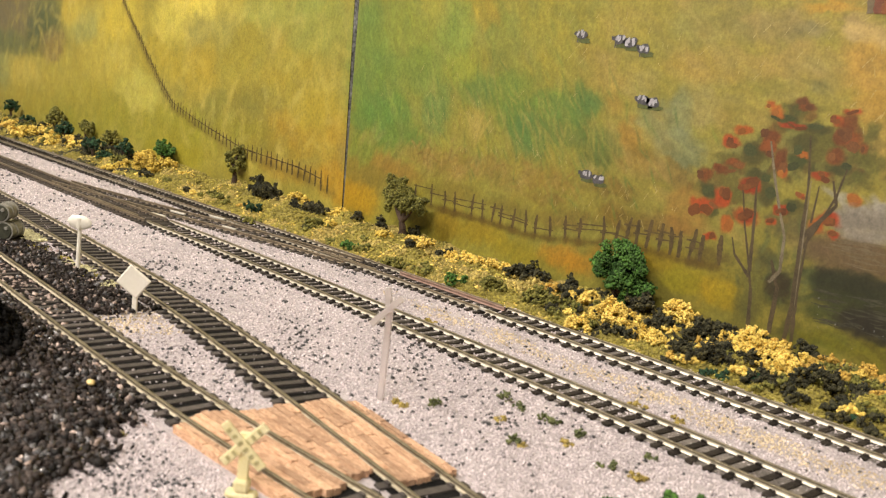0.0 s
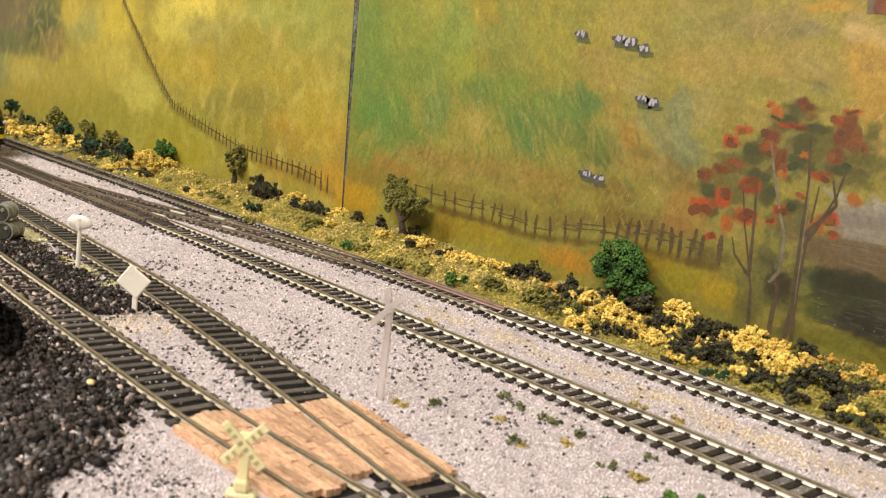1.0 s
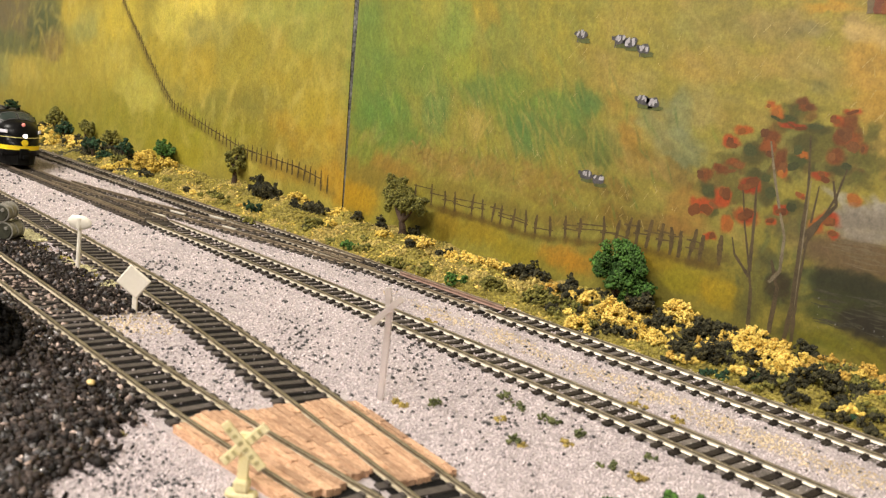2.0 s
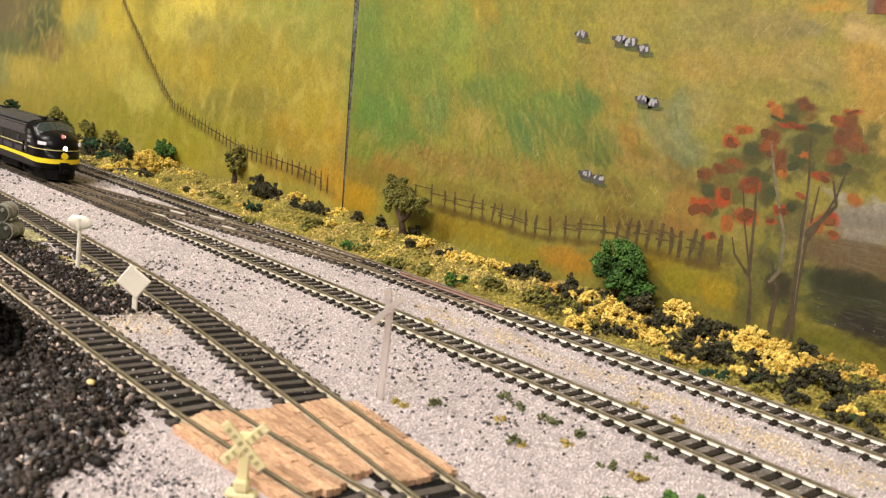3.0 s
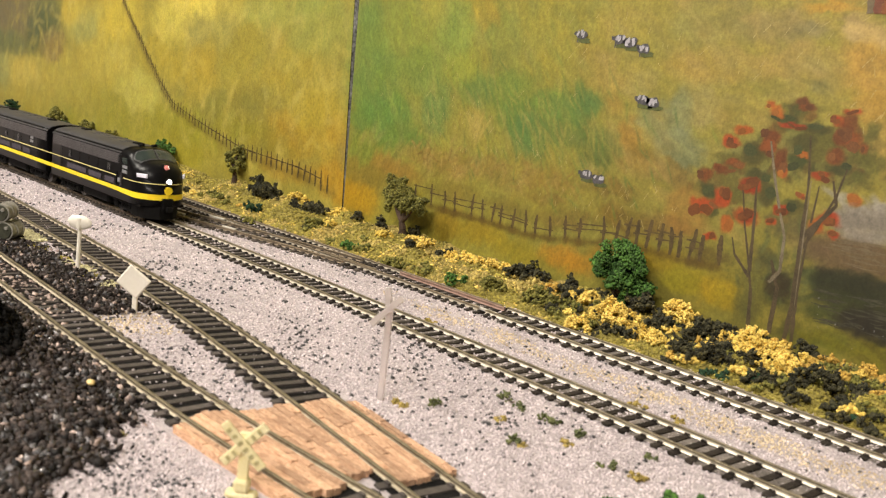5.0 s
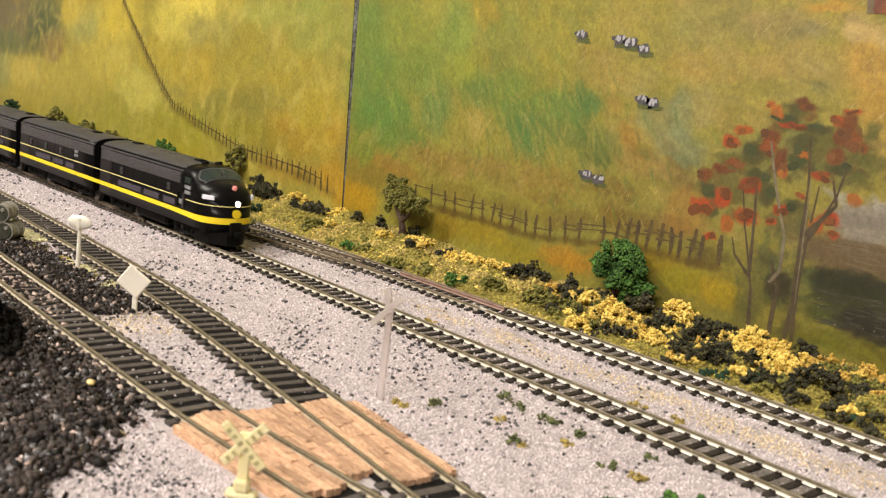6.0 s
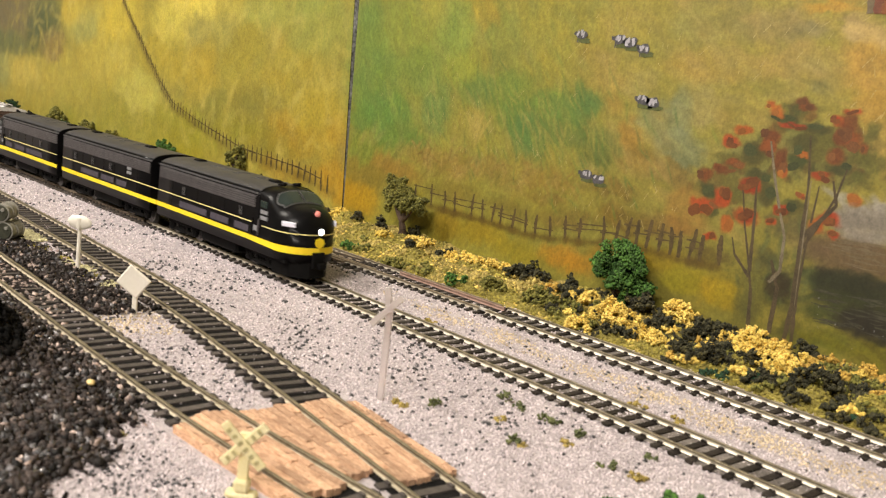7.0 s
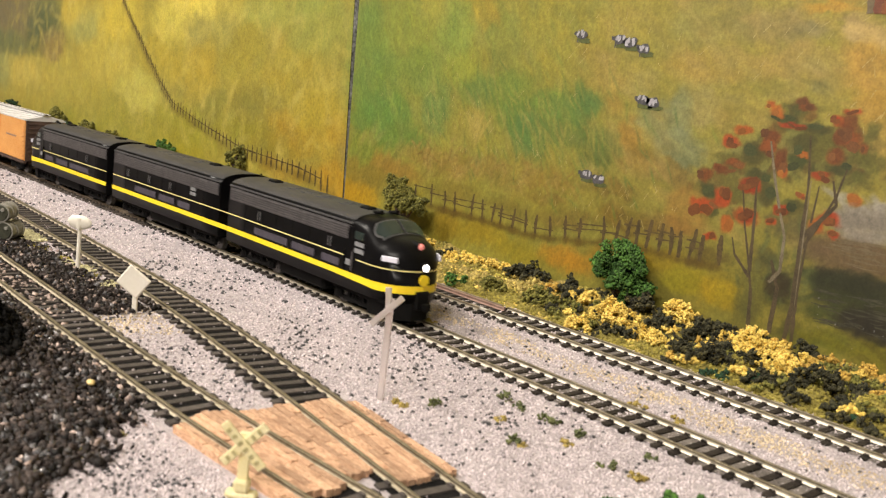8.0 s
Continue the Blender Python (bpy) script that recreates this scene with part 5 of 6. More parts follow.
    for x in (-0.056, 0.035):
        part("exhaust_stack", boxes((x - 0.004, x + 0.004, -0.003, 0.003, 0.0484, 0.0504), bevel=0.0006), M_UNDER, t)
    if not cab:
        coupler(t, end, 1)
        plate(t, "number_bar", 0.0385, 0.0450, 0.0335, 0.0355, M_NUMBER, 0.0003)
        plate(t, "number_bar", 0.0385, 0.0450, 0.0305, 0.0325, M_NUMBER, 0.0003)
        return t
    # cab details
    coupler(t, 0.082, 1)
    bm = loft([0.062, 0.069, 0.075, 0.0800, 0.0835], [[(w, 0.0115), (w * 0.93, 0.0018), (-w * 0.93, 0.0018), (-w, 0.0115)] for w in (0.0165, 0.0155, 0.0135, 0.0098, 0.0052)])
    part("pilot", bm, M_UNDER, t, "black pilot plough")
    part("coupler_pocket", boxes((0.0825, 0.0855, -0.0040, 0.0040, 0.0075, 0.0168), bevel=0.0006), M_UNDER, t)
    for z, m, r, lab in ((0.0380, M_REDLENS, 0.0019, "warm red-tinted upper lamp"), (0.0286, M_LAMP, 0.0019, "glaring white headlight")):
        bx = float(np.interp(z, (0.0255, 0.0305, 0.0347, 0.0379), (0.0842, 0.0835, 0.0815, 0.0785)))
        bm = bmesh.new()
        rod(bm, (bx - 0.004, 0, z), (bx + 0.0012, 0, z), r + 0.0006, r + 0.0005, 20)
        rim = part("lamp_housing", bm, M_BLACK, t)
        bm = bmesh.new()
        if m is M_LAMP:
            bmesh.ops.create_uvsphere(bm, u_segments=16, v_segments=8, radius=r, matrix=Matrix.Translation((bx + 0.0011, 0, z)) @ Matrix.Diagonal((0.35, 1, 1, 1)))
            part("lens", bm, m, rim, lab, True)
            continue
        # the upper lamp sweeps from side to side: a red ball with a bright window in front
        bmesh.ops.create_uvsphere(bm, u_segments=20, v_segments=12, radius=r)
        ball = part("sweeping_lamp", bm, m, t, lab, True)
        ball.location = (bx + 0.0006, 0, z)
        bm = bmesh.new()
        bmesh.ops.create_uvsphere(bm, u_segments=20, v_segments=24, radius=r * 1.04, matrix=pose(0, 0, 0, 0, 90, 0))
        bmesh.ops.delete(bm, geom=[v for v in bm.verts if v.co.x < r * 0.62], context="VERTS")
        part("bright_window", bm, M_LAMP, ball, "glaring white lamp window", True)
    bm = bmesh.new()
    rod(bm, (0.0838, 0, 0.0222), (0.0851, 0, 0.0222), 0.0029, 0.0028, 20)
    part("nose_emblem", bm, M_STRIPE, t, "round yellow nose emblem")
    for s in (-1, 1):
        # windshield halves, side windows, number boards, doors
        for name, grow, lift, m, lab in (("windshield_frame", 0.0007, 0.00015, M_ROOFEDGE, "thin grey windshield frame"), ("windshield", 0.0, 0.00035, M_GLASS, "greenish windshield pane")):
            bm = bmesh.new()
            rows = []
            for i in range(7):
                x = 0.0591 - grow + (0.0074 + 2 * grow) * i / 6
                out = 0.0122 + 0.0026 * math.sin(math.pi * min(1, i / 5)) + 0.0008 * i / 6 + grow
                inner = 0.0009 - min(grow, 0.0005)
                ys = [inner + (out - inner) * j / 8 for j in range(9)]
                rows.append([bm.verts.new((x + lift, s * y * (1 + lift * 20), skin_z(x, y) + lift)) for y in ys])
            for ra, rb in zip(rows, rows[1:]):
                for j in range(8):
                    q = (ra[j], rb[j], rb[j + 1], ra[j + 1])
                    bm.faces.new(q if s > 0 else q[::-1])
            part(name, bm, m, t, lab, True)
        y0, y1 = sorted((s * 0.0178, s * 0.0189))
        part("cab_side_window", boxes((0.0505, 0.0575, y0, y1, 0.0368, 0.0408), bevel=0.0003), M_GLASS, t)
        part("cab_door", boxes((0.0440, 0.0495, min(s * 0.018, s * 0.0188), max(s * 0.018, s * 0.0188), 0.0192, 0.0425), bevel=0.0002), M_BLACK, t)
        for z in (0.0346, 0.0312):
            part("number_bar", boxes((0.0512, 0.0585, min(s * 0.0183, s * 0.0189), max(s * 0.0183, s * 0.0189), z - 0.0011, z + 0.0011)), M_NUMBER, t)
        part("door_step_plate", boxes((0.0448, 0.0488, min(s * 0.0183, s * 0.0190), max(s * 0.0183, s * 0.0190), 0.0228, 0.0258)), M_NUMBER, t)
        for k, x in enumerate((0.0436, 0.0500)):
            part("grab_iron", boxes((x - 0.0003, x + 0.0003, min(s * 0.0185, s * 0.0194), max(s * 0.0185, s * 0.0194), 0.0205, 0.0300)), M_GRILLE if k else M_UNDER, t)
        m = Matrix.Translation((0.0757, s * 0.01570, 0.0316)) @ pose(0, 0, 0, 0, 0, -s * 31)
        bm = bmesh.new()
        box(bm, -0.0042, 0.0042, -0.0006, 0.0006, -0.0014, 0.0014, 0.0003, m)
        part("number_board", bm, M_NUMBOARD, t, "lit white number board")
        part("roof_horn", rod(bmesh.new(), (0.046, s * 0.005, 0.0496), (0.053, s * 0.005, 0.0503), 0.0006, 0.0012, 10), M_UNDER, t)
    return t


def boxcar():
    t = thing("boxcar", "orange wooden-sided boxcar with a pale roof and dark end", "boxcar")
    L, W, zb, zt = 0.071, 0.0165, 0.0118, 0.0470
    part("body", boxes((-L, L, -W, W, zb, zt), bevel=0.0004), M_ORANGE, t, "orange car sides")
    for s in (-1, 1):
        y0, y1 = sorted((s * W, s * (W + 0.0005)))
        for i in range(44):
            x = -L + 0.0016 + i * (2 * L - 0.0032) / 43
            if abs(x) > 0.0125:
                part("side_board", boxes((x - 0.00142, x + 0.00142, y0, y1, zb + 0.0006, zt - 0.0006)), M_ORANGE, t)
        part("sliding_door", boxes((-0.0115, 0.0115, min(s * W, s * (W + 0.0014)), max(s * W, s * (W + 0.0014)), zb + 0.0008, zt - 0.0015), bevel=0.0003), M_ORANGE, t)
        part("side_sill", boxes((-L, L, min(s * (W - 0.002), s * (W + 0.0003)), max(s * (W - 0.002), s * (W + 0.0003)), zb - 0.0022, zb)), M_CAREND, t)
        for e in (-1, 1):
            for k in range(8):
                x = e * (L - 0.0035)
                part("ladder_rung", boxes((x - 0.0028, x + 0.0028, min(s * (W + 0.0008), s * (W + 0.0014)), max(s * (W + 0.0008), s * (W + 0.0014)), zb + 0.001 + 0.0040 * k, zb + 0.0016 + 0.0040 * k)), M_ORANGE, t)
        for a, b in ((0.028, 0.052), (-0.052, -0.030)):
            part("lettering_bar", boxes((a, b, min(s * W, s * (W + 0.0007)), max(s * W, s * (W + 0.0007)), 0.0302, 0.0316)), M_RUST, t)
    for e in (-1, 1):
        a, b = sorted((e * L, e * (L + 0.0009)))
        part("car_end", boxes((a, b, -W + 0.0004, W - 0.0004, zb, zt - 0.0005)), M_CAREND, t, "dark ribbed car end")
        for k in range(8):
            a2, b2 = sorted((e * (L + 0.0008), e * (L + 0.0017)))
            part("end_rib", boxes((a2, b2, -W + 0.002, W - 0.002, zb + 0.003 + 0.004 * k, zb + 0.0046 + 0.004 * k), bevel=0.0003), M_CAREND, t)
        coupler(t, e * (L + 0.001), e)
        truck(t, e * 0.0485, 0.0200)
    bm = loft([-L - 0.001, L + 0.001], [[(W + 0.0008, zt - 0.0006), (W + 0.0008, zt + 0.0004), (0, zt + 0.0042), (-W - 0.0008, zt + 0.0004), (-W - 0.0008, zt - 0.0006)]] * 2)
    part("roof", bm, M_CARROOF, t, "pale silver-white roof")
    for i in range(13):
        x = -L + 0.004 + i * (2 * L - 0.008) / 12
        bm = loft([x - 0.0004, x + 0.0004], [[(W + 0.0009, zt + 0.0002), (W + 0.0009, zt + 0.0010), (0, zt + 0.0047), (-W - 0.0009, zt + 0.0010), (-W - 0.0009, zt + 0.0002)]] * 2)
        part("roof_rib", bm, M_CARROOF, t)
    for k in (-1, 0, 1):
        part("roof_walk", boxes((-L - 0.003, L + 0.003, k * 0.0021 - 0.0009, k * 0.0021 + 0.0009, zt + 0.0048, zt + 0.0056)), M_CAREND if k == 0 else M_CARROOF, t)
    return t


LEAD = engine(True)
BOOST = engine(False)
TRAIL = copy_thing(LEAD, Matrix.Identity(4))
CAR = boxcar()
# the train's order: thing, distance behind the lead unit's middle, facing
TRAIN = ((LEAD, 0.0, 1), (BOOST, 0.1615, 1), (TRAIL, 0.3223, -1), (CAR, 0.4846, 1))

# ---- plants on the embankment: x, y, width, height ----
TREES_OLIVE = [(-0.504, 0.1347, 0.0385, 0.0437), (-0.7472, 0.1324, 0.0195, 0.0338), (-1.1477, 0.1083, 0.0273, 0.0314), (-1.0554, 0.1114, 0.0244, 0.0244), (-0.9875, 0.1128, 0.0269, 0.022)]
TREES_GREEN = [(-0.3118, 0.1363, 0.0345, 0.0377), (-0.8717, 0.1198, 0.0304, 0.0248)]
TREES_DEEP = [(-1.3065, 0.1053, 0.0195, 0.024), (-1.249, 0.1076, 0.0138, 0.0167), (-1.0806, 0.0972, 0.0207, 0.0246), (-0.9665, 0.0864, 0.0225, 0.0213), (-0.9143, 0.0983, 0.0178, 0.0218)]
DARK = [(-0.6828, 0.1262, 0.0337, 0.0193), (-0.6174, 0.1295, 0.0281, 0.0154), (-0.5711, 0.1435, 0.0131, 0.0096), (-0.5341, 0.1387, 0.0113, 0.0109), (-0.5013, 0.1443, 0.0106, 0.0081), (-0.4744, 0.1166, 0.0108, 0.0092), (-0.453, 0.1319, 0.0095, 0.0107), (-0.3778, 0.1342, 0.0209, 0.0105), (-0.372, 0.125, 0.0082, 0.0048), (-0.3409, 0.1308, 0.0152, 0.0145), (-0.3292, 0.1142, 0.0128, 0.0083), (-0.2896, 0.134, 0.0204, 0.0124), (-0.2682, 0.1254, 0.0118, 0.0107), (-0.2504, 0.1417, 0.0182, 0.0106), (-0.2477, 0.1094, 0.014, 0.0101), (-0.2475, 0.1256, 0.0149, 0.0103)]
DARK_LOW = [(-0.2324, 0.104, 0.0163, 0.0109), (-0.2152, 0.1201, 0.0124, 0.0092), (-0.2328, 0.1433, 0.0143, 0.0069), (-0.1993, 0.1433, 0.0141, 0.0098), (-0.1795, 0.1171, 0.0187, 0.0122), (-0.1642, 0.0987, 0.0125, 0.0072), (-0.1984, 0.1004, 0.0153, 0.0092), (-0.1447, 0.0959, 0.0101, 0.0046), (-0.7464, 0.0861, 0.0079, 0.0069), (-1.1727, 0.1, 0.0193, 0.0083), (-0.8341, 0.0854, 0.0149, 0.0075), (-0.2413, 0.0919, 0.0109, 0.0054), (-0.1825, 0.099, 0.0109, 0.0064), (-0.2233, 0.1164, 0.0109, 0.0071)]
GREENS = [(-0.6427, 0.0917, 0.0117, 0.0126), (-0.4047, 0.0964, 0.0125, 0.009), (-0.5131, 0.094, 0.0126, 0.0047), (-0.1912, 0.1234, 0.0089, 0.0057), (-0.2051, 0.104, 0.0078, 0.0057), (-0.2201, 0.0975, 0.009, 0.0063), (-0.2802, 0.1082, 0.0083, 0.0047), (-0.3236, 0.1151, 0.0076, 0.0051), (-0.1576, 0.1001, 0.0071, 0.0033), (-0.9462, 0.0939, 0.0235, 0.0094)]
OLIVES = [(-0.4566, 0.0926, 0.0169, 0.0088), (-0.4358, 0.0969, 0.0144, 0.0065), (-0.3818, 0.1072, 0.0204, 0.0102), (-0.3421, 0.1119, 0.0194, 0.0097), (-0.4986, 0.0957, 0.0155, 0.0054), (-0.5682, 0.1042, 0.0211, 0.0067), (-0.1659, 0.1313, 0.0126, 0.0056), (-0.175, 0.1366, 0.0103, 0.0047), (-0.7113, 0.0949, 0.0193, 0.0067), (-0.6153, 0.0789, 0.0173, 0.0061)]
YELLOWS = [(-0.3226, 0.1258, 0.0224, 0.0141), (-0.2951, 0.1148, 0.0243, 0.0146), (-0.3033, 0.0995, 0.0151, 0.0091), (-0.2691, 0.1363, 0.018, 0.0132), (-0.2664, 0.1091, 0.0162, 0.0098), (-0.2295, 0.1377, 0.0198, 0.0102), (-0.2114, 0.1285, 0.0218, 0.012), (-0.1962, 0.1152, 0.0182, 0.0094), (-0.2113, 0.1046, 0.0131, 0.0068), (-0.1944, 0.1317, 0.0106, 0.0074), (-0.4333, 0.1302, 0.0223, 0.0082), (-0.4099, 0.1335, 0.0254, 0.0087), (-0.4748, 0.1282, 0.0156, 0.007), (-0.3916, 0.1332, 0.0142, 0.0064)]
YELLOW_FAR = [(-0.5928, 0.1408, 0.0206, 0.008), (-0.6479, 0.1363, 0.0169, 0.0103), (-0.8573, 0.0991, 0.0329, 0.0219), (-0.8877, 0.0909, 0.0168, 0.0123), (-0.8482, 0.1168, 0.0187, 0.011), (-1.1474, 0.0842, 0.0296, 0.0134), (-1.0656, 0.0828, 0.0254, 0.0114), (-1.2508, 0.089, 0.0245, 0.013), (-1.02, 0.0976, 0.0211, 0.0124), (-0.8867, 0.0793, 0.0222, 0.0078), (-0.5688, 0.1145, 0.017, 0.0051), (-0.5091, 0.1225, 0.0121, 0.0056), (-1.1856, 0.1126, 0.021, 0.0084), (-0.8077, 0.1151, 0.0213, 0.0075)]
OCHRES = [(-0.1852, 0.1417, 0.0185, 0.0069), (-0.172, 0.1416, 0.0181, 0.0067), (-0.1934, 0.1376, 0.0107, 0.0053), (-0.2154, 0.1445, 0.0112, 0.0067), (-0.24, 0.139, 0.0115, 0.0058), (-0.3684, 0.1432, 0.0139, 0.0035), (-0.2442, 0.0981, 0.0082, 0.0049)]


def crown_mesh(lobes, size, rng, back):
    """Foam foliage: each lobe (x, y, z, rx, ry, rz) carries separate clumps of crumbs with gaps between them."""
    parts_c, parts_r = [], []
    for lx, ly, lz, rx, ry, rz in lobes:
        m = int(np.clip(20 * (rx * rz) / 0.00009, 9, 36))
        d = rng.normal(size=(m, 3))
        d /= np.linalg.norm(d, axis=1)[:, None]
        at = np.array((lx, ly, lz)) + d * rng.uniform(0.45, 0.98, (m, 1)) * (rx, ry, rz)
        r = rng.uniform(0.20, 0.42, m) * min(rx, rz)
        for c, q in zip(at, r):
            n = int(np.clip(5.5 * (q / size) ** 2, 10, 130))
            e = rng.normal(size=(n, 3))
            e /= np.linalg.norm(e, axis=1)[:, None]
            parts_c.append(c + e * q * rng.uniform(0.35, 1.15, (n, 1)))
            parts_r.append(rng.uniform(0.5, 1.5, n) * size)
    c, r = np.concatenate(parts_c), np.concatenate(parts_r)
    c[:, 1] = np.minimum(c[:, 1], back)
    return lumps(c, r, rng, "oct", 0.5)


def foam(name, rows, material, seed, size, label, category, group, squash=1.0, spread=1.0):
    """Foam bushes: a few unequal lobes of clumped crumbs each."""
    rng = np.random.default_rng(seed)
    for x, y, w, h in rows:
        w, h = w * spread, h * (1 + 0.25 * (spread - 1)) * (0.85 + 0.15 * squash)
        z = float(strip_z(x, y) if y > back_y(x) + 0.02 else ground_z(x, y)) - 0.0005
        deep = min(w, 0.024)
        lobes = []
        for _ in range(int(np.clip(w / 0.0024, 4, 11))):
            u = rng.uniform(-0.42, 0.42)
            lobes.append((u * w, rng.uniform(-0.32, 0.32) * deep, h * rng.uniform(0.10, 0.62) * (1.1 - 1.3 * abs(u)), w * rng.uniform(0.13, 0.25), deep * rng.uniform(0.16, 0.26), h * rng.uniform(0.24, 0.42)))
        v, f = crown_mesh(lobes, size, rng, float(scene_y(x)) - 0.0018 - y)
        v[:, 2] = np.maximum(v[:, 2], -0.0015)
        ob = tri_mesh(name, v, f, material)
        ob.location = (x, y, z)
        tagged(ob, label, category, group)


def tree(rows, material, seed, size, name, label, group, lobes=(), fork=0.30):
    """A forked trunk with a limb into every lobe of the crown. lobes: their places and radii, or none for a chance few."""
    rng = np.random.default_rng(seed)
    for x, y, w, h in rows:
        z = float(strip_z(x, y)) - 0.0015
        t = thing(name, label, "tree", pose(x, y, z), group)
        own = list(lobes)
        if not own:
            deep = min(w, 0.022)
            own = [(w * rng.uniform(-0.08, 0.08), 0, h * 0.80, w * 0.36, deep * 0.34, h * 0.24)]
            for i in range(4):
                a = i * 1.57 + rng.uniform(-0.5, 0.5)
                own.append((math.cos(a) * w * 0.28, math.sin(a) * deep * 0.25, h * rng.uniform(0.48, 0.68), w * rng.uniform(0.25, 0.34), deep * 0.30, h * rng.uniform(0.16, 0.22)))
        bm = bmesh.new()
        split = Vector((rng.uniform(-0.05, 0.05) * h, -0.001, h * fork))
        base = h * 0.045 + 0.0006
        knee = split * 0.5 + Vector((0.0008, 0, 0))
        rod(bm, (-0.0004, 0, 0), knee, base * 1.35, base)
        rod(bm, knee, split, base, base * 0.85)
        for lx, ly, lz, rx, ry, rz in own:
            tip = Vector((lx, ly, lz))
            mid = split.lerp(tip, 0.5) + Vector((0.0005, 0, -0.03 * h))
            rod(bm, split, mid, base * 0.65, base * 0.45)
            rod(bm, mid, tip, base * 0.45, base * 0.2)
        part("trunk", bm, M_BARK, t, "brown forked trunk")
        v, f = crown_mesh(own, size, rng, float(scene_y(x)) - y - 0.002)
        tri_mesh("crown", v, f, material, t)


GNARLED = ((-0.0120, 0.000, 0.0335, 0.0115, 0.009, 0.0100), (-0.0135, -0.001, 0.0240, 0.0095, 0.008, 0.0075), (0.0125, -0.002, 0.0250, 0.0120, 0.008, 0.0080), (0.0000, 0.001, 0.0275, 0.0090, 0.007, 0.0075), (0.0040, -0.003, 0.0200, 0.0080, 0.006, 0.0050))
ROUND = ((-0.0030, 0.000, 0.0275, 0.0130, 0.010, 0.0100), (0.0090, -0.002, 0.0140, 0.0130, 0.010, 0.0095), (-0.0100, -0.001, 0.0200, 0.0095, 0.008, 0.0080), (0.0060, 0.000, 0.0230, 0.0120, 0.009, 0.0095))
tree(TREES_OLIVE[:1], M_OLIVEBUSH, 11, 0.0008, "model_tree", "gnarled model tree with two heads of olive foam", "model trees", GNARLED, 0.24)
tree([(x, y, w * 1.1, h) for x, y, w, h in TREES_OLIVE[1:2]], M_OLIVEBUSH, 15, 0.0008, "model_tree", "small bare-stemmed model tree with olive foam", "model trees", fork=0.42)
tree([(x, y, w * 1.35, h * 0.98) for x, y, w, h in TREES_OLIVE[2:]], M_OLIVEBUSH, 16, 0.0010, "model_tree", "small model tree with olive foam foliage", "model trees", fork=0.34)
tree(TREES_GREEN[:1], M_GREEN, 12, 0.00085, "model_tree", "bright green round-headed foam model tree", "model trees", ROUND, 0.20)
tree([(x, y, w * 1.5, h * 1.05) for x, y, w, h in TREES_GREEN[1:]], M_GREEN, 17, 0.0010, "model_tree", "bright green foam model tree on the embankment", "model trees", fork=0.28)
tree([(x, y, w * 1.4, h * 1.02) for x, y, w, h in TREES_DEEP], M_DEEPGREEN, 13, 0.0010, "model_tree", "dark bluish-green foam model tree", "model trees", fork=0.34)
foam("bush", DARK, M_DARKBUSH, 21, 0.00066, "dark olive-black foam bush on the embankment", "bush", "bushes on the embankment", spread=1.3)
foam("bush", DARK_LOW, M_DARKBUSH, 22, 0.00066, "low dark foam bush beside the back track", "bush", "bushes on the embankment", spread=1.2)
foam("bush", GREENS[:1] + GREENS[3:], M_DEEPGREEN, 23, 0.0007, "small dark green foam bush", "bush", "bushes on the embankment", spread=1.25)
foam("bush", GREENS[1:3], M_GREEN, 28, 0.0007, "small bright green foam bush", "bush", "bushes on the embankment", spread=1.3)
foam("bush", OLIVES, M_OLIVEBUSH, 24, 0.0007, "low olive foam bush", "bush", "bushes on the embankment", 0.7, spread=1.25)
foam("bush", YELLOWS, M_YELLOW, 25, 0.00062, "clump of bright yellow foam foliage", "bush", "yellow clumps", 0.8, spread=1.36)
foam("bush", YELLOW_FAR, M_GOLD, 26, 0.0008, "small clump of golden foam foliage", "bush", "yellow clumps", 0.8, spread=1.2)
foam("bush", OCHRES, M_OCHRE, 27, 0.00065, "ochre autumn foam clump", "bush", "yellow clumps", 0.8)


def turf():
    """Crumbs of scenic turf over the whole strip, in drifts of three colours."""
    rng = np.random.default_rng(31)
    n = 56000
    x = -1.45 + 1.40 * rng.random(n) ** 0.72
    foot = back_y(x) + 0.0165
    r = rng.random(n)
    y = foot + (scene_y(x) - 0.0012 - foot) * r
    z = strip_z(x, y) + 0.0001
    sel = fbm(x, y, 55, 3, 40) + rng.normal(0, 0.025, n) + 0.05 * (x > -0.2)
    shade = (smooth_noise(x, y, 75, 44) + rng.normal(0, 0.06, n) > 0.66) & ((x > -0.36) | (x < -0.85))
    for name, keep, m, s, label in (("dark_turf", shade, M_DARKBUSH, 0.0010, "dark olive scatter turf"), ("olive_turf", ((sel < 0.535) | ((x >= -0.28) & (sel >= 0.555) & (sel < 0.575))) & ~shade, M_TURF, 0.0008, "olive scatter turf"), ("yellow_turf", (sel >= 0.535) & (sel < 0.555), M_YELLOW, 0.0008, "yellow scatter turf"),
                                    ("ochre_turf", (sel >= 0.555) & ~shade & (x < -0.28), M_TANTURF, 0.0008, "tan scatter turf"), ("rust_turf", (sel >= 0.575) & ~shade & (x >= -0.28), M_OCHRE, 0.0008, "ochre scatter turf")):
        c = np.stack([x, y, z], -1)[keep]
        v, f = lumps(c, (0.4 + 1.5 * rng.random(len(c)) ** 2.5) * s, rng, "oct", 0.35)
        tagged(tri_mesh(name, v, f, m), label, "turf", kind="stuff")


turf()


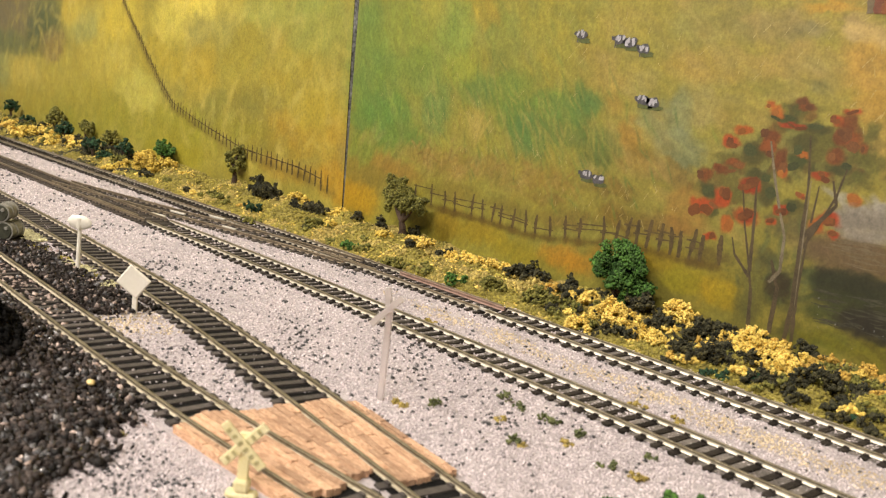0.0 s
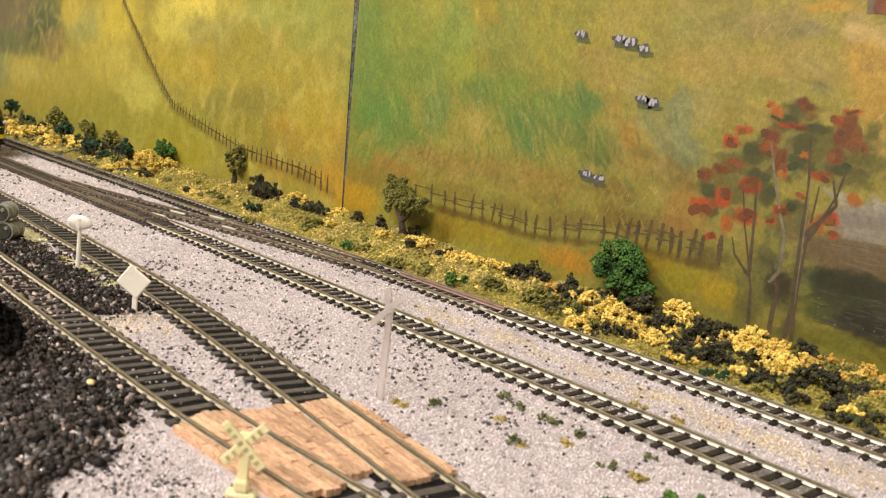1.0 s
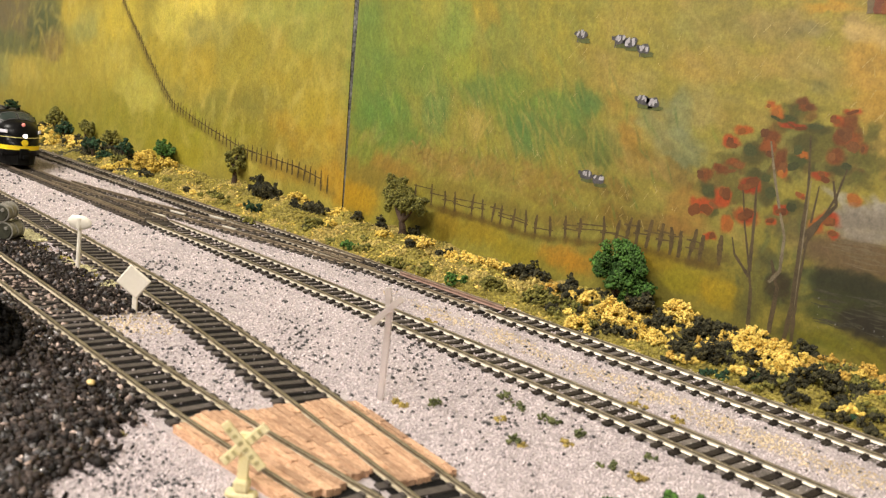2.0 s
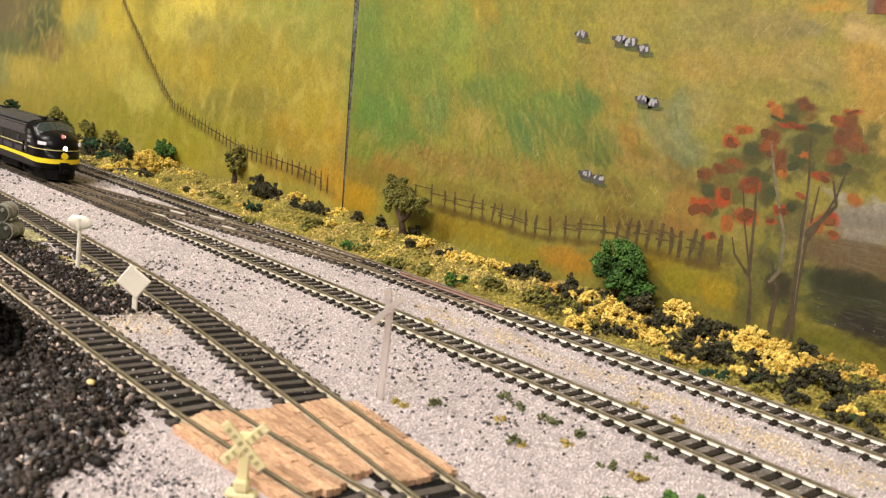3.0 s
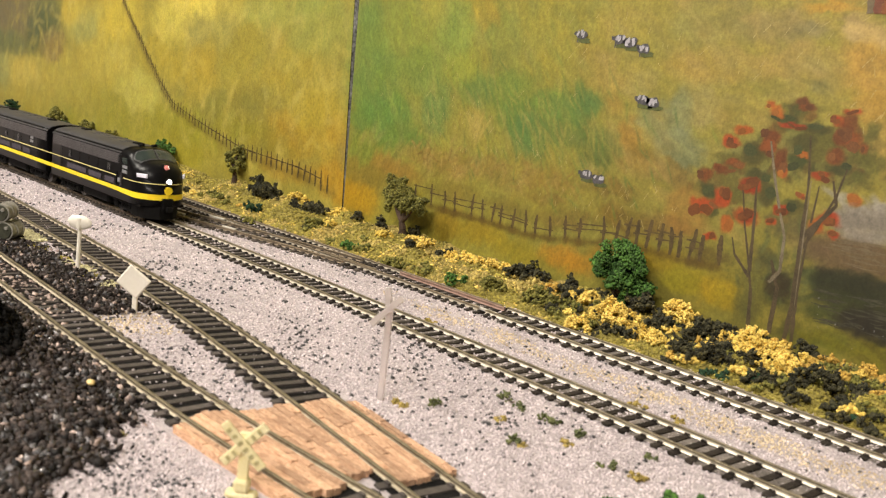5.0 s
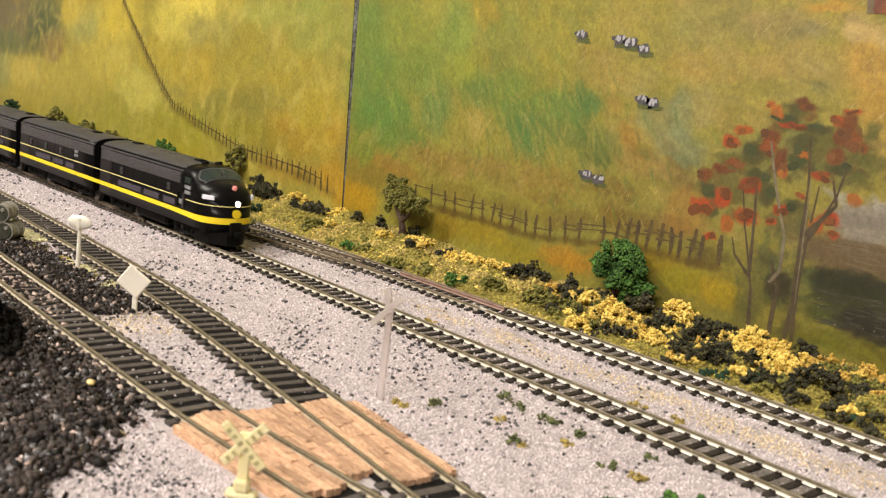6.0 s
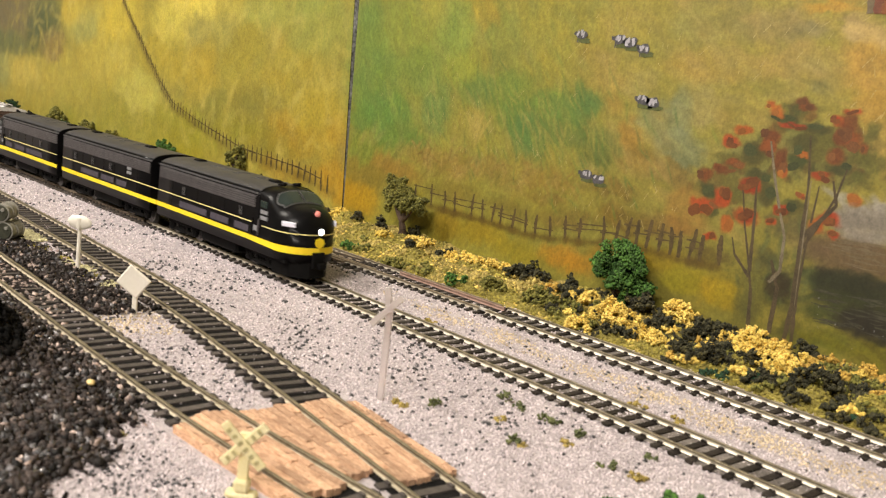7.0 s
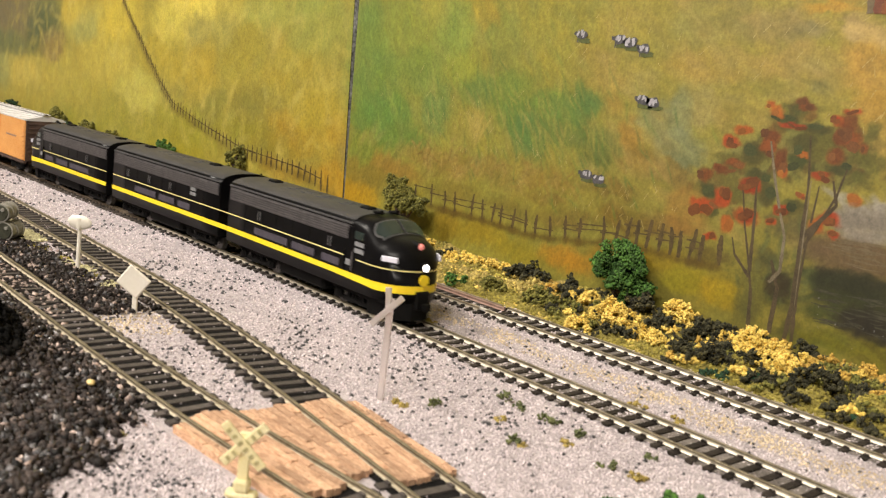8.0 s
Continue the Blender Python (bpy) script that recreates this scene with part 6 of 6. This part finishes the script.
def mixed_clumps(count, x0, x1, r0, r1, w0, w1, h0, h1, seed, size):
    """Small foam clumps of all colours crowded along a stretch of the embankment."""
    rng = random.Random(seed)
    for k in range(count):
        x = rng.uniform(x0, x1)
        foot = float(back_y(x)) + 0.019
        y = foot + (float(scene_y(x)) - 0.006 - foot) * rng.uniform(r0, r1)
        m, label = rng.choice(((M_DARKBUSH, "small dark olive foam clump"), (M_DARKBUSH, "small dark olive foam clump"), (M_OLIVEBUSH, "small olive foam clump"), (M_OLIVEBUSH, "small olive foam clump"), (M_YELLOW, "small bright yellow foam clump"), (M_YELLOW, "small bright yellow foam clump"), (M_OCHRE, "small ochre foam clump")))
        foam("bush", [(x, y, rng.uniform(w0, w1), rng.uniform(h0, h1))], m, seed * 7 + k, size, label, "bush", "small clumps on the embankment", spread=1.1)


mixed_clumps(84, -0.355, -0.135, 0.04, 0.85, 0.006, 0.012, 0.0045, 0.0085, 53, 0.0007)
mixed_clumps(46, -1.30, -0.885, 0.05, 0.80, 0.011, 0.020, 0.008, 0.014, 59, 0.0010)
mixed_clumps(12, -0.87, -0.45, 0.05, 0.35, 0.007, 0.012, 0.003, 0.005, 61, 0.0008)


# ---- coal, ballast stones ----
# smooth and lighter than the coal: the sparkle is put into this colour
M_GLINT = mat("coal_glint_colour", (0.03, 0.03, 0.032), (0.22, 0.205, 0.21), 200, 0.14, island=0.6)
def coal_at(x, y):
    e = 0.030 * (fbm(x, y, 90, 4, 51) - 0.5)
    low = (y < yard_y(x) - 0.0105) & (x < -0.2856 + (-0.1556 - y) * 1.05 + e)
    mid = (y > yard_y(x) + 0.0105) & (y < spur_y(x) - 0.0145 - 0.0075 * np.clip((-0.425 - x) / 0.035, 0, 1) + e * 0.5) & (x < -0.400 + e)
    on = (np.abs(y - yard_y(x)) <= 0.0105) & (x < -0.408 + e)
    return low | mid | on


def heap_z(x, y):
    """The dark heap beside the yard track and the uneven coal bed."""
    d = np.hypot((x + 0.385) / 1.25, (y + 0.192) / 0.72)
    return 0.032 * np.exp(-(d / 0.030) ** 2) + 0.0014 * fbm(x, y, 110, 3, 61)


def scatter():
    rng = np.random.default_rng(41)
    n = 280000
    # denser near the middle of the layout's front
    r = 0.16 * (1.35 / 0.16) ** rng.random(n)
    a = np.radians(rng.uniform(100, 176, n))
    x, y = r * np.cos(a), -0.2813 + r * np.sin(a)
    size = np.clip(0.00040 + 0.00040 * (r - 0.25), 0.0004, 0.00085)
    ok = (y < back_y(x) + 0.0185) & (y > -0.27) & ~coal_at(x + rng.normal(0, 0.0028, n), y + rng.normal(0, 0.0022, n))
    inside = (np.abs(y - main_y(x)) < 0.0142) | (np.abs(y - back_y(x)) < 0.0142) | (np.abs(y - spur_y(x)) < 0.0140) | (np.abs(y - yard_y(x)) < 0.0140)
    cross = (x > -0.78) & (x < -0.47) & (np.abs(y - cross_y(x)) < 0.0140)
    planks = (x > -0.272) & (x < -0.190) & (y > yard_y(x) - 0.017) & (y < spur_y(x) + 0.0165)
    few = rng.random(n)
    ok &= ~planks & (~(inside | cross) | (few < np.where(y > -0.03, 0.42, 0.06)))
    drop = np.where(inside | cross, -0.0002, 0.0)
    z = ground_z(x, y) - drop
    tanline = np.exp(-((y - (main_y(x) + 0.036)) / 0.013) ** 2) * np.clip((x + 0.46) / 0.12, 0, 1) + np.exp(-(np.hypot(x + 0.385, (y + 0.108)) / 0.024) ** 2) * 1.4
    tan = (fbm(x, y, 80, 3, 71) + rng.normal(0, 0.12, n)) * tanline > 0.30
    dark = (few > np.where(x > -0.20, 0.990, 0.977)) & ~inside
    drift = smooth_noise(x, y, 45, 77) > 0.62
    dark |= (few > 0.905) & (few < 0.980) & drift & (x < -0.2) & (y < 0)
    dark |= (few > 0.55) & (x > -0.505) & (x < -0.44) & (np.abs(y - back_y(x) + 0.0185) < 0.0042) & (smooth_noise(x, y, 160, 5) > 0.45)
    rad = size * rng.uniform(0.65, 1.35, n)
    for name, keep, m, k, label in (("ballast_stones", ok & ~tan & ~dark, M_GRAIN, 1.0, "pale grey and pinkish ballast stones"), ("tan_stones", ok & tan & ~dark, M_TAN, 1.0, "tan ballast stones between the tracks"),
                                    ("cinders", ok & dark, M_CINDER, 1.85, "black cinders strewn over the ballast")):
        c = np.stack([x, y, z + rad * 0.35], -1)[keep]
        v, f = lumps(c, rad[keep] * k, rng, "oct", 0.3)
        tagged(tri_mesh(name, v, f, m), label, "ballast", kind="stuff")
    # coal
    n = 150000
    r = 0.17 * (0.85 / 0.17) ** rng.random(n)
    a = np.radians(rng.uniform(140, 180, n))
    x, y = r * np.cos(a), -0.2813 + r * np.sin(a)
    keep = coal_at(x + rng.normal(0, 0.0045, n), y + rng.normal(0, 0.0035, n)) & (rng.random(n) < 0.95) & (y > -0.29) & ((np.abs(np.abs(y - yard_y(x)) - 0.0087) > 0.0016) | (rng.random(n) < 0.1)) & ~((x < -0.56) & (x > -0.68) & (y > -0.122))
    x, y, r = x[keep], y[keep], r[keep]
    rad = (0.30 + 1.75 * rng.random(len(x)) ** 3.2) * np.where(y < -0.165, 0.00100, 0.00085)
    sunk = np.where(np.abs(y - yard_y(x)) < 0.013, -0.0010, 0.0006)
    c = np.stack([x, y, ground_z(x, y) + sunk + heap_z(x, y) + rad * 0.3], -1)
    glint = (rng.random(len(x)) > 0.875) & (heap_z(x, y) <= 0.0055)
    v, f = lumps(c[glint], rad[glint], rng, "oct", 0.4)
    tagged(tri_mesh("coal_glints", v, f, M_GLINT), "smooth coal lumps coloured lighter as glints", "coal", kind="stuff")
    heap = heap_z(x, y) > 0.0055
    v, f = lumps(c[heap], rad[heap], rng, "oct", 0.5)
    tagged(tri_mesh("soot_heap", v, f, M_HEAP), "matt black heap beside the yard track", "coal", kind="stuff")
    dirt = ~glint & ~heap & (rng.random(len(x)) < np.where(y < -0.162, 0.09 * (smooth_noise(x, y, 120, 9) > 0.5), np.where(np.abs(y - yard_y(x)) < 0.012, 0.84, 0.11)))
    v, f = lumps(c[dirt], rad[dirt], rng, "oct", 0.4)
    tagged(tri_mesh("coal_dirt", v, f, M_DIRT), "brown-grey dirt mixed into the coal", "coal", kind="stuff")
    plain = ~(glint | dirt | heap)
    c, rad = c[plain], rad[plain]
    v, f = lumps(c, rad, rng, "oct", 0.68)
    tagged(tri_mesh("coal_lumps", v, f, M_COAL), "glossy black coal lumps spilled round the yard track", "coal", kind="stuff")
    xs, ys = np.arange(-1.0, -0.2, 0.003), np.arange(-0.30, -0.085, 0.003)
    X, Y = np.meshgrid(xs, ys)
    inside = coal_at(X, Y)
    Z = np.where(inside, ground_z(X, Y) + 0.0007 + heap_z(X, Y), BED - 0.002) - 0.0010 * (np.abs(Y - yard_y(X)) < 0.014)
    k = len(xs)
    a = (np.arange(len(ys) - 1)[:, None] * k + np.arange(k - 1)[None]).ravel()
    ob = tri_mesh("coal_bed", np.stack([X, Y, Z], -1).reshape(-1, 3), np.stack([a, a + 1, a + k + 1, a + k], 1), M_COALBED, smooth=True)
    tagged(ob, "black coal dust and heap beside the yard track", "coal", kind="structure")


scatter()


def moss_band():
    rng = np.random.default_rng(47)
    n = 9000
    x = rng.uniform(-0.66, -0.44, n)
    y = spur_y(x) - 0.0190 + rng.normal(0, 0.0024, n)
    keep = fbm(x, y, 60, 3, 88) > 0.45
    x, y = x[keep], y[keep]
    c = np.stack([x, y, ground_z(x, y) + 0.0009], -1)
    v, f = lumps(c, rng.uniform(0.4, 1.2, len(x)) * 0.0007, rng, "oct", 0.4)
    tagged(tri_mesh("moss", v, f, M_MOSS), "thin yellow-green moss along the spur", "moss", kind="stuff")


moss_band()


# ---- tufts on the ballast ----
TUFTS = [(-0.2467, -0.0526, 0.0042, 0.0040), (-0.2394, -0.0211, 0.0045, 0.0062), (-0.2312, -0.0235, 0.0045, 0.0040), (-0.2152, -0.0214, 0.0060, 0.0040), (-0.2011, -0.0237, 0.0045, 0.0050),
         (-0.1738, -0.0154, 0.0040, 0.0034), (-0.2053, -0.0513, 0.0045, 0.0038), (-0.1746, -0.0362, 0.0060, 0.0040)]
YTUFTS = [(-0.1971, -0.0337, 0.0036, 0.0028), (-0.2039, -0.0498, 0.0036, 0.0030), (-0.1648, -0.0342, 0.0060, 0.0040), (-0.2536, -0.0654, 0.0055, 0.0030), (-0.2243, -0.0391, 0.0036, 0.0024), (-0.2117, 0.0253, 0.0070, 0.0028),
          (-0.1931, 0.0282, 0.0060, 0.0026), (-0.3414, 0.0253, 0.0060, 0.0030)]
MOSS = [(-0.4731, -0.1006, 0.016, 0.0022), (-0.5121, -0.0996, 0.018, 0.0020), (-0.5462, -0.1006, 0.020, 0.0022), (-0.2565, -0.1815, 0.006, 0.0030), (-0.2673, -0.1669, 0.004, 0.0024)]
M_TUFT = mat("tuft_green", (0.06, 0.075, 0.028), (0.20, 0.21, 0.085), 60, 0.95, island=0.5)
foam("grass_tuft", TUFTS, M_TUFT, 81, 0.0004, "small green tuft growing in the ballast", "tuft", "tufts in the ballast", spread=1.5)
foam("grass_tuft", YTUFTS, M_TANTURF, 82, 0.0004, "small yellow tuft growing in the ballast", "tuft", "tufts in the ballast", spread=1.4)
foam("moss_patch", MOSS, M_TURF, 83, 0.0007, "thin yellow-green moss beside the spur", "moss", "tufts in the ballast")
foam("bush", [(-0.1424, -0.0396, 0.015, 0.0066), (-0.1558, -0.0615, 0.008, 0.0040)], M_GREEN, 84, 0.0011, "green foam bush on the ballast", "bush", "tufts in the ballast", spread=1.1)


# ---- crossing planks ----
def unit_plank():
    bm = boxes((-0.5, 0.5, -0.5, 0.5, -1, 0))
    top = [e for e in bm.edges if all(v.co.z > -0.1 for v in e.verts)]
    bmesh.ops.bevel(bm, geom=top, offset=0.05, segments=1, affect="EDGES")
    for v in bm.verts:
        if v.co.z > -0.001:
            v.co.x = v.co.x / 0.45 * 0.495 if abs(v.co.x) > 0.3 else v.co.x
    me = bpy.data.meshes.new("plank")
    bm.to_mesh(me)
    bm.free()
    me.materials.append(M_PLANK)
    return me


PLANK = unit_plank()


def crossing():
    t = thing("plank_crossing", "orange-brown wooden plank crossing over two tracks", "level crossing")
    rng = random.Random(9)

    def fill(lo, hi, x0, x1, w=0.0028):
        xm = (x0 + x1) / 2
        rows = max(2, round((hi(xm) - lo(xm)) / w))
        for r in range(rows):
            x = x0 + rng.uniform(-0.0020, 0.0014)
            while x < x1 - 0.003:
                ln = min(rng.uniform(0.009, 0.024), x1 + rng.uniform(-0.001, 0.001) - x)
                if x1 - x - ln < 0.005:
                    ln = x1 - x + rng.uniform(-0.001, 0.001)
                c = x + ln / 2
                a, b = lo(c), hi(c)
                wd = (b - a) / rows
                f = lambda u: lo(u) + (hi(u) - lo(u)) * (r + 0.5) / rows
                turn = math.degrees(math.atan2(f(c + 0.004) - f(c - 0.004), 0.008))
                ob = new("plank", PLANK)
                ob.parent = t
                if wd > 0.0006:
                    ob.matrix_basis = pose(c, f(c), -0.0007 + rng.uniform(-0.00025, 0.00012), rng.uniform(-3, 3), rng.uniform(-0.8, 0.8), turn + rng.uniform(-0.8, 0.8)) @ Matrix.Diagonal((ln * 0.975, wd * rng.uniform(0.80, 0.93), 0.003, 1))
                x += ln
    sp, yd = lambda u: float(spur_y(u)), lambda u: float(yard_y(u))
    fill(lambda u: sp(u) - 0.0074, lambda u: sp(u) + 0.0074, -0.2625, -0.1950)
    fill(lambda u: sp(u) + 0.0099, lambda u: sp(u) + 0.0150, -0.2590, -0.1935)
    fill(lambda u: yd(u) - 0.0074, lambda u: yd(u) + 0.0074, -0.2680, -0.2010)
    fill(lambda u: yd(u) - 0.0150, lambda u: yd(u) - 0.0099, -0.2620, -0.1960)
    fill(lambda u: yd(u) + 0.0099, lambda u: max(sp(u) - 0.0099, yd(u) + 0.0103), -0.2650, -0.2060)
    # dark plate added below, painting the shade in the gaps between planks
    part("underlay", boxes((-0.2600, -0.2150, yd(-0.24) - 0.011, sp(-0.24) + 0.011, -0.0034, -0.0021)), M_BARK, t)
    return t


crossing()


# ---- signs ----
def facing(x, y, z, turn):
    """A pose whose x runs along a sign's face and whose -y looks at the aisle."""
    return pose(x, y, z, 0, 0, turn)


def disc_sign():
    x, y = -0.4874, -0.1010
    t = thing("disc_sign", "white plastic disc signal on a slender post", "sign", facing(x, y, float(ground_z(x, y)), 48))
    bm = bmesh.new()
    rod(bm, (0, 0, -0.001), (0.0002, 0, 0.0250), 0.00120, 0.00105, 10)
    part("post", bm, M_SIGN, t)
    bm = bmesh.new()
    bmesh.ops.create_uvsphere(bm, u_segments=28, v_segments=12, radius=1, matrix=pose(0.0002, -0.0004, 0.0266, 0, 4, 0) @ Matrix.Diagonal((0.0064, 0.0016, 0.0038, 1)))
    part("disc", bm, M_SIGN, t, "oval white plate", True)
    part("clip", boxes((-0.0009, 0.0013, -0.0023, 0.0010, 0.0231, 0.0294), bevel=0.0004), M_SIGN, t)


def diamond_sign():
    x, y = -0.3955, -0.1083
    t = thing("diamond_sign", "blank cream diamond sign on a short post", "sign", facing(x, y, float(ground_z(x, y)), 48))
    part("post", boxes((-0.0011, 0.0011, -0.0008, 0.0008, -0.001, 0.0105), bevel=0.0003), M_SIGN, t)
    bm = bmesh.new()
    box(bm, -0.0060, 0.0060, -0.0008, 0.0008, -0.0054, 0.0054, 0.0005, pose(-0.0006, -0.0012, 0.0163, 0, 36, 0))
    part("plate", bm, M_SIGN, t, "blank diamond plate")


def crossbuck(name, label, x, y, turn, h, arm, w, tilt, material, bars, shift=0.0, steep=0.0):
    t = thing(name, label, "crossing sign", facing(x, y, float(ground_z(x, y)), turn), "crossing signs")
    part("post", boxes((-w * 0.55, w * 0.55, -0.0007, 0.0007, -0.001, h), bevel=0.0003), material, t)
    for s in (-1, 1):
        bm = bmesh.new()
        m = pose(0, -0.0012 - 0.0011 * (s > 0), h - shift, 0, tilt if s > 0 else steep, 0)
        box(bm, -arm / 2, arm / 2, -0.0005, 0.0005, -w / 2, w / 2, 0.0002, m)
        blade = part("blade", bm, material, t)
        for k in range(bars):
            u = (k + 0.5 - bars / 2) * arm * 0.86 / bars
            bm = bmesh.new()
            box(bm, u - arm * 0.027, u + arm * 0.027, -0.0009, -0.0004, -w * 0.24, w * 0.24, 0, m)
            part("lettering_bar", bm, M_LETTERBAR, blade)
    return t


M_LETTERBAR = mat("faded_letter_bar", (0.34, 0.29, 0.13), (0.45, 0.40, 0.20), 400, 0.6)
M_CLEAR = mat("milky_plastic", (0.82, 0.75, 0.73), (0.88, 0.82, 0.80), 60, 0.4)
M_CLEAR.node_tree.nodes["Principled BSDF"].inputs["Transmission Weight"].default_value = 0.72
M_CLEAR.node_tree.nodes["Principled BSDF"].inputs["IOR"].default_value = 1.18
disc_sign()
diamond_sign()
crossbuck("crossbuck_sign", "milky white crossbuck turned nearly edge-on", -0.2601, -0.0687, 22, 0.0400, 0.0176, 0.0024, -46, M_CLEAR, 0, 0.0046, 84)
YELLOW_BUCK = crossbuck("crossbuck_sign", "cream-yellow crossbuck with faded lettering at the crossing", -0.2115, -0.1546, 46, 0.0196, 0.0166, 0.0028, 46, M_CREAM, 6, 0.0032, -46)
part("foot", boxes((-0.0045, 0.0045, -0.0020, 0.0020, 0.0, 0.0022), (-0.0022, 0.0022, -0.0022, 0.0022, 0.0022, 0.0058), bevel=0.0007), M_CREAM, YELLOW_BUCK)


# ---- drums and odds and ends ----
def drum(x, y, z, turn):
    t = thing("drum", "grey steel drum lying on its side", "drum", pose(x, y, z, 0, 0, turn), "stacked drums")
    bm = bmesh.new()
    r, L = 0.0051, 0.013
    rod(bm, (-L, 0, 0), (0, 0, 0), r, r, 28)
    part("shell", bm, M_TANKGREY, t, smooth=False)
    for u in (-L, -L * 0.5, -0.0006):
        bm = bmesh.new()
        rod(bm, (u - 0.0005, 0, 0), (u + 0.0005, 0, 0), r + 0.0005, r + 0.0005, 28)
        part("hoop", bm, M_TANKGREY, t)
    bm = bmesh.new()
    rod(bm, (0, 0, 0), (0.0006, 0, 0), r - 0.0002, r - 0.0007, 24)
    part("head", bm, M_DRUMDARK, t)
    bm = bmesh.new()
    rod(bm, (0.0006, 0.002, 0.0022), (0.0016, 0.002, 0.0022), 0.0011, 0.0011, 10)
    part("bung", bm, M_TANKGREY, t)
    return t


drum(-0.5690, -0.1150, BED + 0.0056, -46)
drum(-0.5705, -0.1172, BED + 0.0162, -40)
bm = bmesh.new()
bmesh.ops.create_icosphere(bm, subdivisions=2, radius=1, matrix=Matrix.Diagonal((0.0021, 0.0014, 0.0011, 1)))
pebble = tagged(part("pebble", bm, M_PEBBLE, None, "smooth tan pebble lying on the coal", True), category="pebble")
pebble.location = (-0.3070, -0.1612, BED + 0.0036)
cap = tagged(part("plastic_clip", boxes((-0.004, 0.004, -0.003, 0.003, 0, 0.005), bevel=0.0008), M_ORANGE_CAP, None, "bright orange plastic clip at the coal's edge"), category="clip")
cap.location = (-0.2500, -0.2125, BED)


# ---- what moves ----
def lead_x(t):
    return -1.0566 - 0.082 + 0.08968 * t + 0.0000819 * t * t


def path_points():
    xs = np.linspace(-2.2, 0.2, 2401)
    ys = main_y(xs)
    s = np.concatenate([[0], np.cumsum(np.hypot(np.diff(xs), np.diff(ys)))])
    return xs, ys, s


def motions():
    xs, ys, arc = path_points()

    def place(s):
        return float(np.interp(s, arc, xs)), float(np.interp(s, arc, ys))
    for ob, behind, face in TRAIN:
        rows = []
        for i in range(33):
            t = i * 0.25
            s = float(np.interp(lead_x(t), xs, arc)) - behind
            (ax, ay), (bx, by) = place(s - 0.05), place(s + 0.05)
            turn = math.degrees(math.atan2(by - ay, bx - ax)) + (0 if face > 0 else 180)
            rows.append((t, pose((ax + bx) / 2, (ay + by) / 2, 0, 0, 0, turn)))
        walk(ob, rows)
        spin = [c for c in ob.children if c.name.startswith("wheelset")]
        for w in spin:
            at, wr = w.location.copy(), []
            for i in range(129):
                t = i / 16
                roll = (lead_x(t) - lead_x(0)) / 0.0057 * face
                wr.append((t, Matrix.Translation(at) @ Matrix.Rotation(roll, 4, "Y")))
            walk(w, wr)
    ball = next(c for c in LEAD.children if c.name.startswith("sweeping_lamp"))
    at, rows = ball.location.copy(), []
    for i in range(161):
        t = i / 20
        away = 150 * (1 - (0.5 + 0.5 * math.cos(2 * math.pi * t / 0.8)) ** 2)
        drift = 150 * float(np.clip(abs(t - 3.5) - 0.9, 0, 1))
        rows.append((t, Matrix.Translation(at) @ pose(0, 0, 0, 0, 0, max(away, drift) - 18)))
    walk(ball, rows)


motions()
